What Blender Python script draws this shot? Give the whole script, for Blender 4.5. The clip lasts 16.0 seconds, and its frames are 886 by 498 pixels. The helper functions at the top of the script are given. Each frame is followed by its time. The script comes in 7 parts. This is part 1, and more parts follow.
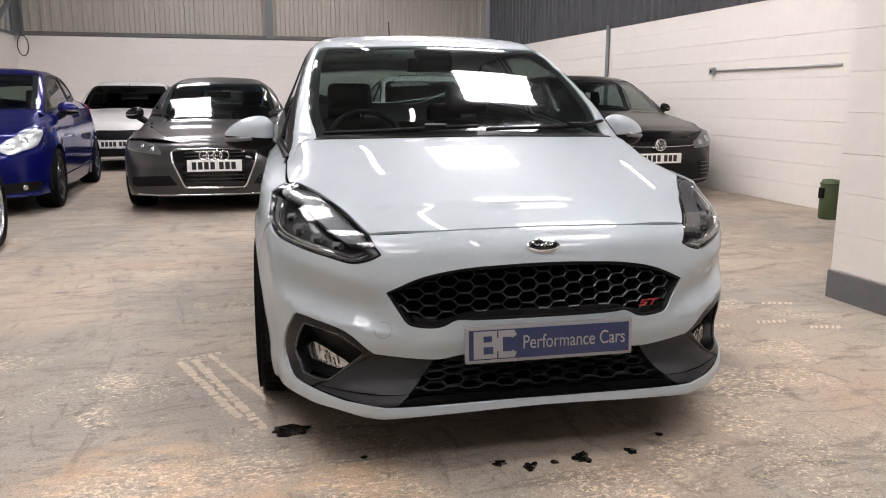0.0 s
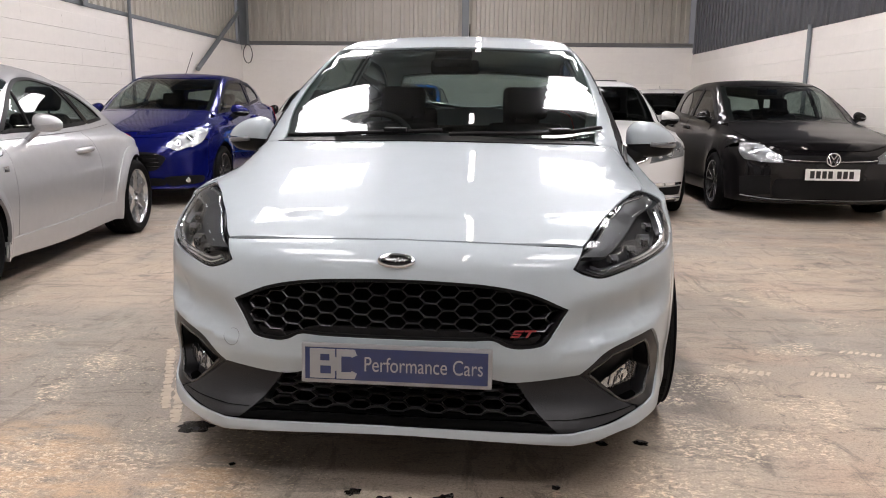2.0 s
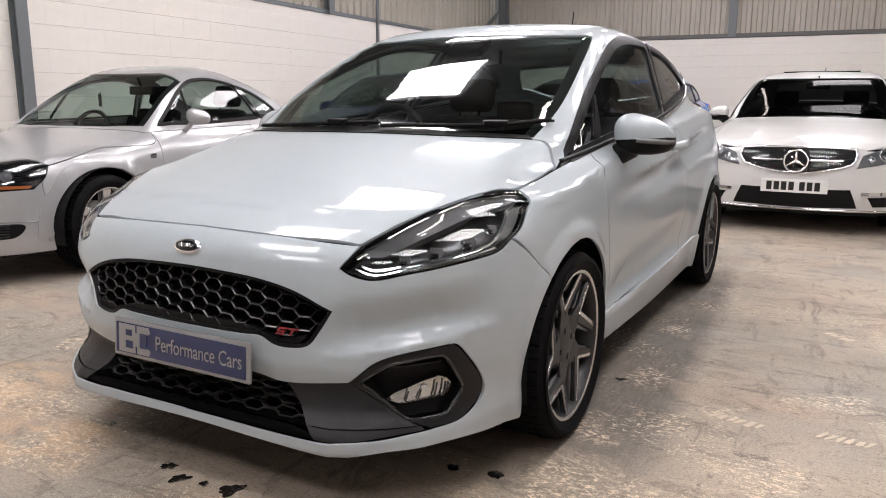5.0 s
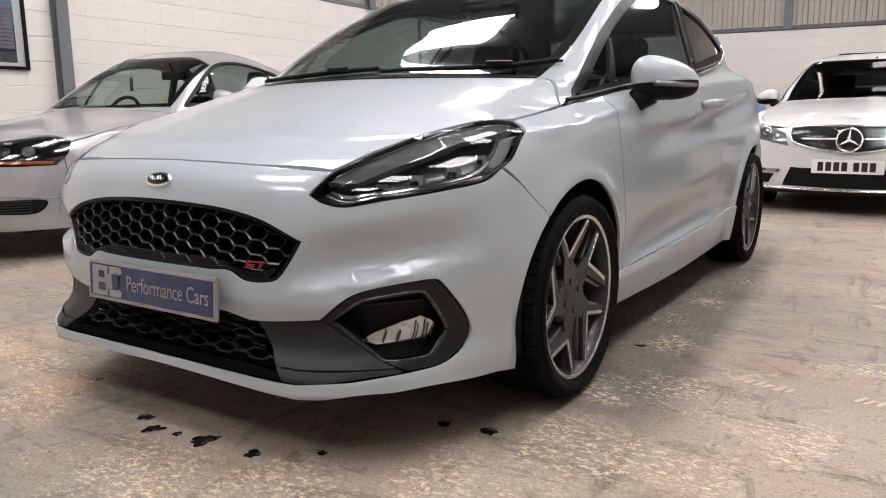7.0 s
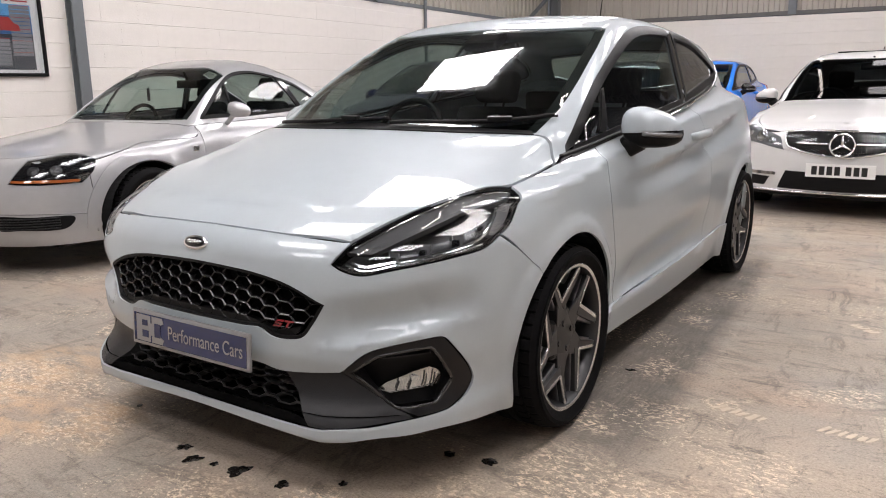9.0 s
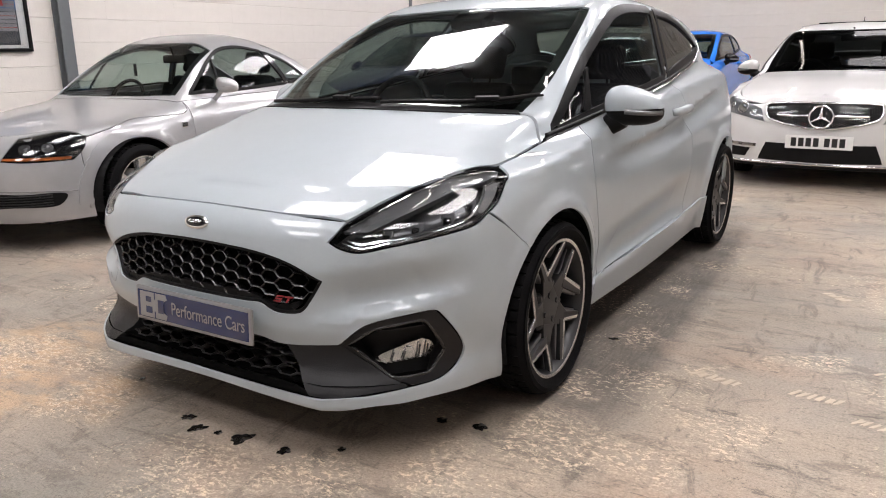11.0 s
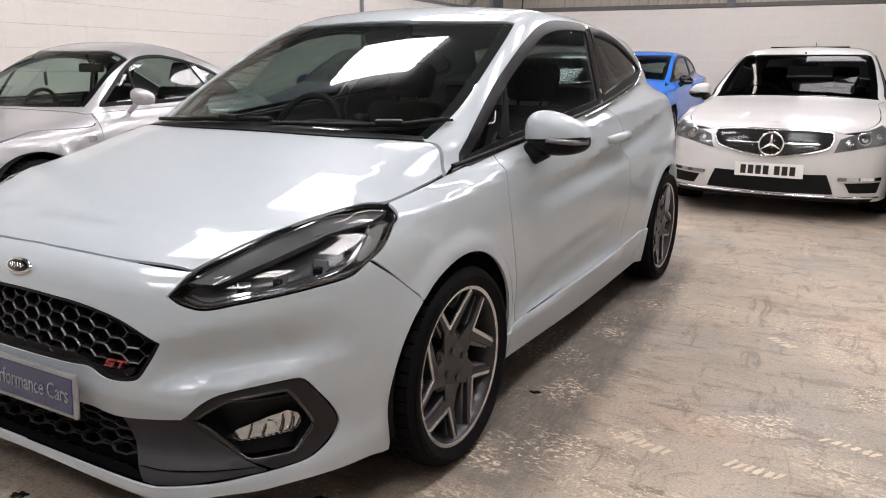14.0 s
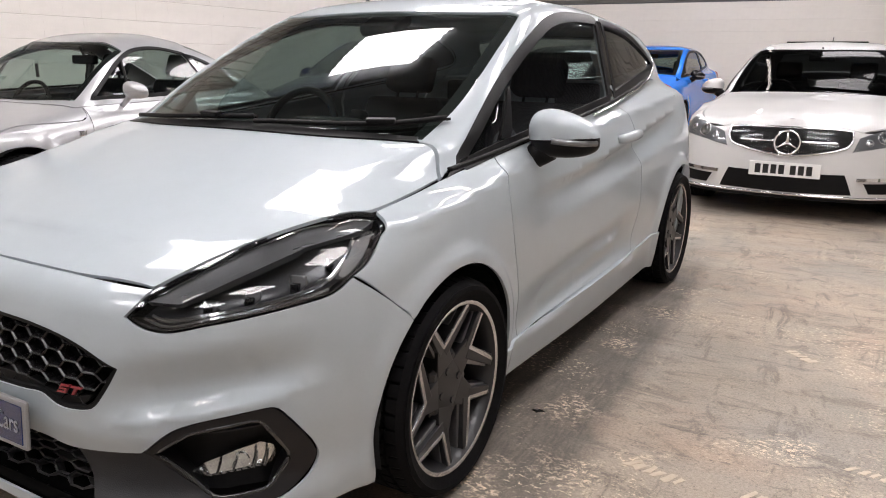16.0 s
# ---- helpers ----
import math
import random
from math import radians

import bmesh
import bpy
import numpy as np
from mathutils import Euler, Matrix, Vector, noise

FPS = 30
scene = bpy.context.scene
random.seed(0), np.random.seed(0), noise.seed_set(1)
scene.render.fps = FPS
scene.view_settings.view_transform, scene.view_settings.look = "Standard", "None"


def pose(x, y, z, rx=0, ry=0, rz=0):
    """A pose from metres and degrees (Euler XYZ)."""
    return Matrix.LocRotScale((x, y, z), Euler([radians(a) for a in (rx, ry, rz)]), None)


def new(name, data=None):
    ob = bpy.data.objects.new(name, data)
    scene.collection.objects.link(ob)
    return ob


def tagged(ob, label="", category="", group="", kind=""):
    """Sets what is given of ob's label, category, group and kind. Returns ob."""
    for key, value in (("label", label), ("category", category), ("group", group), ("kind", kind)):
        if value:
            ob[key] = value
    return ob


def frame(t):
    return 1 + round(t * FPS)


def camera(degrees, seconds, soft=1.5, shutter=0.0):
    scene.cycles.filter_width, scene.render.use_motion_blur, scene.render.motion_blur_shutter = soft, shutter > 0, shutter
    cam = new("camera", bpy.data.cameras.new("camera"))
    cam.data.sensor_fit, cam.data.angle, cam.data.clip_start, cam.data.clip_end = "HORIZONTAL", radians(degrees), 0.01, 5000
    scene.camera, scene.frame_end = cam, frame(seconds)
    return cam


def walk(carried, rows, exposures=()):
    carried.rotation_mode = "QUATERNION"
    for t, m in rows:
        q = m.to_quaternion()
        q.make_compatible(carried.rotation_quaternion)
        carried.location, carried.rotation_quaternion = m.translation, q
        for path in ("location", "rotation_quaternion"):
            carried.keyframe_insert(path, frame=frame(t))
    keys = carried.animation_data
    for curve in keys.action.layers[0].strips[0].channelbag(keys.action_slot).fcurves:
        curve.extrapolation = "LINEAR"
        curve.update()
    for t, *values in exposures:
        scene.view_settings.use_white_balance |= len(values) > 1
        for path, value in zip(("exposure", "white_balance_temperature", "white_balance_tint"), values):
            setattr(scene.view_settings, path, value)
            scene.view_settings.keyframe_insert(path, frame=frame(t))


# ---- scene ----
cam = camera(60.4, 16.0, soft=1.0)
METRES, EYE, TILT, LEAN, TURN = 4.2612, 1.1455, -11.26, -0.044, -11.834
ROWS = [
    (0.0, 0.0, 0.0, 0.0, 0.0, 0.0, -0.0),
    (0.5, 0.0697, 0.0205, 0.0015, 3.87, -0.05, -0.9),
    (1.0, 0.1283, 0.0299, 0.0004, 7.82, -0.09, -1.96),
    (1.5, 0.184, 0.042, 0.0075, 11.99, -0.09, -2.86),
    (2.0, 0.2471, 0.0795, 0.0135, 17.13, -0.13, -3.87),
    (2.5, 0.298, 0.1021, 0.0147, 22.0, -0.3, -4.92),
    (3.0, 0.3551, 0.1199, 0.0203, 26.88, -0.57, -5.97),
    (3.5, 0.4115, 0.1607, 0.0274, 32.07, -1.18, -6.8),
    (4.0, 0.4644, 0.1969, 0.0368, 35.45, -1.76, -7.2),
    (6.5, 0.541, 0.3269, 0.0193, 43.72, -2.52, -7.36),
    (7.0, 0.5362, 0.327, 0.0006, 44.11, -2.23, -7.35),
    (7.5, 0.5303, 0.3291, -0.0078, 44.42, -1.99, -7.36),
    (8.0, 0.5315, 0.3299, 0.0038, 44.54, -2.24, -7.37),
    (8.5, 0.5485, 0.309, 0.0312, 44.63, -3.6, -7.32),
    (9.0, 0.5706, 0.282, 0.0597, 44.59, -4.29, -7.15),
    (11.5, 0.585, 0.2605, 0.0664, 43.28, -6.58, -6.81),
    (12.0, 0.5855, 0.2676, 0.0685, 43.18, -6.25, -7.04),
    (12.5, 0.5857, 0.2986, 0.0779, 42.76, -5.73, -7.26),
    (13.0, 0.5809, 0.3355, 0.0872, 42.05, -4.99, -7.41),
    (13.5, 0.5759, 0.3474, 0.0866, 41.32, -4.96, -7.58),
    (14.0, 0.5629, 0.3597, 0.0878, 40.82, -5.02, -7.76),
    (14.5, 0.5518, 0.3705, 0.0878, 40.87, -5.35, -7.75),
    (15.0, 0.5471, 0.3789, 0.0901, 40.46, -5.66, -7.77),
    (15.5, 0.5437, 0.3841, 0.0928, 40.54, -5.65, -7.82),
    (16.0, 0.5381, 0.3996, 0.0965, 41.42, -5.58, -8.14),
]
walk(cam, [(t, pose(-0.7693, -2.1438, EYE, TILT, LEAN, TURN) @ pose(METRES * x, METRES * y, METRES * z, 90 + pitch, roll, yaw)) for t, x, y, z, yaw, pitch, roll in ROWS],
     exposures=[(0.0, -0.12, 6950, 20), (16.0, -0.12, 6950, 20)])


# ---- light ----
world = bpy.data.worlds.new("hall_air")
scene.world = world
world.use_nodes = True
world.node_tree.nodes["Background"].inputs[0].default_value = (0.62, 0.66, 0.72, 1)
world.node_tree.nodes["Background"].inputs[1].default_value = 0.25
ROOFLIGHT, BATTEN = 18.0, 34.0


# ---- materials ----
def node_mat(name):
    m = bpy.data.materials.new(name)
    m.use_nodes = True
    n = m.node_tree.nodes
    return m, n, m.node_tree.links, n["Principled BSDF"]


def mat(name, color, rough=0.5, metal=0.0, coat=0.0, var=0.0, scale=6.0, bump=0.0, bump_scale=60.0, rough_var=0.0, emit=0.0, ior=1.5, spec=0.5, coat_ior=1.5):
    """A surface with colour drift at two scales, fine relief and uneven gloss."""
    m, n, l, b = node_mat(name)
    b.inputs["Base Color"].default_value = (*color, 1)
    b.inputs["Roughness"].default_value = rough
    b.inputs["Metallic"].default_value = metal
    b.inputs["Coat Weight"].default_value = coat
    b.inputs["Coat Roughness"].default_value = 0.02
    b.inputs["Coat IOR"].default_value = coat_ior
    b.inputs["IOR"].default_value = ior
    b.inputs["Specular IOR Level"].default_value = spec
    if emit:
        b.inputs["Emission Color"].default_value = (*color, 1)
        b.inputs["Emission Strength"].default_value = emit
    co = n.new("ShaderNodeTexCoord")
    if var or rough_var:
        big, small = n.new("ShaderNodeTexNoise"), n.new("ShaderNodeTexNoise")
        big.inputs["Scale"].default_value, small.inputs["Scale"].default_value = scale, scale * 9
        big.inputs["Detail"].default_value = 5
        for t in (big, small):
            l.new(co.outputs["Object"], t.inputs["Vector"])
        mix = n.new("ShaderNodeMath")
        mix.operation = "MULTIPLY_ADD"
        mix.inputs[1].default_value = 0.4
        l.new(small.outputs[0], mix.inputs[0])
        l.new(big.outputs[0], mix.inputs[2])
        if var:
            ramp = n.new("ShaderNodeMapRange")
            ramp.inputs[1].default_value, ramp.inputs[2].default_value = 0.35, 1.05
            ramp.inputs[3].default_value, ramp.inputs[4].default_value = 1 - var, 1 + var
            l.new(mix.outputs[0], ramp.inputs[0])
            tint = n.new("ShaderNodeVectorMath")
            tint.operation = "SCALE"
            tint.inputs[0].default_value = color
            l.new(ramp.outputs[0], tint.inputs["Scale"])
            l.new(tint.outputs[0], b.inputs["Base Color"])
        if rough_var:
            rr = n.new("ShaderNodeMapRange")
            rr.inputs[1].default_value, rr.inputs[2].default_value = 0.35, 1.05
            rr.inputs[3].default_value, rr.inputs[4].default_value = max(rough - rough_var, 0.02), rough + rough_var
            l.new(mix.outputs[0], rr.inputs[0])
            l.new(rr.outputs[0], b.inputs["Roughness"])
    if bump:
        g, bp = n.new("ShaderNodeTexNoise"), n.new("ShaderNodeBump")
        g.inputs["Scale"].default_value, g.inputs["Detail"].default_value = bump_scale, 4
        l.new(co.outputs["Object"], g.inputs["Vector"])
        bp.inputs["Strength"].default_value, bp.inputs["Distance"].default_value = bump, 0.004
        l.new(g.outputs[0], bp.inputs["Height"])
        l.new(bp.outputs[0], b.inputs["Normal"])
    return m


def paint(name, color, metal=0.35, rough=0.32, flake=0.05):
    """Metallic car paint under clear coat."""
    return mat(name, color, rough, metal, 0.8, flake, 14.0, rough_var=0.03, spec=0.1, coat_ior=1.4)


def glass_mat(name, tint, gloss=0.9):
    """Tinted car glass: a clear pane with a mirror gloss that grows towards grazing angles."""
    m, n, l, b = node_mat(name)
    n.remove(b)
    clear, shine, rim, mix = n.new("ShaderNodeBsdfTransparent"), n.new("ShaderNodeBsdfGlossy"), n.new("ShaderNodeLayerWeight"), n.new("ShaderNodeMixShader")
    clear.inputs[0].default_value = (*tint, 1)
    shine.inputs[0].default_value = (gloss, gloss, gloss, 1)
    shine.inputs["Roughness"].default_value = 0.01
    rim.inputs[0].default_value = 0.5
    power, lift = n.new("ShaderNodeMath"), n.new("ShaderNodeMath")
    power.operation, lift.operation = "POWER", "MULTIPLY_ADD"
    power.inputs[1].default_value = 5.0
    lift.inputs[1].default_value, lift.inputs[2].default_value = 0.93, 0.07
    l.new(rim.outputs["Facing"], power.inputs[0])
    l.new(power.outputs[0], lift.inputs[0])
    l.new(lift.outputs[0], mix.inputs[0])
    l.new(clear.outputs[0], mix.inputs[1])
    l.new(shine.outputs[0], mix.inputs[2])
    l.new(mix.outputs[0], n["Material Output"].inputs["Surface"])
    return m


def floor_mat():
    """Old power-floated concrete: brown and grey clouds, drag marks, flakes of worn sealer, dark spots."""
    m, n, l, b = node_mat("worn_concrete")
    co = n.new("ShaderNodeTexCoord")

    def noise_at(scale, detail=6, rough=0.6, stretch=None, turn=0.0, warp=0.0):
        t = n.new("ShaderNodeTexNoise")
        t.inputs["Scale"].default_value, t.inputs["Detail"].default_value, t.inputs["Roughness"].default_value = scale, detail, rough
        t.inputs["Distortion"].default_value = warp
        mp = n.new("ShaderNodeMapping")
        mp.inputs["Rotation"].default_value = (0, 0, turn)
        if stretch:
            mp.inputs["Scale"].default_value = stretch
        l.new(co.outputs["Object"], mp.inputs[0])
        l.new(mp.outputs[0], t.inputs["Vector"])
        return t.outputs[0]

    def step(value, lo, hi, out_lo=0.0, out_hi=1.0):
        r = n.new("ShaderNodeMapRange")
        r.inputs[1].default_value, r.inputs[2].default_value, r.inputs[3].default_value, r.inputs[4].default_value = lo, hi, out_lo, out_hi
        l.new(value, r.inputs[0])
        return r.outputs[0]

    def times(a, c):
        t = n.new("ShaderNodeMath")
        t.operation = "MULTIPLY"
        l.new(a, t.inputs[0])
        l.new(c, t.inputs[1])
        return t.outputs[0]

    def blend(fac, a, c):
        x = n.new("ShaderNodeMix")
        x.data_type = "RGBA"
        l.new(fac, x.inputs[0])
        for sock, v in ((x.inputs[6], a), (x.inputs[7], c)):
            if isinstance(v, tuple):
                sock.default_value = (*v, 1)
            else:
                l.new(v, sock)
        return x.outputs[2]

    c = blend(step(noise_at(0.5, 5, 0.6), 0.40, 0.60), (0.40, 0.325, 0.256), (0.285, 0.25, 0.214))
    c = blend(step(noise_at(1.0, 5, 0.6, (1, 1.6, 1), -0.4), 0.52, 0.70, 0, 0.6), c, (0.43, 0.30, 0.22))
    c = blend(step(noise_at(0.8, 6, 0.65, (1.5, 1, 1), 0.8, 0.5), 0.50, 0.66, 0, 0.7), c, (0.235, 0.225, 0.195))
    c = blend(step(noise_at(2.3, 9, 0.75, (1.0, 3.2, 1.0), 0.3, 1.2), 0.52, 0.60, 0.0, 0.6), c, (0.165, 0.142, 0.122))
    c = blend(step(noise_at(2.0, 9, 0.78, (3.4, 1.0, 1.0), -0.35, 1.0), 0.55, 0.62, 0.0, 0.6), c, (0.150, 0.130, 0.112))
    c = blend(step(noise_at(1.7, 10, 0.80, (1.0, 2.2, 1.0), 0.6, 1.6), 0.585, 0.615, 0.0, 0.7), c, (0.110, 0.097, 0.086))
    c = blend(step(noise_at(3.4, 8, 0.75, (2.5, 1.0, 1.0), -0.5, 1.2), 0.60, 0.72, 0.0, 0.6), c, (0.50, 0.42, 0.335))
    # worn sealer: clusters of small ragged flakes, then fine grit and dark specks
    def near(spots):
        """1 inside the ragged round patches (x, y, radius), 0 outside."""
        jitter = n.new("ShaderNodeVectorMath")
        jitter.operation = "MULTIPLY_ADD"
        wob = n.new("ShaderNodeTexNoise")
        wob.inputs["Scale"].default_value, wob.inputs["Detail"].default_value = 3.5, 6
        l.new(co.outputs["Object"], wob.inputs["Vector"])
        jitter.inputs[1].default_value = (0.5, 0.5, 0)
        l.new(wob.outputs[1], jitter.inputs[0])
        l.new(co.outputs["Object"], jitter.inputs[2])
        total = None
        for x, y, r in spots:
            d = n.new("ShaderNodeVectorMath")
            d.operation = "DISTANCE"
            d.inputs[1].default_value = (x + 0.25, y + 0.25, 0)
            l.new(jitter.outputs[0], d.inputs[0])
            v = step(d.outputs["Value"], r, r * 0.45)
            if total is not None:
                mx = n.new("ShaderNodeMath")
                mx.operation = "MAXIMUM"
                l.new(total, mx.inputs[0])
                l.new(v, mx.inputs[1])
                v = mx.outputs[0]
            total = v
        return total

    # the car's shade painted as a straight dark strip with fine lines along it, peach patches of bare screed
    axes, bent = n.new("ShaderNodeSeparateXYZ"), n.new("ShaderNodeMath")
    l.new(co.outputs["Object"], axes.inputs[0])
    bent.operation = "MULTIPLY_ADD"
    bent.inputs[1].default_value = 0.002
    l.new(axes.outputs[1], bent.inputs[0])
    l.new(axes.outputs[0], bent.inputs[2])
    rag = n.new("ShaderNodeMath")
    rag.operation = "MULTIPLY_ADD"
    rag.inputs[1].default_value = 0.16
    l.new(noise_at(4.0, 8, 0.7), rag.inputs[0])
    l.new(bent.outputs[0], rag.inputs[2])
    shade_strip = times(times(step(rag.outputs[0], 1.34, 1.24), step(axes.outputs[1], 0.2, 1.0)), step(axes.outputs[1], 4.4, 3.4))
    shade_strip = times(shade_strip, step(axes.outputs[0], -0.4, 0.3))
    shade_strip = times(shade_strip, step(noise_at(9.0, 9, 0.8, (4.0, 0.7, 1.0), 0.05, 0.3), 0.34, 0.58, 0.6, 1.0))
    # shade beside the car goes into the floor colour here
    c = blend(step(shade_strip, 0, 1, 0, 0.92), c, (0.092, 0.081, 0.070))
    c = blend(times(near([(-1.25, 0.15, 0.45), (-0.62, 0.02, 0.28), (-1.0, -0.1, 0.4)]), step(noise_at(4.0, 7, 0.7, (1.0, 2.0, 1.0), 0.3), 0.44, 0.56, 0, 0.75)), c, (0.54, 0.37, 0.235))
    where = near([(1.05, 0.40, 0.26), (0.78, 0.14, 0.18), (1.3, 0.48, 0.24), (1.2, 1.04, 0.13), (1.1, 2.22, 0.09), (1.06, 1.49, 0.14), (1.34, 1.22, 0.10), (0.96, 0.85, 0.14), (-1.2, 0.12, 0.30), (-0.92, 0.22, 0.16), (-0.55, -0.05, 0.2), (0.2, -0.22, 0.2), (1.75, 1.5, 0.12), (0.5, -0.1, 0.17), (1.55, 0.75, 0.16), (-1.46, 0.81, 0.12), (-1.4, 1.15, 0.12)])
    rest = n.new("ShaderNodeMath")
    rest.operation = "MAXIMUM"
    l.new(where, rest.inputs[0])
    l.new(step(noise_at(1.15, 5, 0.65), 0.58, 0.68, 0.0, 0.8), rest.inputs[1])
    where = rest.outputs[0]
    flakes = times(where, step(noise_at(34.0, 9, 0.82, (1.0, 1.5, 1.0), 0.5, 0.4), 0.525, 0.545))
    c = blend(flakes, c, (0.68, 0.55, 0.41))
    fine = times(step(noise_at(1.7, 4, 0.6), 0.52, 0.62), step(noise_at(48.0, 7, 0.75, (1.0, 1.4, 1.0), 0.5), 0.565, 0.585))
    c = blend(fine, c, (0.68, 0.57, 0.42))
    c = blend(step(noise_at(26.0, 8, 0.78, (1.0, 2.6, 1.0), 0.9), 0.575, 0.61, 0, 0.5), c, (0.12, 0.10, 0.085))
    c = blend(step(noise_at(70.0, 6, 0.7), 0.60, 0.64, 0, 0.6), c, (0.10, 0.085, 0.07))
    grain = n.new("ShaderNodeVectorMath")
    grain.operation = "SCALE"
    l.new(c, grain.inputs[0])
    l.new(step(noise_at(110.0, 6, 0.8), 0.3, 0.7, 0.62, 1.38), grain.inputs["Scale"])
    c = grain.outputs[0]
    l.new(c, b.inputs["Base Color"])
    l.new(step(noise_at(1.3, 6, 0.65, (1, 2.5, 1), 0.4), 0.35, 0.7, 0.46, 0.72), b.inputs["Roughness"])
    b.inputs["Specular IOR Level"].default_value = 0.32
    bp = n.new("ShaderNodeBump")
    bp.inputs["Strength"].default_value, bp.inputs["Distance"].default_value = 0.35, 0.004
    l.new(noise_at(9.0, 10, 0.75, warp=0.3), bp.inputs["Height"])
    l.new(bp.outputs[0], b.inputs["Normal"])
    return m


CONCRETE = floor_mat()
WALL_PAINT = mat("white_masonry_paint", (0.815, 0.775, 0.725), 0.62, var=0.06, scale=1.3, bump=0.35, bump_scale=55, rough_var=0.08)
MORTAR = mat("painted_mortar", (0.80, 0.76, 0.712), 0.8, var=0.06, scale=2, bump=0.4, bump_scale=60)
PLINTH = mat("dark_grey_plinth_paint", (0.13, 0.13, 0.135), 0.55, var=0.15, scale=3, bump=0.3)
CLAD = mat("cream_steel_cladding", (0.42, 0.388, 0.335), 0.5, var=0.08, scale=0.9, bump=0.1, rough_var=0.08)
CLAD_DARK = mat("anthracite_steel_cladding", (0.055, 0.058, 0.066), 0.42, var=0.12, scale=0.8, rough_var=0.08)
STEEL = mat("grey_painted_steel", (0.15, 0.165, 0.175), 0.5, var=0.12, scale=3, rough_var=0.1)
RAIL_GREY = mat("weathered_rail_paint", (0.13, 0.125, 0.12), 0.6, var=0.15, scale=3)
GALV = mat("galvanised_conduit", (0.45, 0.46, 0.47), 0.42, 0.7, var=0.1, scale=8)
ROOF_SHEET = mat("dark_roof_sheet", (0.15, 0.16, 0.163), 0.5, var=0.1, scale=0.8)
ROOFLIGHT_MAT = mat("rooflight_daylight", (0.93, 0.97, 1.0), 0.5, emit=ROOFLIGHT)
BATTEN_MAT = mat("led_batten_diffuser", (1.0, 0.97, 0.92), 0.4, emit=BATTEN)
TYRE = mat("tyre_rubber", (0.0055, 0.0055, 0.006), 0.72, var=0.25, scale=9, bump=0.2, bump_scale=180, spec=0.07)
BLACK = mat("satin_black_plastic", (0.008, 0.008, 0.0085), 0.40, var=0.12, scale=20, bump=0.08, bump_scale=300, spec=0.12)
GLOSSBLACK = mat("gloss_black_plastic", (0.006, 0.006, 0.007), 0.08, coat=0.15, spec=0.45)
GREYPLASTIC = mat("grey_textured_plastic", (0.020, 0.0205, 0.0225), 0.42, var=0.1, scale=18, bump=0.25, bump_scale=420, spec=0.25)
POD_BLACK = mat("satin_pod_plastic", (0.009, 0.009, 0.010), 0.30, var=0.1, scale=20, spec=0.3)
POD_RIM = mat("satin_pod_rim", (0.02, 0.02, 0.021), 0.24, var=0.1, scale=20, spec=0.7)
GRILLE = mat("satin_grille_plastic", (0.014, 0.014, 0.015), 0.27, var=0.1, scale=20, spec=0.5)
LATTICE = mat("dull_black_lattice", (0.030, 0.030, 0.031), 0.35, var=0.1, scale=20, spec=0.4)
# near-black for recesses in and under the nose: their shade put into the colour
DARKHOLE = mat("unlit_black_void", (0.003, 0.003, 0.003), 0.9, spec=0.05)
CHROME = mat("chrome", (0.80, 0.81, 0.82), 0.07, 1.0)
ALLOY = mat("silver_alloy", (0.62, 0.63, 0.64), 0.26, 0.85, 0.6, var=0.05, scale=12)
MACHINED = mat("machined_alloy", (0.60, 0.61, 0.62), 0.24, 1.0, 0.3, var=0.05, scale=30)
SPOKE_WALL = mat("satin_grey_alloy", (0.22, 0.22, 0.225), 0.3, 0.85, 0.3, var=0.06, scale=12)
GUNMETAL = mat("gunmetal_alloy", (0.022, 0.0225, 0.024), 0.42, 0.35, 0.15, var=0.06, scale=12)
DISC = mat("brake_disc_iron", (0.25, 0.24, 0.23), 0.4, 0.9, var=0.15, scale=20)
CALIPER = mat("red_caliper_paint", (0.35, 0.02, 0.02), 0.35, coat=0.4)
SCREEN_GLASS = glass_mat("windscreen_glass", (0.44, 0.54, 0.51))
SIDE_GLASS = glass_mat("side_window_glass", (0.40, 0.46, 0.445))
PRIVACY_GLASS = glass_mat("privacy_glass", (0.12, 0.13, 0.135))
LENS = glass_mat("clear_lamp_lens", (0.86, 0.88, 0.89), 0.65)
REFLECTOR = mat("lamp_reflector_chrome", (0.72, 0.73, 0.74), 0.10, 1.0)
LAMP_DARK = mat("lamp_housing_black", (0.028, 0.028, 0.03), 0.3, 0.4, 0.3)
LAMP_SILVER = mat("lamp_silver_lining", (0.55, 0.56, 0.57), 0.25, 0.6, 0.3)
LAMP_BROW = mat("lamp_brow_grey", (0.075, 0.077, 0.08), 0.34, 0.5, 0.2)
LAMP_CELL = mat("lamp_cell_grey", (0.10, 0.102, 0.105), 0.42, 0.4, 0.1)
LAMP_GREY = mat("lamp_bezel_grey", (0.20, 0.205, 0.21), 0.28, 0.7, 0.2)
AMBER = mat("amber_lens", (0.27, 0.075, 0.02), 0.12, coat=0.8)
REDLENS = mat("red_lens", (0.35, 0.01, 0.012), 0.12, coat=0.8)
TRIM = mat("cabin_dark_trim", (0.011, 0.012, 0.0125), 0.7, spec=0.15, var=0.15, scale=14, bump=0.2, bump_scale=200)
SEAT = mat("seat_dark_fabric", (0.010, 0.010, 0.011), 0.85, spec=0.1, var=0.2, scale=25, bump=0.4, bump_scale=260)
PLATE_WHITE = mat("white_plate", (0.80, 0.80, 0.78), 0.25, coat=0.4, var=0.03, scale=20)
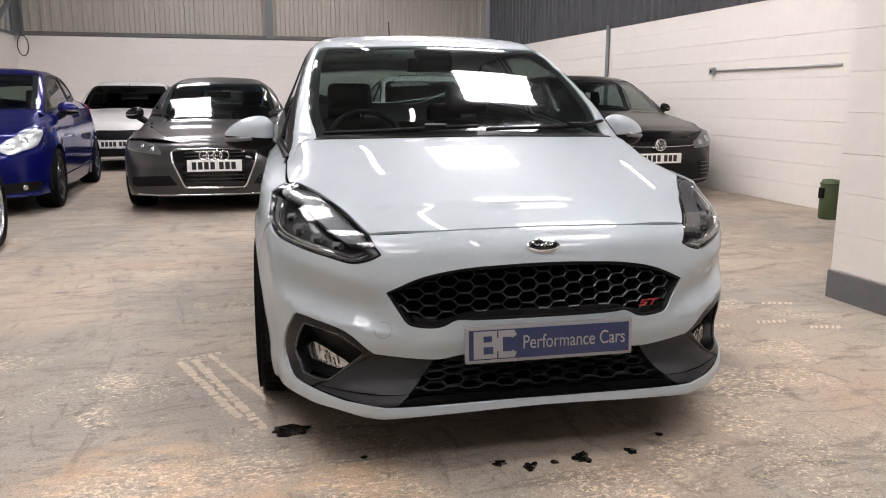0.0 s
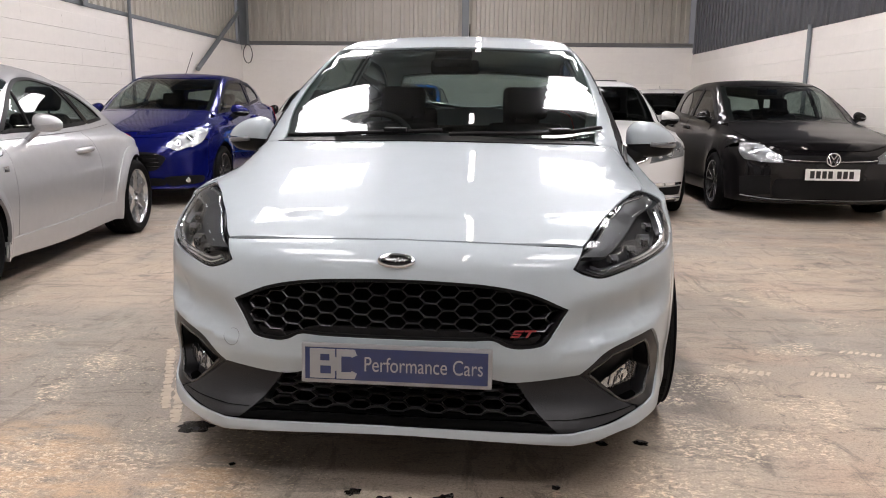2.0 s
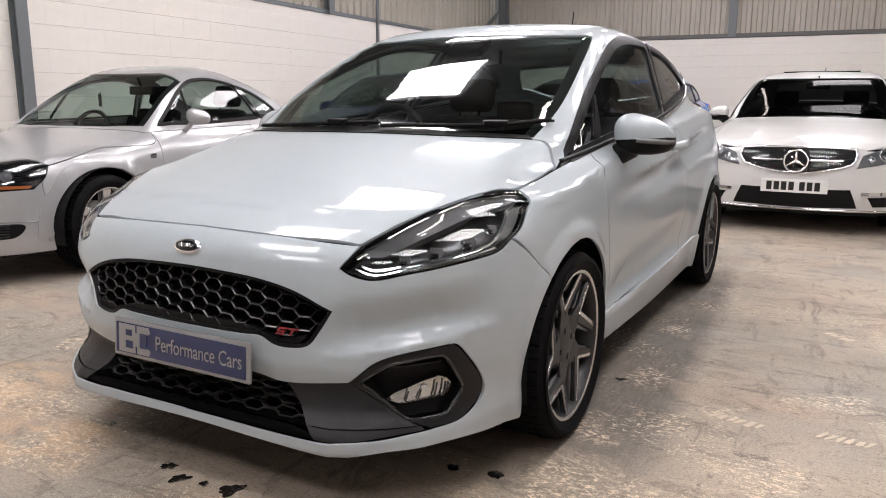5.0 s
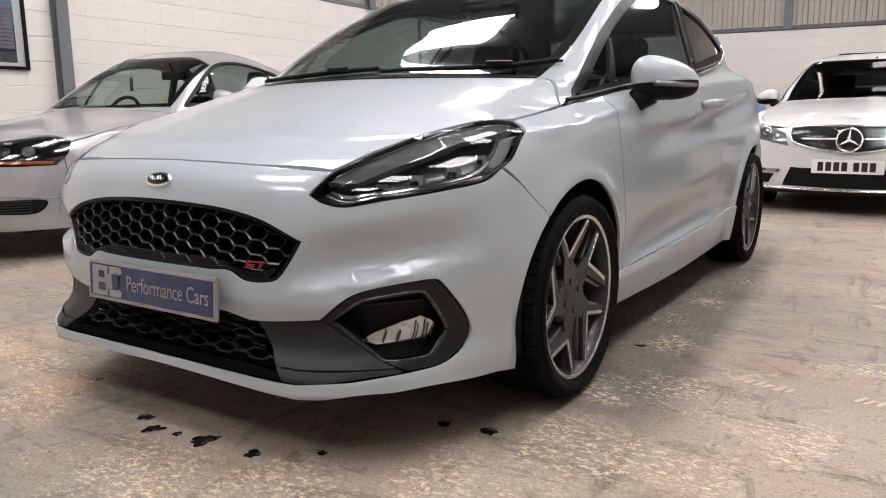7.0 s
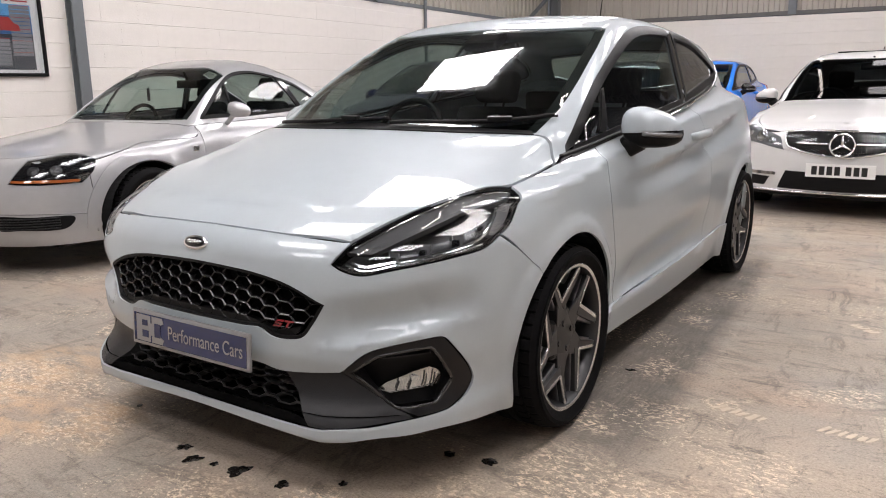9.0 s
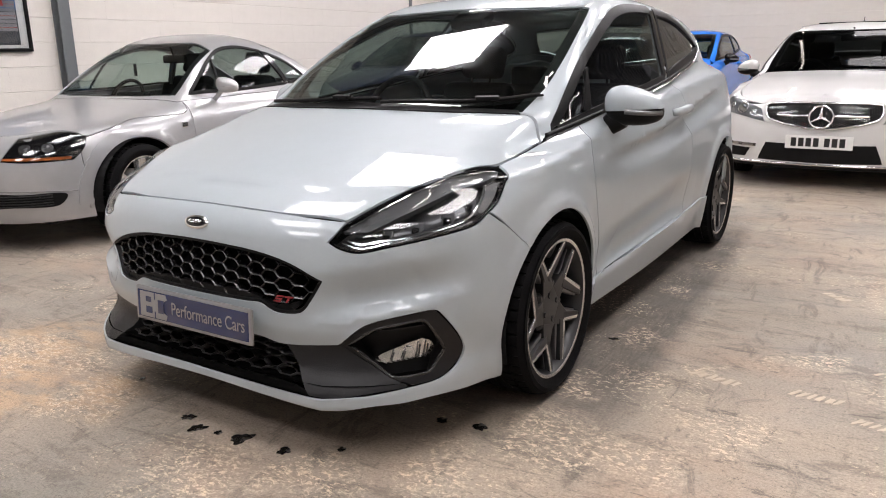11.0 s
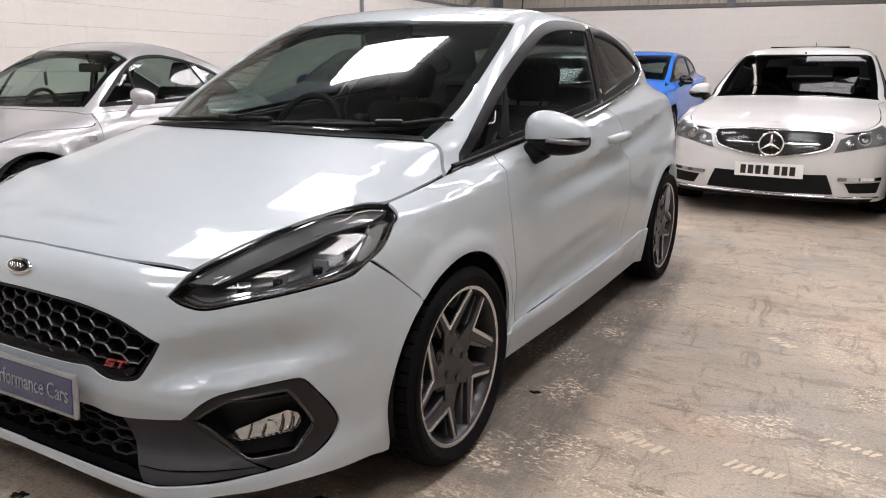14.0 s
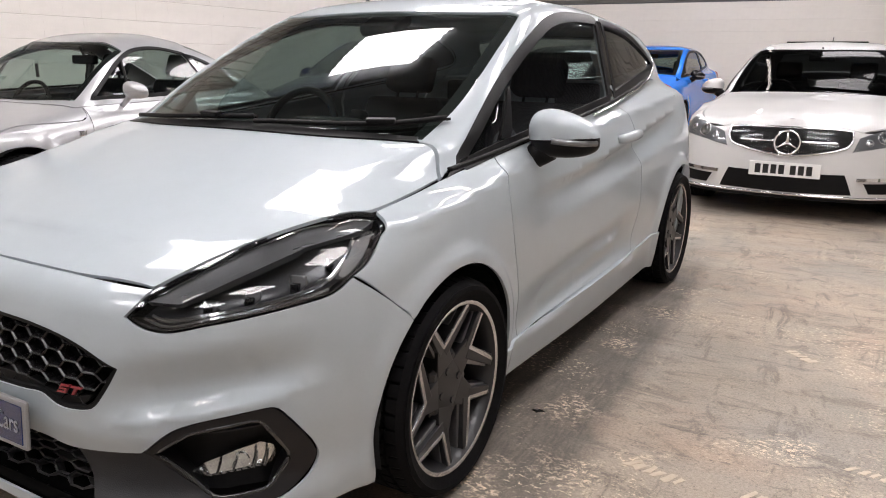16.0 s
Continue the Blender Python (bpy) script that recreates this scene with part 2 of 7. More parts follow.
PLATE_BLUE = mat("navy_plate", (0.012, 0.024, 0.088), 0.25, coat=0.5, var=0.06, scale=20)
PLATE_SILVER = mat("silver_plate_print", (0.29, 0.293, 0.297), 0.3, 0.3, var=0.05, scale=20)
INK = mat("black_ink", (0.01, 0.01, 0.01), 0.4)
RED_PAINT = mat("red_enamel", (0.20, 0.016, 0.022), 0.25, coat=0.6)
OIL = mat("oil_stain", (0.018, 0.016, 0.014), 0.25, var=0.2, scale=20, rough_var=0.1)
SCUFF = mat("pale_tyre_scuff", (0.52, 0.43, 0.335), 0.6, var=0.2, scale=15, bump=0.3)
BIN_GREEN = mat("green_painted_bin", (0.055, 0.085, 0.035), 0.5, var=0.2, scale=9, bump=0.2)


# ---- mesh helpers ----
def mesh_of(name, verts, faces, normals=None, smooth=True):
    me = bpy.data.meshes.new(name)
    me.from_pydata([tuple(v) for v in verts], [], [tuple(f) for f in faces])
    me.validate()
    if smooth:
        me.polygons.foreach_set("use_smooth", [True] * len(me.polygons))
    if normals is not None and len(normals) == len(me.vertices):
        me.normals_split_custom_set_from_vertices([tuple(q) for q in normals])
    return me


def part(name, bm, material, parent, label="", smooth=False):
    """Links a bmesh, or (verts, faces, normals), as one mesh object under a thing or part."""
    if isinstance(bm, tuple):
        me = mesh_of(name, *bm)
    else:
        me = bpy.data.meshes.new(name)
        bm.to_mesh(me)
        bm.free()
        if smooth:
            me.polygons.foreach_set("use_smooth", [True] * len(me.polygons))
    me.materials.append(material)
    ob = new(name, me)
    ob.parent = parent
    if label:
        tagged(ob, label)
    return ob


def thing(name, label, category, m=None, group="", kind=""):
    ob = new(name)
    ob.empty_display_size = 0.1
    if m is not None:
        ob.matrix_basis = m
    return tagged(ob, label, category, group, kind)


def box(x0, x1, y0, y1, z0, z1, bevel=0.0, bm=None, seg=2):
    own = bmesh.new()
    bmesh.ops.create_cube(own, size=1)
    own.transform(Matrix.Translation(((x0 + x1) / 2, (y0 + y1) / 2, (z0 + z1) / 2)) @ Matrix.Diagonal((x1 - x0, y1 - y0, z1 - z0, 1)))
    if bevel:
        bmesh.ops.bevel(own, geom=own.edges[:], offset=bevel, segments=seg, affect="EDGES", profile=0.6)
    return join(bm, own)


def join(bm, own):
    if bm is None:
        return own
    me = bpy.data.meshes.new("tmp")
    own.to_mesh(me)
    own.free()
    bm.from_mesh(me)
    bpy.data.meshes.remove(me)
    return bm


def tube(points, radius, sides=8, bm=None, closed=False):
    """A round bar along points."""
    own = bmesh.new()
    pts = [Vector(p) for p in points]
    rings = []
    for i, p in enumerate(pts):
        if closed:
            d = pts[(i + 1) % len(pts)] - pts[i - 1]
        else:
            d = pts[min(i + 1, len(pts) - 1)] - pts[max(i - 1, 0)]
        q = d.normalized().to_track_quat("Z", "Y").to_matrix()
        rr = radius[i] if isinstance(radius, (list, tuple)) else radius
        rings.append([own.verts.new(p + q @ Vector((rr * math.cos(a), rr * math.sin(a), 0))) for a in [2 * math.pi * k / sides for k in range(sides)]])
    n = len(rings)
    for i in range(n if closed else n - 1):
        a, b = rings[i], rings[(i + 1) % n]
        for k in range(sides):
            own.faces.new((a[k], a[(k + 1) % sides], b[(k + 1) % sides], b[k]))
    if not closed:
        own.faces.new(rings[0][::-1])
        own.faces.new(rings[-1])
    return join(bm, own)


def lathe(profile, sides=48, bm=None, axis="X"):
    """Turns (radius, along) points about the axle through the origin."""
    own = bmesh.new()
    rings = []
    for r, h in profile:
        rings.append([own.verts.new((h, r * math.cos(a), r * math.sin(a)) if axis == "X" else (r * math.cos(a), r * math.sin(a), h))
                      for a in [2 * math.pi * k / sides for k in range(sides)]])
    for a, b in zip(rings, rings[1:]):
        for k in range(sides):
            own.faces.new((a[k], a[(k + 1) % sides], b[(k + 1) % sides], b[k]))
    bmesh.ops.recalc_face_normals(own, faces=own.faces[:])
    return join(bm, own)


def slab(points, depth, bm=None, bevel=0.0):
    """A flat plate: the outline given in 3D, pushed back by the vector depth."""
    own = bmesh.new()
    d = Vector(depth)
    f = own.faces.new([own.verts.new(p) for p in points])
    ext = bmesh.ops.extrude_face_region(own, geom=[f])
    for v in ext["geom"]:
        if isinstance(v, bmesh.types.BMVert):
            v.co += d
    bmesh.ops.recalc_face_normals(own, faces=own.faces[:])
    if bevel:
        bmesh.ops.bevel(own, geom=own.edges[:], offset=bevel, segments=2, affect="EDGES", profile=0.6)
    return join(bm, own)


# ---- building ----
TURN_HALL = 3.2
EAST, WEST, NORTH, SOUTH = 4.95, -5.12, 15.5, -9.0
RAIL_E, RAIL_N, EAVES, RIDGE = 2.22, 2.37, 4.5, 5.25
HALL = pose(0, 0, 0, 0, 0, TURN_HALL)


def structure(name, bm, material, label, parent=None, m=HALL, smooth=False):
    ob = part(name, bm, material, parent, smooth=smooth)
    if parent is None:
        ob.matrix_basis = m
        tagged(ob, label, name.split("_")[0], "", "structure")
    return ob


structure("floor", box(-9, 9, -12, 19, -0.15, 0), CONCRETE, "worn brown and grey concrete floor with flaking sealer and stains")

# backing walls: painted mortar faces, blocks stand 3 mm proud of them
wall_e = structure("wall_east", box(EAST + 0.003, EAST + 0.2, SOUTH, NORTH, 0, RAIL_E), MORTAR, "white painted concrete block wall below dark cladding")
wall_n = structure("wall_north", box(WEST, EAST, NORTH + 0.003, NORTH + 0.2, 0, RAIL_N), MORTAR, "white painted concrete block wall below cream cladding")
wall_w = structure("wall_west", box(WEST - 0.2, WEST - 0.003, SOUTH, NORTH, 0, RAIL_N), MORTAR, "white painted concrete block wall below cream cladding")
structure("wall_south", box(WEST, EAST, SOUTH - 0.2, SOUTH, 0, EAVES), WALL_PAINT, "plain white painted end wall of the hall")
PIER = 2.425
wall_p = structure("wall_pier", box(PIER + 0.003, EAST - 0.01, 0.7, 1.503, 0.16, 3.2), MORTAR, "white painted block pier above a dark grey plinth")
structure("plinth", box(PIER - 0.012, EAST - 0.02, 0.69, 1.515, 0.0, 0.16, 0.004), PLINTH, "dark grey painted plinth of the block pier")


def cladding(name, length, z0, z1, material, label, m, pitch=0.20, depth=0.035):
    """Box-profile steel sheet: runs along local x, ribs upright, faces local -y."""
    own = bmesh.new()
    xs, k = [], 0
    n = int(length / pitch)
    for i in range(n):
        x = i * pitch
        xs += [(x, 0), (x + pitch * 0.42, 0), (x + pitch * 0.5, -depth), (x + pitch * 0.9, -depth)]
    xs.append((n * pitch, 0))
    lo = [own.verts.new((x, y, z0)) for x, y in xs]
    hi = [own.verts.new((x, y, z1)) for x, y in xs]
    for a, b, c, d in zip(lo, lo[1:], hi[1:], hi):
        own.faces.new((a, b, c, d))
    ob = part(name, own, material, None)
    mod = ob.modifiers.new("sheet", "SOLIDIFY")
    mod.thickness = 0.004
    ob.matrix_basis = HALL @ m
    return tagged(ob, label, "cladding", "", "structure")


cladding("cladding_north", EAST - WEST, RAIL_N + 0.10, RIDGE + 0.3, CLAD, "cream ribbed steel cladding above the block wall", pose(WEST, NORTH + 0.12, 0))
cladding("cladding_west", NORTH - SOUTH, RAIL_N + 0.05, EAVES + 0.2, CLAD, "cream ribbed steel cladding above the block wall", pose(WEST - 0.12, SOUTH, 0, 0, 0, 90))
cladding("cladding_east", NORTH - SOUTH, RAIL_E, EAVES + 0.2, CLAD_DARK, "dark grey ribbed steel cladding above the block wall", pose(EAST + 0.02, NORTH, 0, 0, 0, -90), 0.20, 0.03)

# rails, columns and brace
structure("rail_north", box(WEST, EAST, NORTH - 0.02, NORTH + 0.13, RAIL_N + 0.02, RAIL_N + 0.09, 0.006), RAIL_GREY, "grey painted steel rail along the top of the wall")
structure("rail_west", box(WEST - 0.13, WEST + 0.01, SOUTH, NORTH, RAIL_N, RAIL_N + 0.06, 0.004), STEEL, "grey painted steel rail along the top of the wall")


def column(x, y, z0, z1, w=0.16, d=0.2, turn=0):
    """A rolled steel column: two flanges and a web."""
    own = box(-w / 2, w / 2, -d / 2, -d / 2 + 0.012, z0, z1)
    box(-w / 2, w / 2, d / 2 - 0.012, d / 2, z0, z1, bm=own)
    box(-0.005, 0.005, -d / 2 + 0.012, d / 2 - 0.012, z0, z1, bm=own)
    ob = part("column", own, STEEL, None)
    ob.matrix_basis = HALL @ pose(x, y, 0, 0, 0, turn)
    return tagged(ob, "grey painted rolled steel column standing against the wall", "column", "", "structure")


column(WEST + 0.06, 3.28, 0, EAVES, 0.12, 0.10, 90)
column(WEST + 0.10, NORTH - 0.14, RAIL_N, EAVES, 0.18, 0.2, 90)
column(-0.07, NORTH - 0.04, RAIL_N + 0.02, RIDGE, 0.15, 0.10)
column(WEST + 0.02, 8.4, RAIL_N, EAVES, 0.14, 0.10, 90)
structure("brace", tube([(WEST + 0.09, 12.42, 1.71), (WEST + 0.09, 15.05, 3.02)], 0.045, 10), STEEL, "grey painted diagonal steel brace in the corner")


def conduit(points, r, material, label):
    ob = part("conduit", tube(points, r, 8), material, None, smooth=True)
    ob.matrix_basis = HALL
    return tagged(ob, label, "conduit", "", "structure")


conduit([(WEST + 0.03, 9.8, 0.0), (WEST + 0.03, 9.8, RAIL_N + 0.4)], 0.028, STEEL, "grey upright conduit clipped to the block wall")
conduit([(EAST - 0.03, 9.37, 0.0), (EAST - 0.03, 9.37, RAIL_E + 0.05)], 0.033, STEEL, "grey upright conduit clipped to the block wall")
conduit([(EAST - 0.02, 6.43, 1.47), (EAST - 0.02, 4.35, 1.47)], 0.013, GALV, "thin galvanised conduit running level along the wall")
sock = thing("switch_box", "galvanised switch box at the end of a conduit on the wall", "switch box", HALL @ pose(EAST - 0.025, 6.50, 1.47))
part("body", box(-0.025, 0.022, -0.045, 0.045, -0.045, 0.045, 0.005), GALV, sock)
part("rocker", box(-0.031, -0.024, -0.012, 0.012, -0.018, 0.018, 0.002), BLACK, sock, "small dark switch rocker")
loop = thing("cable_loop", "dark cable hanging in a loop below the rail", "cable", HALL @ pose(WEST + 0.15, NORTH - 0.03, RAIL_N - 0.20))
part("cable", tube([(0.10 * math.sin(a), 0, 0.20 * math.cos(a)) for a in [2 * math.pi * k / 28 for k in range(28)]], 0.009, 6, closed=True), BLACK, loop, smooth=True)

# roof with rooflights and lamps
LIGHT_Y = (-3.75, -1.15, 1.45, 4.05, 6.65, 9.25, 11.85)
MID = (EAST + WEST) / 2
roof = bmesh.new()
for side in (-1, 1):
    edge = MID + side * (EAST - WEST) / 2 + side * 0.15
    n = 60
    rows = []
    for i in range(n * 2 + 1):
        y = SOUTH - 0.2 + (NORTH - SOUTH + 0.5) * i / (2 * n)
        up = 0.03 * (i % 2)
        rows.append([roof.verts.new((edge, y, EAVES + up + 0.05)), roof.verts.new((MID, y, RIDGE + up + 0.05))])
    for a, b in zip(rows, rows[1:]):
        roof.faces.new((a[0], a[1], b[1], b[0]))
structure("ceiling", roof, ROOF_SHEET, "dark ribbed steel roof sheeting on both slopes")
for side, xc in ((-1, -2.15), (1, 2.05)):
    for y in LIGHT_Y:
        zc = RIDGE - (RIDGE - EAVES) * abs(xc - MID) / ((EAST - WEST) / 2) - 0.01
        tilt = math.degrees(math.atan2((RIDGE - EAVES), (EAST - WEST) / 2)) * -side
        own = bmesh.new()
        cells = 14
        for k in range(cells):
            a, b = -0.54 + 1.08 * k / cells, -0.54 + 1.08 * (k + 1) / cells
            ends = 0.64 + (0.025 if k % 2 else 0.0)
            box(-ends, ends, a, b - 0.001, -0.012, 0.012 if k % 2 else 0.004, bm=own)
        ob = part("rooflight", own, ROOFLIGHT_MAT, None)
        ob.matrix_basis = HALL @ pose(xc, y, zc, 0, -tilt, 0)
        tagged(ob, "bright translucent ribbed rooflight sheet in the roof slope", "rooflight", "rooflights", "structure")


def batten(x, y, z, along=1.5, turn=0.0):
    ob = thing("batten_light", "slim white LED batten light hung under the roof", "ceiling light", HALL @ pose(x, y, z, 0, 0, turn), "batten lights")
    part("housing", box(-0.045, 0.045, -along / 2, along / 2, 0.0, 0.05, 0.006), mat_white, ob)
    part("diffuser", box(-0.035, 0.035, -along / 2 + 0.02, along / 2 - 0.02, -0.03, -0.0005, 0.012), BATTEN_MAT, ob, "glowing opal diffuser")
    for s in (-1, 1):
        part("hanger", tube([(0, s * along * 0.35, 0.05), (0, s * along * 0.35, RIDGE - (RIDGE - EAVES) * abs(x - MID) / ((EAST - WEST) / 2) + 0.06 - z)], 0.006, 6), STEEL, ob)
    return ob


mat_white = mat("white_enamel", (0.78, 0.78, 0.76), 0.35, var=0.03)
for y in (-1.9, 2.1, 6.1, 10.1, 13.2):
    batten(0.25, y, 4.55)
for y in (0.5, 5.5):
    batten(4.35, y, 4.0, 1.1)


# block courses: each block a slab 3 mm proud of the mortar bed
def block_mesh(w, h):
    own = box(0, w, -0.0050, 0.0, 0, h, 0.0)
    for v in own.verts:
        if v.co.y < -0.002:
            v.co.x += 0.0001 if v.co.x < w / 2 else -0.0001
            v.co.z += 0.0030 if v.co.z < h / 2 else -0.0030
    me = bpy.data.meshes.new("block")
    own.to_mesh(me)
    own.free()
    me.materials.append(WALL_PAINT)
    return me


BLOCK = block_mesh(0.4497, 0.2215)


def lay_blocks(wall, m, length, height, near):
    """Stretcher bond: blocks inside the stretch `near` are objects, the rest one joined sheet."""
    rest = bmesh.new()
    rows = int((height + 0.005) / 0.225)
    for r in range(rows):
        x = -0.225 * (r % 2)
        while x < length - 0.12:
            a = max(x, 0.0)
            w = min(x + 0.440, length) - a
            if w > 0.05:
                z = 0.006 + r * 0.225
                dy = random.uniform(-0.0002, 0.0002)
                full = abs(w - 0.44) < 1e-6
                if full and near[0] <= a <= near[1]:
                    ob = new("block", BLOCK)
                    ob.parent = wall
                    ob.matrix_basis = m @ pose(a, dy, z)
                else:
                    join(rest, box(a + 0.0001, a + w + 0.0098, -0.0050 + dy, dy, z, z + 0.2215))
            x += 0.450
    ob = part("blocks", rest, WALL_PAINT, wall)
    ob.matrix_basis = m
    tagged(ob, "joined rows of white painted blocks", "", "", "stuff")
def curve(pts):
    """A smooth function through control points (u, value), flat beyond its ends."""
    u, v = np.array(sorted(pts), float).T
    d = np.diff(v) / np.diff(u)
    m = np.concatenate(([d[0]], (d[1:] + d[:-1]) / 2, [d[-1]]))
    turn = np.concatenate(([False], d[1:] * d[:-1] <= 0, [False]))
    m[turn] = 0

    def value(x):
        x = np.clip(x, u[0], u[-1])
        i = np.clip(np.searchsorted(u, x) - 1, 0, len(u) - 2)
        h = u[i + 1] - u[i]
        t = (x - u[i]) / h
        return ((1 + 2 * t) * (1 - t) ** 2 * v[i] + t * (1 - t) ** 2 * h * m[i]
                + t * t * (3 - 2 * t) * v[i + 1] + t * t * (t - 1) * h * m[i + 1])
    return value


def smax(a, b, k):
    h = np.maximum(k - np.abs(a - b), 0) / k
    return np.maximum(a, b) + h * h * k / 4


def smin(a, b, k):
    return -smax(-a, -b, k)


class Shell:
    """A car's outer skin as a smooth solid: nose at y = 0, tail at +y, z up, standing on z = 0."""

    def __init__(s, top, front, rear, width, tuck, belt, lean, bow=(0.26, 0.7), bow_rear=(0.2, 0.5), screen=(0.26, 0.30, 0.0, -0.22),
                 wheels=(0.85, 3.343), arch=0.36, flare=0.012, crown=(0.03, 0.11), axis=0.55, pivot=1.0, soft=0.08, extra=None, cabin=((0, 0), (4, 0))):
        s.top, s.front, s.rear, s.width, s.tuck, s.belt, s.lean = curve(top), curve(front), curve(rear), curve(width), curve(tuck), curve(belt), curve(lean)
        s.cabin = curve(cabin)
        s.bow, s.bow_rear, s.wheels, s.arch, s.flare, s.axis, s.pivot, s.soft, s.extra = bow, bow_rear, wheels, arch, flare, axis, pivot, soft, extra
        n = max(p[0] for p in top)
        s.length = n
        s.screen = curve(list(zip((0, 0.24 * n, 0.50 * n, 0.9 * n), screen)))
        s.crown = curve([(0, crown[0]), (0.24 * n, crown[0]), (0.45 * n, crown[1]), (n, crown[1])])

    def side(s, y, z):
        x = s.width(y) - s.tuck(z)
        b = s.belt(y)
        up = np.maximum(z - b, -0.2)
        glass = s.width(y) - s.tuck(b) - 0.012 - s.cabin(y) - s.lean(up)
        x = smin(x, glass, 0.02)
        for w in s.wheels:
            r = np.hypot(y - w, z - 0.31)
            x = x + s.flare * np.exp(-((r - s.arch - 0.01) / 0.05) ** 2) * (z < 0.85)
        return x

    def f(s, p):
        x, y, z = np.abs(p[..., 0]), p[..., 1], p[..., 2]
        ye = y - s.screen(y) * x * x
        e = 0.01
        slope = (s.top(ye + e) - s.top(ye - e)) / (2 * e)
        top = (z + s.crown(y) * x * x - s.top(ye)) / np.sqrt(1 + slope * slope)
        a, b = s.bow
        front = s.front(z) + a * x ** 2 + b * x ** 6 - y
        front = front / np.sqrt(1 + (2 * a * x + 6 * b * x ** 5) ** 2)
        a, b = s.bow_rear
        rear = y - s.rear(z) + a * x ** 2 + b * x ** 6
        rear = rear / np.sqrt(1 + (2 * a * x + 6 * b * x ** 5) ** 2)
        side = x - s.side(y, z)
        if s.extra is not None:
            front, side, top = s.extra(x, y, z, front, side, top)
        d = smax(top, side, s.soft)
        d = smax(d, front, 0.07)
        return smax(d, rear, 0.07)

    def normal(s, p):
        g = np.stack([s.f(p + d) - s.f(p - d) for d in np.eye(3) * 2e-3], -1)
        return g / np.maximum(np.linalg.norm(g, axis=-1, keepdims=True), 1e-9)

    def cast(s, o, d, far=2.6, near=0.0, n=90):
        """The outermost point of the skin along o + r d."""
        r = np.linspace(far, near, n)
        v = s.f(o[:, None, :] + r[None, :, None] * d[:, None, :]) < 0
        i = np.clip(np.argmax(v, 1), 1, n - 1)
        hi, lo = r[i - 1], r[i]
        for _ in range(22):
            m = (hi + lo) / 2
            inside = s.f(o + m[:, None] * d) < 0
            lo, hi = np.where(inside, m, lo), np.where(inside, hi, m)
        return o + lo[:, None] * d

    # charts: "P" (y, turn about the length axis), "F" (turn about an upright axis in the nose, z), "R" the same in the tail
    def place(s, chart, uv):
        uv = np.asarray(uv, float)
        u, v = uv[:, 0], uv[:, 1]
        zero = np.zeros_like(u)
        if chart == "P":
            o, d = np.stack([zero, u, zero + s.axis], 1), np.stack([np.cos(v), zero, np.sin(v)], 1)
        elif chart == "F":
            o, d = np.stack([zero, zero + s.pivot, v], 1), np.stack([np.sin(u), -np.cos(u), zero], 1)
        else:
            o, d = np.stack([zero, zero + s.length - s.pivot, v], 1), np.stack([np.sin(u), np.cos(u), zero], 1)
        return s.cast(o, d)

    def chart(s, chart, p):
        p = np.asarray(p, float)
        if chart == "P":
            return np.stack([p[:, 1], np.arctan2(p[:, 2] - s.axis, p[:, 0])], 1)
        if chart == "F":
            return np.stack([np.arctan2(p[:, 0], s.pivot - p[:, 1]), p[:, 2]], 1)
        return np.stack([np.arctan2(p[:, 0], p[:, 1] - s.length + s.pivot), p[:, 2]], 1)

    def seen_front(s, xz):
        """Skin points seen straight from ahead at (x, z)."""
        q = np.asarray(xz, float)
        o = np.stack([q[:, 0], 0 * q[:, 0] + 1.6, q[:, 1]], 1)
        return s.cast(o, np.tile([0.0, -1.0, 0.0], (len(q), 1)), 2.2)

    def seen_side(s, yz):
        q = np.asarray(yz, float)
        o = np.stack([0 * q[:, 0], q[:, 0], q[:, 1]], 1)
        return s.cast(o, np.tile([1.0, 0.0, 0.0], (len(q), 1)), 1.4)

    def seen_top(s, xy):
        q = np.asarray(xy, float)
        o = np.stack([q[:, 0], q[:, 1], 0 * q[:, 0] + 0.5], 1)
        return s.cast(o, np.tile([0.0, 0.0, 1.0], (len(q), 1)), 1.5)


# ---- car bodies ----
from mathutils.geometry import delaunay_2d_cdt


def flow(points, step, scale, closed=True):
    """A smooth line through (u, v[, 1 = sharp]) points, sampled about every step metres."""
    p = [np.array(q[:2], float) for q in points]
    sharp = [len(q) > 2 for q in points]
    n, out = len(p), []
    for i in range(n if closed else n - 1):
        a, b = p[i], p[(i + 1) % n]
        before = p[i - 1] if (closed or i > 0) else a
        after = p[(i + 2) % n] if (closed or i + 2 < n) else b
        ta = (b - a) if sharp[i] else (b - before) / 2
        tb = (b - a) if sharp[(i + 1) % n] else (after - a) / 2
        size = np.linalg.norm((b - a) * scale)
        lim = 1.2 * np.linalg.norm(b - a)
        ta, tb = [t * min(1, lim / max(np.linalg.norm(t), 1e-9)) for t in (ta, tb)]
        k = max(1, int(math.ceil(size / step)))
        for s in np.arange(k) / k:
            out.append((2 * s ** 3 - 3 * s * s + 1) * a + (s ** 3 - 2 * s * s + s) * ta + (3 * s * s - 2 * s ** 3) * b + (s ** 3 - s * s) * tb)
    if not closed:
        out.append(p[-1])
    return np.array(out)


def inside(poly, pts):
    x, y = pts[:, 0], pts[:, 1]
    hit = np.zeros(len(pts), bool)
    for (x0, y0), (x1, y1) in zip(poly, np.roll(poly, -1, 0)):
        if y0 != y1:
            hit ^= ((y0 > y) != (y1 > y)) & (x < (x1 - x0) * (y - y0) / (y1 - y0) + x0)
    return hit


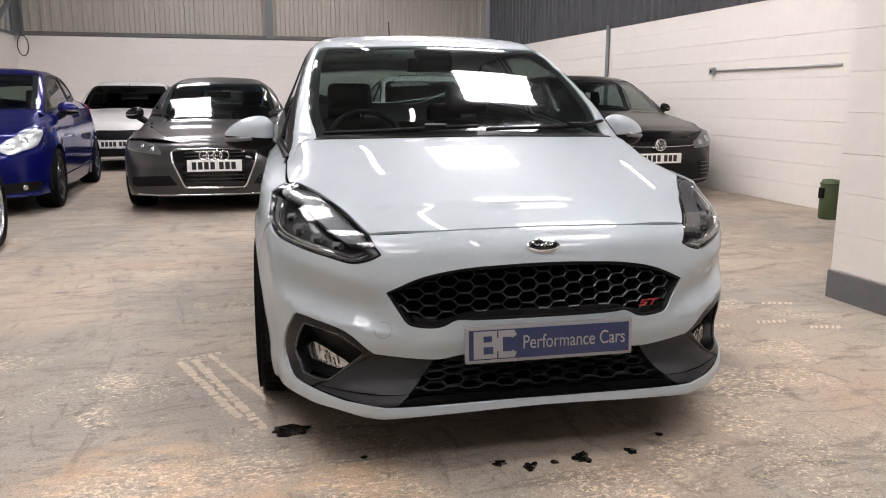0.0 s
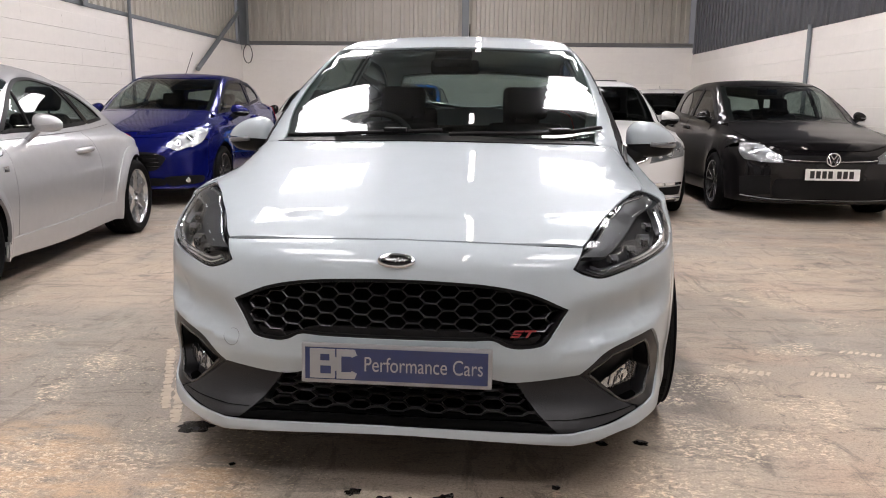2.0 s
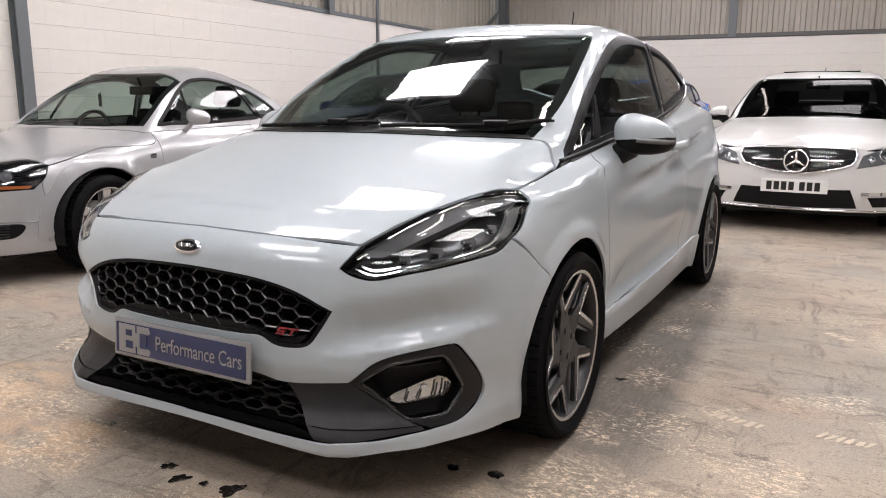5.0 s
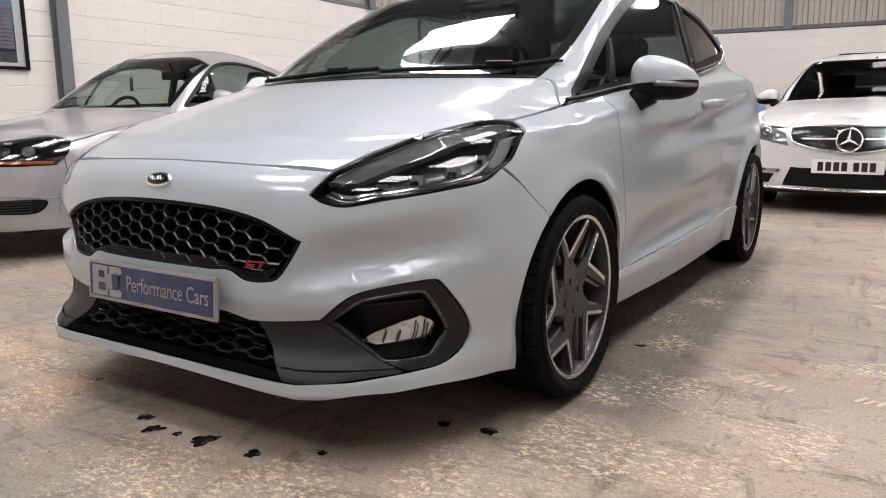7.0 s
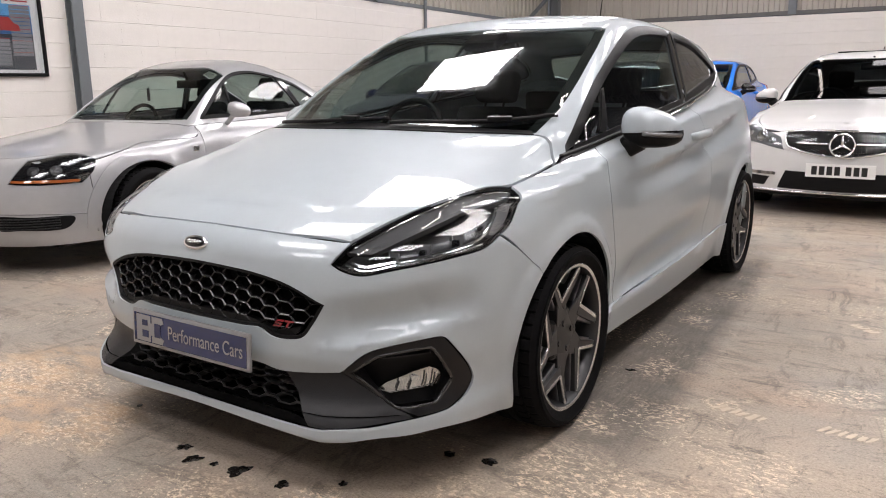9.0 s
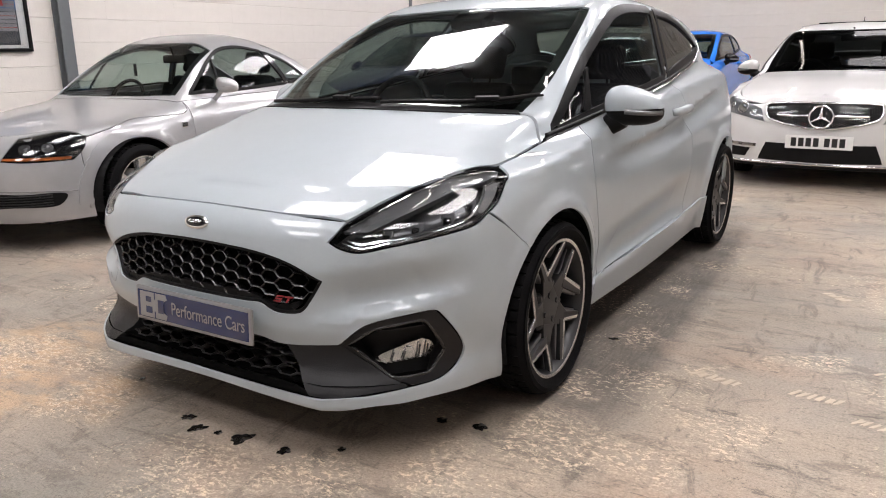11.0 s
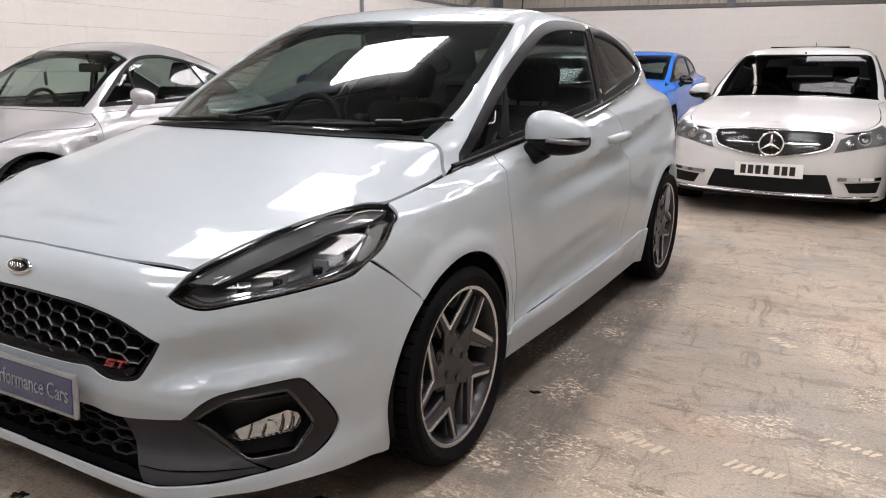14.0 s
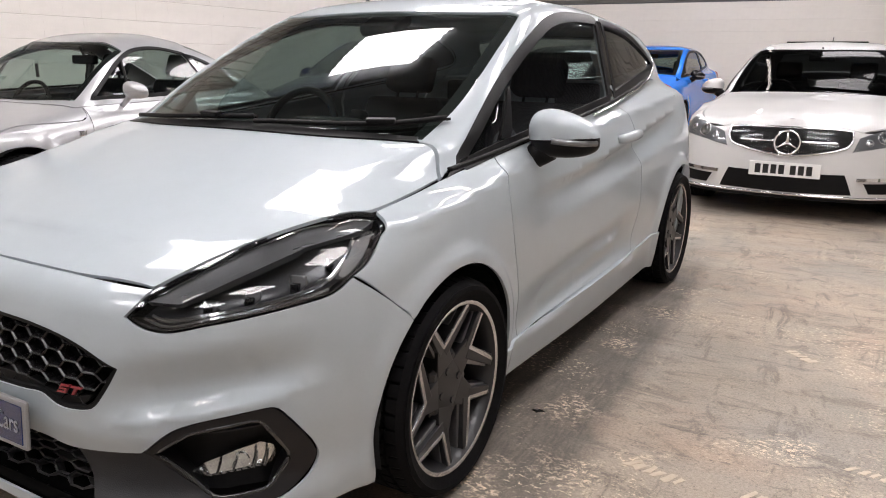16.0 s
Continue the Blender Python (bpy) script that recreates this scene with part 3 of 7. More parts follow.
def shrink(poly, by):
    """Moves a closed outline inwards by a small amount."""
    nxt, prv = np.roll(poly, -1, 0), np.roll(poly, 1, 0)
    t = nxt - prv
    t /= np.maximum(np.linalg.norm(t, axis=1, keepdims=True), 1e-9)
    nrm = np.stack([-t[:, 1], t[:, 0]], 1)
    area = 0.5 * np.sum(poly[:, 0] * nxt[:, 1] - nxt[:, 0] * poly[:, 1])
    return poly + nrm * by * (1 if area > 0 else -1)


SCALE = {"P": np.array([1.0, 0.62]), "F": np.array([0.85, 1.0]), "R": np.array([0.85, 1.0])}


def sheet(shell, chart, outline, holes=(), step=0.035, lift=0.0, depth=0.010, gap=0.0016, raw=False, ridge=None):
    """A body panel: the outline on the chart, laid on the skin, with its edges turned in by depth."""
    sc = SCALE[chart]
    rings = [outline if raw else flow(outline, step * 0.6, sc)] + [h if raw else flow(h, step * 0.6, sc) for h in holes]
    rings = [shrink(r * sc, gap if i == 0 else -gap) for i, r in enumerate(rings)]
    lo, hi = rings[0].min(0), rings[0].max(0)
    gx, gy = np.meshgrid(np.arange(lo[0] + step / 2, hi[0], step), np.arange(lo[1] + step / 2, hi[1], step))
    grid = np.stack([gx.ravel(), gy.ravel()], 1)
    keep = inside(rings[0], grid)
    for h in rings[1:]:
        keep &= ~inside(h, grid)
    border = np.concatenate(rings)
    ties = []
    if ridge is not None:
        for r in ridge:
            line = flow(r, step * 0.8, sc, False) * sc
            line = line[inside(shrink(rings[0], 0.012), line)]
            for h in rings[1:]:
                line = line[~inside(shrink(h, -0.006), line)]
            ties += [(len(border) + i, len(border) + i + 1) for i in range(len(line) - 1)]
            border = np.concatenate([border, line])
    grid = grid[keep]
    if len(grid):
        near = np.full(len(grid), 9.0)
        for c in np.array_split(border, max(1, len(border) // 200)):
            near = np.minimum(near, np.sqrt(((grid[:, None] - c[None]) ** 2).sum(2)).min(1))
        grid = grid[near > step * 0.45]
    pts = np.concatenate([border, grid])
    edges, start = [], 0
    for r in rings:
        edges += [(start + i, start + (i + 1) % len(r)) for i in range(len(r))]
        start += len(r)
    edges += ties
    vs, es, fs = delaunay_2d_cdt([Vector(q) for q in pts], edges, [], 0, 1e-6, False)[:3]
    uv = np.array([tuple(v) for v in vs])
    tri = np.array([f for f in fs if len(f) == 3])
    mid = uv[tri].mean(1)
    ok = inside(rings[0], mid)
    for h in rings[1:]:
        ok &= ~inside(h, mid)
    tri = tri[ok]
    V = shell.place(chart, uv / sc)
    N = shell.normal(V)
    V = V + N * lift
    # face towards the outside
    a, b, c = V[tri[:, 0]], V[tri[:, 1]], V[tri[:, 2]]
    flip = (np.cross(b - a, c - a) * N[tri[:, 0]]).sum(1) < 0
    tri[flip] = tri[flip][:, ::-1]
    faces = [tuple(map(int, t)) for t in tri]
    if depth:
        count = {}
        for t in faces:
            for i in range(3):
                e = (t[i], t[(i + 1) % 3])
                count[e] = True
        rim = [e for e in count if (e[1], e[0]) not in count]
        ids = sorted({i for e in rim for i in e})
        at = {v: i for i, v in enumerate(ids)}
        A, B = len(V), len(V) + len(ids)
        inner = V[ids] - N[ids] * depth
        out = np.zeros((len(ids), 3))
        for i, j in rim:
            w = np.cross(V[j] - V[i], N[i])
            w /= max(np.linalg.norm(w), 1e-9)
            out[at[i]] += w
            out[at[j]] += w
        out /= np.maximum(np.linalg.norm(out, axis=1, keepdims=True), 1e-9)
        edge_n = out * 0.8 + N[ids] * 0.2
        faces += [(A + at[j], A + at[i], B + at[i], B + at[j]) for i, j in rim]
        V = np.concatenate([V, V[ids], inner])
        N = np.concatenate([N, edge_n, edge_n])
    return V, faces, N


def mirrored(sh):
    V, faces, N = sh
    s = np.array([-1, 1, 1])
    return V * s, [f[::-1] for f in faces], N * s


def both(half, chart):
    """A half outline, from the middle line round to the middle line, completed by its mirror image."""
    if chart == "P":
        other = [(q[0], math.pi - q[1], *q[2:]) for q in reversed(half)]
    else:
        other = [(-q[0], q[1], *q[2:]) for q in reversed(half)]
    eps = 1e-4
    mid = (lambda q: abs(q[1] - math.pi / 2) < eps) if chart == "P" else (lambda q: abs(q[0]) < eps)
    if mid(half[-1]):
        other = other[1:]
    if mid(half[0]):
        other = other[:-1]
    return list(half) + other


def recast(shell, a, b, pts):
    """The same points of the skin on another chart; sharp marks are kept."""
    q = shell.chart(b, shell.place(a, [p[:2] for p in pts]))
    return [(float(u), float(v), *p[2:]) for (u, v), p in zip(q, pts)]


def side_pts(shell, yz):
    """Chart P points of the flank at (y, z)."""
    q = shell.chart("P", shell.seen_side([p[:2] for p in yz]))
    return [(float(u), float(v), *p[2:]) for (u, v), p in zip(q, yz)]


def front_pts(shell, xz):
    q = shell.chart("F", shell.seen_front([p[:2] for p in xz]))
    return [(float(u), float(v), *p[2:]) for (u, v), p in zip(q, xz)]


def top_pts(shell, xy):
    q = shell.chart("P", shell.seen_top([p[:2] for p in xy]))
    return [(float(u), float(v), *p[2:]) for (u, v), p in zip(q, xy)]


def arch_pts(shell, w, a0, a1, n=14, r=None):
    """Wheel opening, from angle a0 to a1 (degrees, 0 = towards the tail, 90 = up)."""
    r = r or shell.arch
    pts = []
    for k in range(n):
        a = radians(a0 + (a1 - a0) * k / (n - 1))
        pts.append((w + r * math.cos(a), 0.31 + r * math.sin(a)))
    return side_pts(shell, pts)


# ---- wheels ----
def wheel(parent, x, y, r, rim, width, style, side, parts=True):
    """A wheel: alloy rim with its spokes, hub cap, bolts, tyre, brake disc and caliper. Outer face towards +x before mirroring."""
    hub = bmesh.new()
    s = 1.0
    lip = width / 2
    lathe([(rim - 0.012, -lip), (rim - 0.002, -lip), (rim + 0.004, -lip + 0.006), (rim - 0.010, -lip + 0.02), (rim - 0.020, -0.02), (rim - 0.016, lip - 0.02),
           (rim - 0.002, lip - 0.010), (rim + 0.006, lip - 0.002), (rim + 0.002, lip + 0.002), (rim - 0.008, lip), (rim - 0.016, lip - 0.012), (rim - 0.024, lip - 0.035),
           (rim - 0.034, 0.0), (rim - 0.03, -lip + 0.01), (rim - 0.012, -lip)], 64, hub)
    lathe([(0.001, lip - 0.035), (0.060, lip - 0.035), (0.074, lip - 0.042), (0.080, lip - 0.06), (0.080, lip - 0.10), (0.001, lip - 0.10)], 32, hub)
    face = bmesh.new()
    n = style["spokes"]
    ro = rim - 0.018

    def at(rr, a, h):
        return (h, rr * math.sin(a), rr * math.cos(a))

    def beam(bm, r0, a0, r1, a1, w0, w1, h0, h1, th, bevel=0.003):
        """A tapered bar on the wheel face from (r0, a0) to (r1, a1)."""
        p0, p1 = Vector(at(r0, a0, 0)), Vector(at(r1, a1, 0))
        d = (p1 - p0).normalized()
        q = Vector((0, -d.z, d.y))
        pts = [p0 + q * w0 / 2, p1 + q * w1 / 2, p1 - q * w1 / 2, p0 - q * w0 / 2]
        hs = [h0, h1, h1, h0]
        slab([(h, v.y, v.z) for h, v in zip(hs, pts)], (-th, 0, 0), bm, bevel)

    spoke = bmesh.new()
    a = 0.0
    if style["kind"] == "star":
        # a dish-shaped hub whose arms fork into a short upright prong and a long slanted one
        lathe([(0.001, lip - 0.026), (0.070, lip - 0.026), (0.096, lip - 0.029), (0.108, lip - 0.040), (0.108, lip - 0.08), (0.001, lip - 0.08)], 5, hub)
        lathe([(0.001, lip - 0.027), (0.088, lip - 0.029), (0.094, lip - 0.040), (0.094, lip - 0.08), (0.001, lip - 0.08)], 40, hub)
        short, long = a - radians(10), a + radians(39)
        beam(spoke, 0.060, a, 0.150, a, 0.090, 0.050, lip - 0.0265, lip - 0.020, 0.050, 0.003)
        beam(spoke, 0.128, a, ro + 0.004, short, 0.040, 0.030, lip - 0.0215, lip - 0.0085, 0.045, 0.003)
        beam(spoke, 0.122, a + 0.05, ro + 0.004, long, 0.044, 0.034, lip - 0.0215, lip - 0.0085, 0.045, 0.003)
        wall = bmesh.new()
        beam(wall, 0.110, a, ro + 0.002, short, 0.052, 0.040, lip - 0.034, lip - 0.026, 0.040, 0.003)
        beam(wall, 0.110, a + 0.05, ro + 0.002, long, 0.056, 0.046, lip - 0.034, lip - 0.026, 0.040, 0.003)
        beam(face, 0.137, a + 0.045, ro + 0.006, short + 0.018, 0.011, 0.012, lip - 0.0195, lip - 0.0065, 0.006, 0.001)
        beam(face, 0.137, a + 0.030, ro + 0.006, long - 0.018, 0.013, 0.013, lip - 0.0195, lip - 0.0065, 0.006, 0.001)
    elif style["kind"] == "fat":
        beam(spoke, 0.045, a, ro + 0.006, a, 0.074, 0.066, lip - 0.022, lip - 0.008, 0.05, 0.008)
    elif style["kind"] == "twin":
        for sgn in (-1, 1):
            beam(spoke, 0.05, a + sgn * 0.12, ro + 0.004, a + sgn * style.get("spread", 0.13), 0.022, 0.020, lip - 0.025, lip - 0.008, 0.04)
            if style.get("edge"):
                beam(face, 0.07, a + sgn * 0.13, ro + 0.004, a + sgn * style.get("spread", 0.13), 0.008, 0.010, lip - 0.020, lip - 0.0045, 0.006, 0.001)
    else:
        beam(spoke, 0.05, a, ro + 0.004, a, 0.026, 0.030, lip - 0.025, lip - 0.008, 0.04)
    m = pose(x, y, r) if side > 0 else pose(x, y, r, 0, 0, 180)
    ob = part("wheel", hub, style["mat"], parent, style["label"])
    ob.matrix_basis = m
    ob.data.shade_smooth()
    ob.data.set_sharp_from_angle(angle=radians(35))
    meshes = [("spoke", spoke, style["mat"])]
    if style.get("edge"):
        meshes.append(("spoke_edge", face, MACHINED))
        if style["kind"] == "star":
            meshes.append(("spoke_wall", wall, SPOKE_WALL))
        part("rim_edge", lathe([(rim - 0.010, lip + 0.0005), (rim - 0.001, lip + 0.0045), (rim + 0.0065, lip + 0.0005), (rim + 0.004, lip - 0.003)], 64), MACHINED, ob, "bright machined rim edge", smooth=True)
    for nm, bm, mt in meshes:
        first = part(nm, bm, mt, ob)
        first.matrix_basis = pose(0, 0, 0, math.degrees(-style.get("turn", 0)))
        for k in range(1, n):
            o = new(nm, first.data)
            o.parent = ob
            o.matrix_basis = pose(0, 0, 0, math.degrees(-style.get("turn", 0) - 2 * math.pi * k / n))
    tw = width / 2 + 0.012
    prof = [(rim - 0.004, -tw + 0.012), (rim + 0.012, -tw + 0.002), (rim + 0.045, -tw - 0.004), (r - 0.022, -tw + 0.004), (r - 0.006, -tw + 0.018)]
    grooves = []
    for c in (-0.55, -0.18, 0.18, 0.55):
        g = c * tw
        grooves += [(r, g - 0.006), (r - 0.007, g - 0.004), (r - 0.007, g + 0.004), (r, g + 0.006)]
    prof += grooves
    prof += [(r - 0.006, tw - 0.018), (r - 0.022, tw - 0.004), (rim + 0.045, tw + 0.004), (rim + 0.032, tw + 0.0055), (rim + 0.028, tw + 0.003), (rim + 0.012, tw - 0.002), (rim - 0.004, tw - 0.012)]
    sides = 192 if parts else 60
    ty = bmesh.new()
    rings = []
    for i, (pr, ph) in enumerate(prof):
        ring = []
        shoulder = parts and (i in (4, 5, len(prof) - 9, len(prof) - 8) or 4 <= i <= 7 or len(prof) - 12 <= i <= len(prof) - 8)
        for k in range(sides):
            a = 2 * math.pi * (k // 4 + (0.0, 0.11, 0.5, 0.89)[k % 4]) / (sides // 4)
            rr = pr - (0.013 if shoulder and k % 4 == 0 else 0.0)
            ring.append(ty.verts.new((ph, rr * math.cos(a), rr * math.sin(a))))
        rings.append(ring)
    for p, q in zip(rings, rings[1:]):
        for k in range(sides):
            ty.faces.new((p[k], p[(k + 1) % sides], q[(k + 1) % sides], q[k]))
    bmesh.ops.recalc_face_normals(ty, faces=ty.faces[:])
    t = part("tyre", ty, TYRE, ob, "black low-profile tyre")
    t.data.shade_smooth()
    t.data.set_sharp_from_angle(angle=radians(25))
    cap = lathe([(0.001, lip - 0.026), (0.022, lip - 0.027), (0.026, lip - 0.034)], 24)
    part("hub_cap", cap, style.get("cap", GUNMETAL), ob, smooth=True)
    for k in range(style.get("bolts", 5)):
        a = 2 * math.pi * k / style.get("bolts", 5) + 0.3
        b = bmesh.new()
        bmesh.ops.create_cone(b, cap_ends=True, segments=6, radius1=0.0135, radius2=0.011, depth=0.018)
        b.transform(Matrix.Translation((lip - 0.030, 0.050 * math.cos(a), 0.050 * math.sin(a))) @ Matrix.Rotation(radians(90), 4, "Y"))
        part("wheel_bolt", b, GUNMETAL, ob)
    part("brake_disc", lathe([(0.07, -0.02), (min(0.14, rim - 0.05), -0.02), (min(0.14, rim - 0.05), -0.042), (0.07, -0.042), (0.07, -0.02)], 40), DISC, ob)
    if style.get("caliper"):
        part("brake_caliper", slab([at(rr, aa, 0.0) for rr, aa in [(0.09, 1.2), (0.15, 1.15), (0.155, 1.57), (0.15, 2.0), (0.09, 1.95)]], (-0.06, 0, 0), None, 0.006), style["caliper"], ob)
    return ob


# ---- cabin ----
def headrest_seat(parent, x, y, z, back=22, h=0.62):
    """A bucket seat: cushion, backrest with bolsters, headrest on two posts."""
    m = pose(x, y, z)
    cushion = box(-0.24, 0.24, -0.26, 0.24, -0.08, 0.08, 0.05, seg=3)
    for sgn in (-1, 1):
        box(sgn * 0.24 - 0.05, sgn * 0.24 + 0.05, -0.24, 0.22, -0.06, 0.13, 0.04, cushion, 3)
    ob = part("seat", cushion, SEAT, parent, smooth=True)
    ob.matrix_basis = m
    b = box(-0.22, 0.22, -0.06, 0.06, 0.0, h, 0.05, seg=3)
    for sgn in (-1, 1):
        box(sgn * 0.22 - 0.05, sgn * 0.22 + 0.05, -0.12, 0.05, 0.05, h - 0.1, 0.04, b, 3)
    br = part("backrest", b, SEAT, ob, smooth=True)
    br.matrix_basis = pose(0, 0.22, 0.0, -back)
    hr = box(-0.13, 0.13, -0.05, 0.05, h + 0.04, h + 0.22, 0.04, seg=3)
    for sgn in (-1, 1):
        tube([(sgn * 0.06, 0, h - 0.02), (sgn * 0.06, 0, h + 0.08)], 0.007, 6, hr)
    hd = part("headrest", hr, SEAT, ob, smooth=True)
    hd.matrix_basis = pose(0, 0.22, 0.0, -back)
    return ob


def cabin(parent, shell, y0, y1, belt, w, right_drive=-1, rear=True, roof=1.4):
    """Dark inner tub, dashboard, steering wheel, seats."""
    tub = box(-w + 0.02, w - 0.02, y0 - 0.55, y1, 0.16, 0.20, 0.01)
    for sgn in (-1, 1):
        box(sgn * (w - 0.05) - 0.02, sgn * (w - 0.05) + 0.02, y0 - 0.05, y1 - 0.1, 0.2, belt - 0.06, 0.01, tub)
    box(-w + 0.08, w - 0.08, y0 - 0.12, y0 - 0.06, 0.2, belt - 0.10, 0.01, tub)
    part("cabin_tub", tub, TRIM, parent, "dark cabin floor and door cards")
    d = box(-w + 0.09, w - 0.09, y0 - 0.08, y0 + 0.38, belt - 0.28, belt - 0.07, 0.05, seg=3)
    box(right_drive * 0.36 - 0.2, right_drive * 0.36 + 0.2, y0 + 0.22, y0 + 0.44, belt - 0.2, belt + 0.0, 0.04, d, 3)
    box(-0.13, 0.13, y0 + 0.3, y0 + 0.42, belt - 0.18, belt + 0.03, 0.02, d, 2)
    part("dashboard", d, TRIM, parent, "dark soft-touch dashboard", smooth=True)
    sw = tube([(0.185 * math.cos(a), 0, 0.185 * math.sin(a)) for a in [2 * math.pi * k / 36 for k in range(36)]], 0.016, 8, closed=True)
    box(-0.06, 0.06, -0.03, 0.03, -0.06, 0.05, 0.02, sw)
    box(-0.18, 0.18, -0.012, 0.012, -0.02, 0.02, 0.006, sw)
    box(-0.02, 0.02, -0.012, 0.012, -0.18, 0.0, 0.006, sw)
    s = part("steering_wheel", sw, BLACK, parent, "black leather steering wheel", smooth=True)
    s.matrix_basis = pose(right_drive * 0.36, y0 + 0.62, belt - 0.06, -24)
    for sgn in (-1, 1):
        headrest_seat(parent, sgn * 0.36, y0 + 1.02, 0.44)
    if rear:
        b = box(-w + 0.12, w - 0.12, y0 + 1.62, y0 + 2.0, 0.34, 0.5, 0.05, seg=3)
        back = box(-w + 0.12, w - 0.12, y0 + 2.0, y0 + 2.12, 0.44, belt + 0.02, 0.05, seg=3)
        join(b, back)
        for sgn in (-1, 1):
            box(sgn * 0.34 - 0.12, sgn * 0.34 + 0.12, y0 + 2.05, y0 + 2.14, belt + 0.0, belt + 0.13, 0.035, b, 3)
        part("rear_bench", b, SEAT, parent, "dark fabric rear bench", smooth=True)
    m = box(-0.12, 0.12, -0.02, 0.02, -0.035, 0.035, 0.015)
    tube([(0, 0, 0.02), (0, -0.04, 0.10)], 0.01, 6, m)
    rv = part("rear_view_mirror", m, BLACK, parent)
    rv.matrix_basis = pose(0, y0 + 0.86, roof - 0.13)


def door_mirror(parent, x, y, z, body, side, cap_label="", size=1.0, indicator=True, lower=None):
    """A door mirror: painted cap, black lower shell and foot, mirror glass, indicator strip."""
    k = size

    def egg(bm, x0, x1, ya, yb, z0, z1, cut=None):
        own = bmesh.new()
        bmesh.ops.create_uvsphere(own, u_segments=28, v_segments=16, radius=1.0)
        for v in own.verts:
            q = v.co
            e = [abs(c) ** 0.78 * (1 if c >= 0 else -1) for c in q]
            v.co = Vector(((x0 + x1) / 2 + e[0] * (x1 - x0) / 2, (ya + yb) / 2 + e[1] * (yb - ya) / 2, (z0 + z1) / 2 + e[2] * (z1 - z0) / 2))
            taper = (v.co.x - x0) / (x1 - x0)
            v.co.z = z0 + (v.co.z - z0) * (1.0 - 0.36 * max(taper, 0.0) ** 1.7)
            v.co.y += 0.05 * taper * taper
        if cut:
            bmesh.ops.bisect_plane(own, geom=own.verts[:] + own.edges[:] + own.faces[:], plane_co=cut[0], plane_no=cut[1], clear_outer=True)
        bmesh.ops.recalc_face_normals(own, faces=own.faces[:])
        return join(bm, own)

    cap = egg(None, 0.025, 0.24, -0.075, 0.06, -0.075, 0.085, ((0, 0.045, 0), (0, 1, 0)))
    bmesh.ops.bisect_plane(cap, geom=cap.verts[:] + cap.edges[:] + cap.faces[:], plane_co=(0, 0, -0.022), plane_no=(0.06, 0, -1), clear_outer=True)
    ob = part("door_mirror", cap, body, parent, cap_label, smooth=True)
    low = egg(None, 0.029, 0.236, -0.071, 0.056, -0.074, 0.080, ((0, 0.044, 0), (0, 1, 0)))
    bmesh.ops.bisect_plane(low, geom=low.verts[:] + low.edges[:] + low.faces[:], plane_co=(0, 0, -0.024), plane_no=(-0.06, 0, 1), clear_outer=True)
    part("lower_shell", low, lower or BLACK, ob, smooth=True)
    foot = tube([(-0.055, 0.02, -0.145), (-0.01, 0.012, -0.115), (0.04, 0.0, -0.075), (0.085, -0.005, -0.045)], [r * (0.6 if lower else 1.0) for r in (0.036, 0.037, 0.040, 0.044)], 14)
    part("foot", foot, lower or BLACK, ob, smooth=True)
    g = egg(None, 0.042, 0.222, -0.02, 0.052, -0.056, 0.074, ((0, 0.040, 0), (0, 1, 0)))
    bmesh.ops.bisect_plane(g, geom=g.verts[:] + g.edges[:] + g.faces[:], plane_co=(0, 0.036, 0), plane_no=(0, -1, 0), clear_outer=True)
    bmesh.ops.holes_fill(g, edges=[e for e in g.edges if e.is_boundary], sides=0)
    part("mirror_glass", g, CHROME, ob)
    if indicator:
        ind = tube([(0.12, -0.068, -0.018), (0.165, -0.056, -0.022), (0.205, -0.030, -0.025), (0.232, 0.020, -0.026)], 0.009, 8)
        part("indicator", ind, LAMP_GREY, ob, "slim smoked indicator strip", smooth=True)
    m = pose(x, y, z) @ Matrix.Diagonal((k, k, k, 1))
    if side < 0:
        m = Matrix.Diagonal((-1, 1, 1, 1)) @ m
        for o in (ob, *ob.children):
            o.data.flip_normals()
    ob.matrix_basis = m
    return ob


def handle(parent, shell, y, z, body, side):
    p = shell.seen_side([(y, z)])[0]
    bar = tube([(0.002, -0.125, -0.006), (0.026, -0.09, -0.002), (0.034, 0.0, 0.002), (0.030, 0.085, 0.004), (0.008, 0.125, 0.004)], [0.016, 0.021, 0.023, 0.023, 0.018], 12)
    m = pose(float(p[0]) - 0.004, y, z)
    if side < 0:
        m = Matrix.Diagonal((-1, 1, 1, 1)) @ m
        bmesh.ops.reverse_faces(bar, faces=bar.faces[:])
    ob = part("door_handle", bar, body, parent, smooth=True)
    ob.matrix_basis = m
    return ob


def number_plate(parent, m, yellow=False):
    """A registration plate whose characters stay plain bars."""
    ob = part("number_plate", box(-0.26, 0.26, 0.0, 0.008, -0.056, 0.056, 0.003), PLATE_WHITE, parent, "white registration plate with dark bars")
    ob.matrix_basis = m
    bar = part("plate_bar", box(0, 0.042, -0.0015, 0.0, -0.036, 0.036), INK, ob)
    for k in range(7):
        o = bar if k == 0 else new("plate_bar", bar.data)
        o.parent = ob
        o.matrix_basis = pose(-0.215 + k * 0.058 + (0.026 if k > 3 else 0), 0, 0)
    return ob


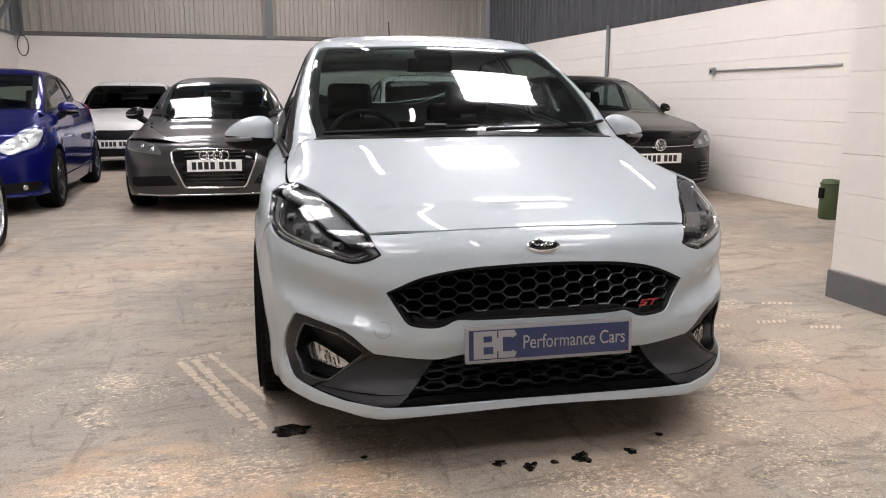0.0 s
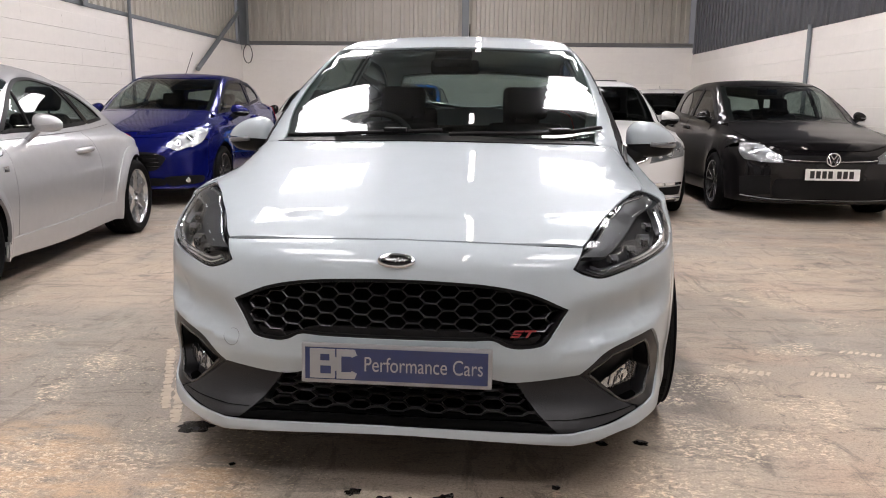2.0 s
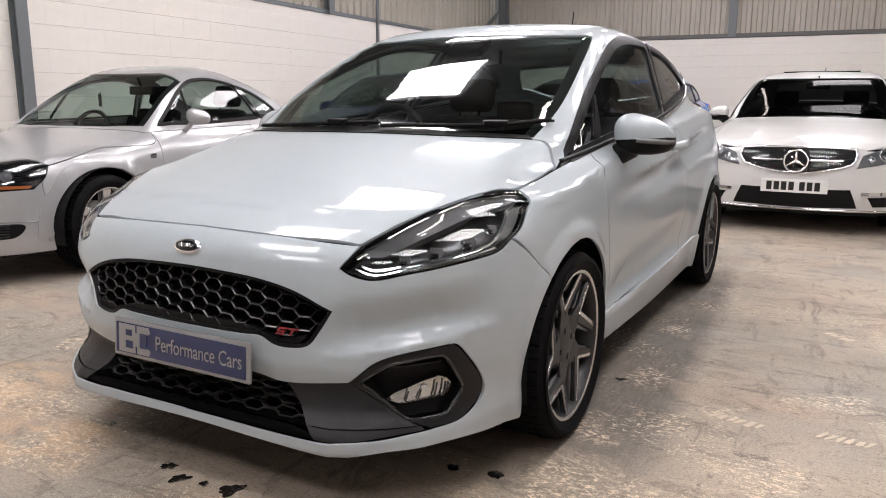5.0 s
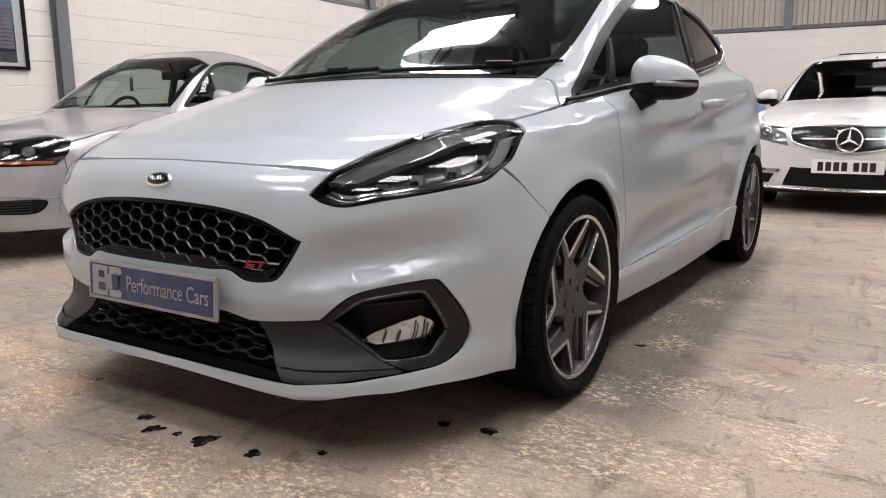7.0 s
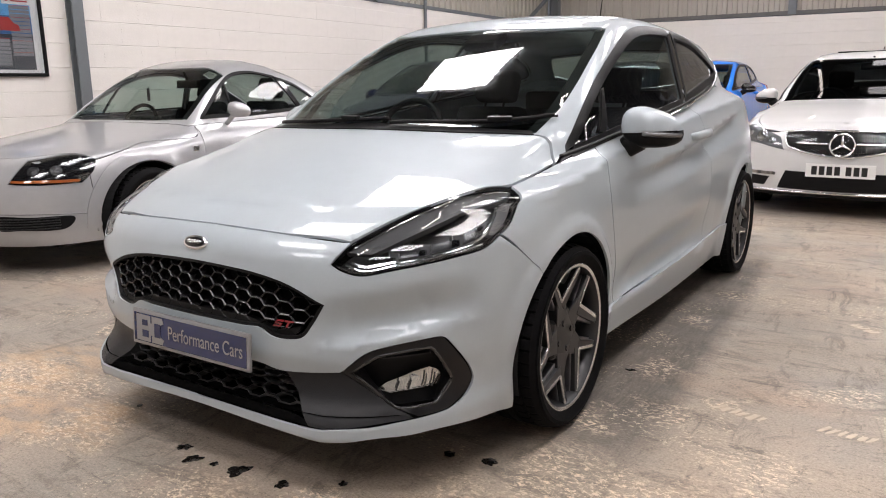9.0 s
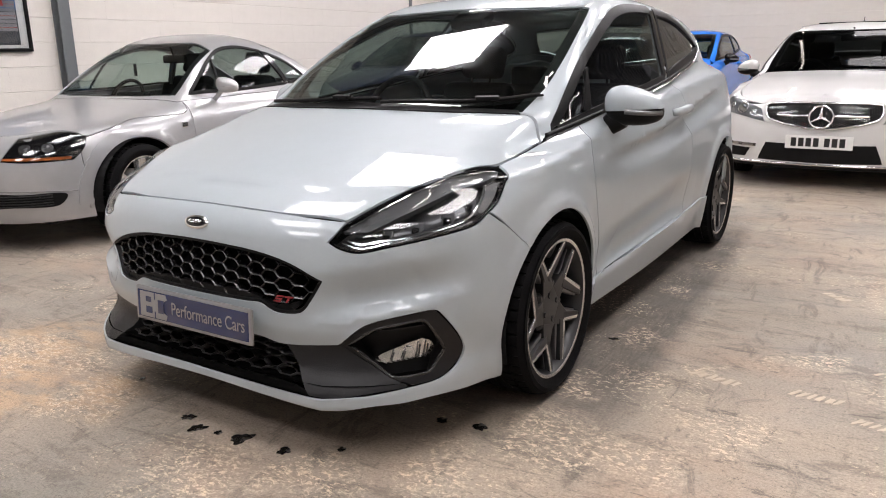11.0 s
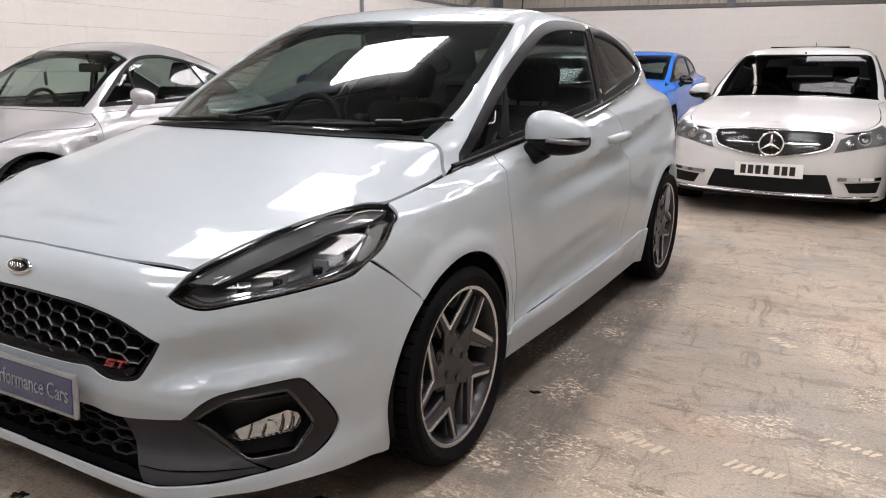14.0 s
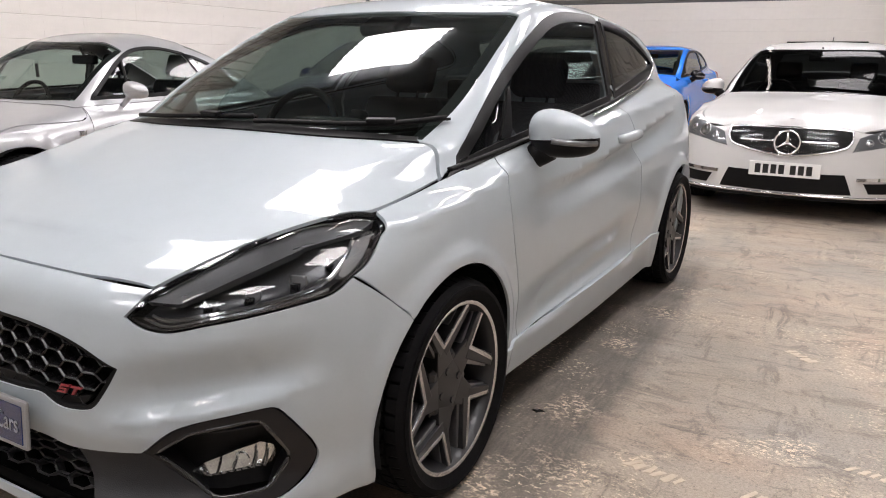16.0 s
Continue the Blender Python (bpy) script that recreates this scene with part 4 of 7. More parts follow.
# ---- a whole car from its skin and a few measures ----
def car_shell_parts(car, S, c):
    """Panels that every car has. c holds its measures: door seams, windows, bonnet, lamps."""
    body, step = c["paint"], c.get("step", 0.05)
    wf, wr = S.wheels
    sill = c.get("sill", 0.19)
    d0, d1 = c["doors"][0], c["doors"][-1]
    bon = c.get("bonnet_side_p") or top_pts(S, c["bonnet_side"])          # from the front corner to the cowl, chart P
    seam = c.get("seam_p") or side_pts(S, c["seam"])                      # bumper to wing seam, downwards to the arch
    front_edge = c.get("wing_front_p", [])                                # wing edge between bonnet corner and seam (lamp)
    belt_f = c["belt"][0]
    # bonnet
    nose = c.get("bonnet_front_f") or front_pts(S, c["bonnet_front"])     # middle outwards, chart F
    nose_p = recast(S, "F", "P", nose)
    nose_p[0] = (nose_p[0][0], math.pi / 2)
    cowl = [(y, math.pi / 2 if i == 0 else p, *r) for i, (y, p, *r) in enumerate(c["cowl_p"])]
    half = list(cowl) + list(reversed(bon)) + list(reversed(nose_p[:-1]))
    part("bonnet", sheet(S, "P", both(half, "P"), step=step, gap=c.get("gap", 0.0016)), body, car)
    # bumper
    tip = c.get("lamp_under_f", [])
    arch_front = recast(S, "P", "F", arch_pts(S, wf, c.get("arch_meet", 128), 196, 8))
    seam_f = recast(S, "P", "F", seam)
    low = [(arch_front[-1][0], sill, 1)] + c["low_f"] if "low_f" in c else [(arch_front[-1][0], sill, 1)] + [(arch_front[-1][0] * k, c.get("lip", sill)) for k in (0.75, 0.5, 0.25)] + [(0.0, c.get("lip", sill))]
    halfb = [(0.0, nose[0][1])] + list(nose[1:]) + list(tip) + (seam_f if not tip else seam_f[1:]) + [(*arch_front[0][:2], 1)] + arch_front[1:] + low
    holes = [both(h, "F") if c.get("hole_mid", [False] * 9)[i] else h for i, h in enumerate(c.get("bumper_holes", []))]
    allh = []
    for i, h in enumerate(holes):
        allh.append(h)
        if not c["hole_mid"][i]:
            allh.append([(-q[0], q[1], *q[2:]) for q in h])
    crease = None
    if "nose_ridge" in c:
        crease = [front_pts(S, c["nose_ridge"])]
        crease.append([(-q[0], q[1]) for q in crease[0]])
    part("front_bumper", sheet(S, "F", both(halfb, "F"), allh, step=c.get("nose_step", step), ridge=crease), body, car)
    # flank below the belt
    arch_r = arch_pts(S, wf, c.get("arch_meet", 128), -18, 16)
    arch2 = arch_pts(S, wr, 198, -14, 20)
    seams = c["doors"]
    wing = list(c.get("wing_top_p") or bon)
    seam_lines = [side_pts(S, ln) for ln in c["door_lines"]]              # each from the belt down to the sill
    belt_p = side_pts(S, c["belt"])
    ridge = [side_pts(S, c["ridge"])] if "ridge" in c else None
    for sgn in (1, -1):
        def put(name, sh, material=body, label="", parent=car):
            return part(name, sh if sgn > 0 else mirrored(sh), material, parent, label)
        outline = wing + list(seam_lines[0]) + [(arch_r[-1][0] + 0.005, seam_lines[0][-1][1], 1)] + arch_r[::-1] + list(reversed(seam)) + list(reversed(front_edge))
        put("wing", sheet(S, "P", outline, step=c.get("flank_step", step), gap=c.get("gap", 0.0016)))
        for a, b in zip(seam_lines, seam_lines[1:]):
            mid = [q for q in belt_p if a[0][0] + 0.05 < q[0] < b[0][0] - 0.05]
            outline = list(a[::-1]) + mid + list(b)
            put("door", sheet(S, "P", outline, step=c.get("flank_step", step), gap=c.get("gap", 0.0016), ridge=ridge))
        last = seam_lines[-1]
        mid = [q for q in belt_p if q[0] > last[0][0] + 0.05]
        tail = recast(S, "R", "P", [(c.get("tail_turn", 1.10), z) for z in (mid[-1][0] * 0 + c["tail_z"], 0.75, 0.5, 0.25)])
        outline = list(last[::-1]) + mid + tail + [(arch2[-1][0], arch2[-1][1], 1)] + arch2[::-1][1:] + [(last[-1][0] + 0.03, last[-1][1])]
        put("rear_quarter", sheet(S, "P", outline, step=c.get("flank_step", step), ridge=ridge))
        # sill
        s0, s1 = wf + 0.352, wr - 0.352
        zt = seam_lines[0][-1]
        sill_top = side_pts(S, c.get("sill_top", [(s0, 0.30), ((s0 + s1) / 2, 0.31), (s1, 0.33)]))
        sill_low = side_pts(S, [(s1, 0.175), ((s0 + s1) / 2, 0.165), (s0, 0.18)])
        put("sill", sheet(S, "P", [(q[0], q[1], 1) for q in sill_top[:1]] + sill_top[1:-1] + [(*sill_top[-1][:2], 1)] + [(*sill_low[0][:2], 1)] + sill_low[1:-1] + [(*sill_low[-1][:2], 1)], step=step, lift=0.010, depth=0.05), body)
        for w in S.wheels:
            r = S.arch + 0.004
            liner = bmesh.new()
            n = 22
            x1 = 0.80
            prev = None
            for k in range(n + 1):
                a = radians(-14 + 208 * k / n)
                q = [liner.verts.new((sgn * xx, w + rr * math.cos(a), 0.31 + rr * math.sin(a))) for xx, rr in ((S.width(np.array(w)) - 0.012, r - 0.004), (0.48, r - 0.004))]
                if prev:
                    liner.faces.new((prev[0], prev[1], q[1], q[0]) if sgn > 0 else (q[0], q[1], prev[1], prev[0]))
                prev = q
            part("arch_liner", liner, BLACK, car)
    # tail
    rear_half = [(0.0, c["tail_z"] + c.get("tail_up", 0.0)), (c.get("tail_turn", 1.10), c["tail_z"]), (c.get("tail_turn", 1.10), 0.24), (0.5, 0.22), (0.0, 0.22)]
    part("tailgate", sheet(S, "R", both(rear_half, "R"), step=step), body, car)
    # upper body with its openings
    up = [(y, p) for y, p in c["upper_front_p"]] + [q[:2] for q in belt_p if q[0] > c["upper_front_p"][-1][0] + 0.03]
    tail_top = recast(S, "R", "P", [(c.get("tail_turn", 1.10), c["tail_z"]), (0.6, c["tail_z"] + c.get("tail_up", 0.0) * 0.7), (0.0, c["tail_z"] + c.get("tail_up", 0.0))])
    tail_top[-1] = (tail_top[-1][0], math.pi / 2)
    half = up + tail_top
    screen = both(c["screen_p"], "P")
    rear_glass = both(c["rear_glass_p"], "P")
    sides = c["side_glass_p"]
    hs = [screen, rear_glass]
    for g in sides:
        hs += [g, [(q[0], math.pi - q[1], *q[2:]) for q in g]]
    part("roof", sheet(S, "P", both(half, "P"), hs, step=step, depth=0.02), c.get("roof_mat", body), car)
    glass_step = max(step, 0.04)
    part("windscreen", sheet(S, "P", screen, step=glass_step, lift=-0.004, depth=0.004, gap=-0.003), c.get("screen_mat", SCREEN_GLASS), car, "tinted laminated windscreen").visible_shadow = False
    part("rear_window", sheet(S, "P", rear_glass, step=glass_step, lift=-0.004, depth=0.004, gap=-0.003), c.get("rear_mat", SIDE_GLASS), car).visible_shadow = False
    for i, g in enumerate(sides):
        for sgn in (1, -1):
            sh = sheet(S, "P", g, step=glass_step, lift=-0.006, depth=0.004, gap=-0.003)
            o = part("side_window", sh if sgn > 0 else mirrored(sh), (c.get("glass_mats") or [SIDE_GLASS] * 9)[i], car)
            o.visible_shadow = False
    # black screen border and window frames
    if c.get("frame", True):
        band = c.get("band", 0.03)
        inner = shrink(flow(screen, step * 0.6, SCALE["P"]) * SCALE["P"], band) / SCALE["P"]
        part("screen_border", sheet(S, "P", flow(screen, step * 0.6, SCALE["P"]), [inner], step=step, lift=-0.010, depth=0, raw=True, gap=0), BLACK, car, "black printed windscreen border")
        for i, g in enumerate(sides):
            ring = flow(g, step * 0.6, SCALE["P"])
            outer = shrink(ring * SCALE["P"], -c.get("frame_out", (0.012, 0.012))[i]) / SCALE["P"]
            inner = shrink(ring * SCALE["P"], 0.010) / SCALE["P"]
            for sgn in (1, -1):
                sh = sheet(S, "P", outer, [inner], step=step, lift=0.003, depth=0.01, raw=True, gap=0)
                part("window_frame", sh if sgn > 0 else mirrored(sh), c.get("frame_mat", BLACK), car)
    # floor pan, cabin, wheels
    part("underbody", box(-0.62, 0.62, 0.25, S.length - 0.25, 0.17, 0.22, 0.01), BLACK, car)
    cabin(car, S, c["cabin"][0], c["cabin"][1], c["cabin"][2], c["cabin"][3], rear=c.get("rear_seats", True), roof=c["cabin"][4])
    x = c["wheel_x"]
    for w in S.wheels:
        for sgn in (1, -1):
            wheel(car, sgn * x, w, c["wheel_r"], c["rim_r"], c.get("tyre_w", 0.205), c["wheel"], sgn, c.get("fine", False))
def hero_extra(x, y, z, front, side, top):
    # hollow between the lamp and the fog pod, shoulder line and scooped lower door
    s = np.clip((z - 0.447 - 0.18 * (x - 0.45)) / 0.15, 0, 1)
    front = front + 0.036 * 6.75 * s * (1 - s) ** 2 * np.clip((x - 0.42) / 0.12, 0, 1) * np.clip((0.82 - x) / 0.12, 0, 1)
    line = 0.80 + 0.05 * (y - 1.4) + 0.055 * np.maximum(y - 2.1, 0)
    s = np.clip((line - z) / 0.14, 0, 1)
    side = side + 0.034 * 6.75 * s * (1 - s) ** 2 * np.clip((y - 1.3) / 0.9, 0, 1) * np.clip((3.5 - y) / 0.4, 0, 1)
    edge = 0.302 + 0.0205 * (y - 1.2)
    s = np.clip((0.49 + 0.075 * (y - 1.2) - z) / (0.188 + 0.0545 * (y - 1.2)), 0, 1)
    side = side + 0.038 * 6.75 * s * s * (1 - s) * np.clip((y - 1.25) / 0.3, 0, 1) * np.clip((2.75 - y) / 0.35, 0, 1) * (z > edge - 0.002)
    # raised band round each arch, flat-fronted chin lip with a corner
    for w in (0.85, 3.343):
        band = np.clip((0.425 - np.hypot(y - w, z - 0.31)) / 0.040, 0, 1)
        side = side - 0.007 * band * band * (3 - 2 * band) * (z < 0.85)
    chin = np.where(x < 0.5, (x / 0.5) ** 2, np.clip(1 - (x - 0.5) / 0.28, 0, 1))
    front = front - (0.012 + 0.045 * chin) * np.clip((0.350 - z) / 0.115, 0, 1) ** 1.4 * np.clip((0.86 - x) / 0.1, 0, 1)
    return front, side, top


HERO = Shell(
    top=[(0, .735), (.06, .763), (.10, .779), (.2, .810), (.4, .869), (.6, .923), (.86, .985), (.93, .995), (1.2, 1.142), (1.5, 1.294), (1.75, 1.402), (1.92, 1.452),
         (2.15, 1.48), (2.5, 1.476), (3.0, 1.448), (3.4, 1.405), (3.6, 1.375), (3.77, 1.28), (3.93, 1.03), (4.0, .9), (4.07, .75)],
    front=[(.12, .10), (.17, .03), (.2, -.005), (.25, -.005), (.3, .02), (.36, .01), (.42, -.005), (.5, -.005), (.6, .004), (.66, .018), (.708, .034), (.74, .06), (.8, .16)],
    rear=[(.15, 3.95), (.3, 4.05), (.6, 4.07), (.8, 4.03), (1.0, 3.98), (1.4, 3.9)],
    width=[(0, .86), (.5, .862), (.85, .866), (1.3, .862), (2.2, .866), (3.3, .866), (3.8, .83), (4.07, .76)],
    tuck=[(.1, .07), (.2, .044), (.35, .02), (.5, .004), (.65, 0), (.78, .006), (.9, .03), (1.0, .06), (1.1, .10)],
    belt=[(.6, .88), (1.05, .895), (2.0, .96), (2.9, 1.04), (3.5, 1.09), (4, 1.1)],
    lean=[(-.2, -.6), (-.05, -.11), (0, 0), (.1, .05), (.21, .102), (.38, .178), (.5, .26), (.6, .38)],
    cabin=[(.6, .12), (1.05, .055), (1.45, .0), (2.3, .0), (3.0, .032), (3.35, .056), (4, .11)], bow=(.17, .87), crown=(0.025, .09), soft=.06,
    extra=hero_extra)


# ---- the pale grey hatchback ----
PALE = mat("pale_silver_grey_paint", (0.400, 0.450, 0.476), 0.40, 0.06, 0.8, 0.03, 14.0, rough_var=0.03, spec=0.1, coat_ior=1.45)
STAR = {"kind": "star", "spokes": 5, "mat": GUNMETAL, "edge": True, "label": "dark grey alloy wheel with machined star spokes", "bolts": 4, "caliper": CALIPER, "turn": -0.3665}
HALFPI = math.pi / 2


def on_skin(S, chart, pts, lift=0.0):
    V = S.place(chart, [p[:2] for p in pts])
    return V + S.normal(V) * lift


def bead(S, chart, pts, radius, lift=0.0, closed=False, step=0.02, sides=6):
    """A round strip along a line on the skin."""
    line = flow(pts, step, SCALE[chart], closed)
    return tube([tuple(q) for q in on_skin(S, chart, line, lift)], radius, sides, closed=closed)


def honeycomb(S, region, W, H, bar, front, back, z0, bm=None, turn=0.0):
    """Open hexagon mesh on chart F inside region: bars with a front face and walls that run back."""
    own = bmesh.new()
    lo, hi = region.min(0), region.max(0)
    cols = int((hi[0] - lo[0]) / (0.75 * W)) + 2
    rows = int((hi[1] - lo[1]) / H) + 2
    for i in range(-cols // 2, cols // 2 + 1):
        for j in range(rows + 1):
            c = np.array([i * 0.75 * W, z0 + j * H + (H / 2 if i % 2 else 0)])
            if not inside(region, c[None])[0]:
                continue
            shape = np.array([(-W / 2, 0), (-W / 4, -H / 2), (W / 4, -H / 2), (W / 2, 0), (W / 4, H / 2), (-W / 4, H / 2)])
            k = 1 - bar / H
            o = S.place("F", c + shape)
            q = S.place("F", c + shape * np.array([1 - bar / W, k]))
            n = S.normal(q)
            A = [own.verts.new(p) for p in o + n * front]
            B = [own.verts.new(p) for p in q + n * (front - 0.0035)]
            C = [own.verts.new(p) for p in q * np.array([1, 1, 1]) + n * back]
            for t in range(6):
                u = (t + 1) % 6
                own.faces.new((A[t], A[u], B[u], B[t]))
                own.faces.new((B[t], B[u], C[u], C[t]))
    return join(bm, own)


def text_mesh(body, size, depth):
    cu = bpy.data.curves.new("letters", "FONT")
    cu.body, cu.size, cu.extrude, cu.align_x, cu.align_y = body, size, depth, "LEFT", "CENTER"
    ob = bpy.data.objects.new("letters", cu)
    scene.collection.objects.link(ob)
    dg = bpy.context.evaluated_depsgraph_get()
    me = bpy.data.meshes.new_from_object(ob.evaluated_get(dg))
    bpy.data.objects.remove(ob)
    return me


HERO_CFG = dict(
    paint=PALE, step=0.03, flank_step=0.014, nose_step=0.018, nose_ridge=[(0.43 + 0.03 * k, 0.447 + 0.18 * (0.03 * k - 0.02)) for k in range(13)], ridge=[(1.3 + 0.1 * k, 0.80 + 0.05 * (0.1 * k - 0.1) + 0.055 * max(0.1 * k - 0.8, 0)) for k in range(23)], fine=True, doors=(1.24, 2.5), sill=0.18, lip=0.185, arch_meet=130, frame_out=(0.017, 0.013), gap=0.0026,
    low_f=[(0.787, .206), (0.68, .203), (0.60, .203), (0.515, .192, 1), (0.45, .193), (0.28, .198), (0.0, .203)],
    bonnet_front_f=[(0.0, .752), (0.081, .751), (0.321, .746), (0.542, .735, 1)],
    bonnet_side_p=[(0.136, .344, 1), (0.256, .384), (0.406, .402), (0.548, .398), (0.621, .380), (0.792, .399)],
    cowl_p=[(0.900, HALFPI), (0.905, 1.1), (0.925, .85), (0.965, .70), (1.005, .580, 1), (0.990, .515), (0.935, .422, 1)],
    wing_top_p=[(0.621, .378, 1), (0.792, .398), (0.940, .419)],
    wing_front_p=[(0.597, .337), (0.502, .252)],
    seam_p=[(0.445, .222, 1), (0.517, .149), (0.600, .065)],
    lamp_under_f=[(0.491, .682, 1), (0.524, .664), (0.576, .654), (0.663, .668), (0.814, .688), (0.92, .704), (0.974, .732, 1)],
    belt=[(1.0, .905), (1.234, .930), (1.8, .985), (2.363, 1.035), (2.9, 1.095), (3.145, 1.115), (3.40, 1.12)],
    door_lines=[[(1.24, .930, 1), (1.205, .83), (1.216, .707), (1.268, .526), (1.335, .305, 1)], [(2.47, 1.047, 1), (2.565, .9), (2.62, .6), (2.60, .33, 1)]],
    sill_top=[(1.205, .304), (1.8, .316), (2.45, .329), (2.985, .365)],
    tail_z=1.11, tail_up=0.0,
    upper_front_p=[(0.918, HALFPI), (0.925, 1.1), (0.945, .85), (0.985, .69), (1.016, .580), (1.0, .51), (0.95, .425)],
    screen_p=[(0.955, HALFPI), (0.963, 1.1), (0.980, .88), (1.012, .71), (1.042, .602, 1), (1.195, .667), (1.337, .741), (1.508, .828), (1.641, .888), (1.825, .968, 1), (1.773, 1.122), (1.751, 1.315), (1.745, HALFPI)],
    rear_glass_p=[(3.64, HALFPI), (3.635, 1.25), (3.60, .98, 1), (3.74, .86, 1), (3.86, 1.1), (3.885, HALFPI)],
    side_glass_p=[[(1.060, .452, 1), (1.416, .690), (1.844, .866), (2.152, .938), (2.590, .950, 1), (2.512, .82), (2.385, .588, 1), (1.509, .500), (1.25, .474)],
                  [(2.680, .950, 1), (3.053, .935), (3.36, .865), (3.463, .800), (3.35, .755), (3.064, .706), (2.475, .602, 1)]],
    glass_mats=[SIDE_GLASS, PRIVACY_GLASS], cabin=(1.02, 3.45, 0.97, 0.74, 1.44),
    wheel_x=0.77, wheel_r=0.315, rim_r=0.250, wheel=STAR, band=0.025,
    hole_mid=[True, True],
    bumper_holes=[
        [(0.0, .651), (0.132, .648), (0.262, .639), (0.373, .616), (0.472, .570, 1), (0.436, .510), (0.405, .473), (0.349, .463), (0.309, .468), (0.269, .487), (0.212, .485), (0.0, .485)],
        [(0.0, .378), (0.24, .374), (0.334, .358), (0.51, .376, 1), (0.6, .447), (0.763, .473), (0.796, .459), (0.873, .331), (0.808, .264), (0.639, .244), (0.466, .230), (0.335, .228), (0.124, .229), (0.0, .229)]])


def build_hero():
    car = thing("hatchback_car", "pale silver-grey three-door hatchback with dark star-spoke alloys", "car")
    S, c = HERO, HERO_CFG
    car_shell_parts(car, S, c)
    # grille
    g_ring = flow(both(c["bumper_holes"][0], "F"), 0.02, SCALE["F"])
    wide = shrink(g_ring * SCALE["F"], -0.006) / SCALE["F"]
    thin = shrink(g_ring * SCALE["F"], 0.007) / SCALE["F"]
    grille = part("grille", honeycomb(S, wide, 0.066, 0.0385, 0.0060, -0.012, -0.045, 0.452), GRILLE, car, "black honeycomb radiator grille")
    part("grille_frame", sheet(S, "F", wide, [thin], step=0.02, lift=-0.004, depth=0.03, gap=0, raw=True), BLACK, grille, "satin black grille surround")
    # flat black sheet behind the mesh, painted as the shade of the depth
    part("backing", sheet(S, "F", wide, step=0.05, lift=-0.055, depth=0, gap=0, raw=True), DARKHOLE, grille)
    low_bar = both([(0.0, .512), (0.19, .512), (0.25, .503), (0.30, .487), (0.345, .487), (0.40, .50), (0.38, .474), (0.31, .470), (0.27, .488), (0.2, .487), (0.0, .487)], "F")
    part("grille_sill", sheet(S, "F", low_bar, step=0.03, lift=-0.013, depth=0.02), BLACK, grille)
    # lower intake, grey panels and fog pods
    mid = both([(0.0, .375), (0.24, .372), (0.325, .357), (0.345, .352), (0.43, .238), (0.335, .230), (0.124, .232), (0.0, .232)], "F")
    # black sheet and tray carry the shade of the opening in their colour
    intake = part("lower_grille", sheet(S, "F", mid, step=0.05, lift=-0.075, depth=0, gap=0), DARKHOLE, car, "void-black sheet for the shade inside the lower air intake")
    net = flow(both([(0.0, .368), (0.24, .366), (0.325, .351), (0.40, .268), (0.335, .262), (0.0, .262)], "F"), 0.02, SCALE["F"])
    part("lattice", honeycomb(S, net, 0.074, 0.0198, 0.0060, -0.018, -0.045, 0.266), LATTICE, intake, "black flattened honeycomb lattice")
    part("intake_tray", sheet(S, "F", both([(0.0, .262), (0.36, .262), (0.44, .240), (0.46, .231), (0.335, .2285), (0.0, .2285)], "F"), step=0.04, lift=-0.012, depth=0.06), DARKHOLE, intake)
    edge = np.array([(u, z) for u, z in flow(both([(0.0, .2285), (0.335, .228), (0.466, .230), (0.639, .244), (0.80, .262)], "F"), 0.03, SCALE["F"], False)])
    low = flow([(-u, z) for u, z, *_ in c["low_f"]] + [(u, z) for u, z, *_ in reversed(c["low_f"][:-1])], 0.03, SCALE["F"], False)
    # both strips take the void black, so shade below the chin is in their colour
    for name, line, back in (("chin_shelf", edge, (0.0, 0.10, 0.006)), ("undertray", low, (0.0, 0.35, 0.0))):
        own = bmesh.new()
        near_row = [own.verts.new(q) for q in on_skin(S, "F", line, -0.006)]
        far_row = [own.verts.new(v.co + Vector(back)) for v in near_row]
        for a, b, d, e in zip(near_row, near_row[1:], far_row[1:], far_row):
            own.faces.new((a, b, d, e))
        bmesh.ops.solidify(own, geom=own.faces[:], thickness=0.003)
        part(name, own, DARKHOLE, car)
    for sgn in (1, -1):
        def side(sh):
            return sh if sgn > 0 else mirrored(sh)

        def flip(bm):
            if sgn < 0:
                bm.transform(Matrix.Diagonal((-1, 1, 1, 1)))
                bmesh.ops.reverse_faces(bm, faces=bm.faces[:])
            return bm
        panel = [(0.336, .356, 1), (0.512, .374, 1), (0.637, .289, 1), (0.700, .252), (0.637, .246), (0.466, .231), (0.425, .231, 1)]
        part("bumper_insert", side(sheet(S, "F", panel, step=0.03, lift=-0.007, depth=0.05)), GREYPLASTIC, car, "grey textured plastic bumper insert")
        pod_o = flow([(0.513, .375, 1), (0.603, .445), (0.763, .470), (0.794, .457), (0.870, .331), (0.806, .266), (0.715, .253, 1), (0.637, .291)], 0.015, SCALE["F"])
        pod_i = flow([(0.536, .374, 1), (0.603, .424), (0.625, .431), (0.735, .445), (0.758, .435), (0.810, .342), (0.804, .325), (0.770, .287), (0.750, .280), (0.665, .279), (0.640, .290)], 0.015, SCALE["F"])
        pod = part("fog_pod", side(sheet(S, "F", pod_o, [pod_i], step=0.02, lift=-0.005, depth=0.060, gap=0, raw=True)), POD_BLACK, car, "satin black fog lamp surround")
        part("pod_rim", flip(bead(S, "F", pod_i, 0.0055, -0.009, closed=True, step=0.015, sides=10)), POD_RIM, pod, "satin bevelled inner rim", smooth=True)
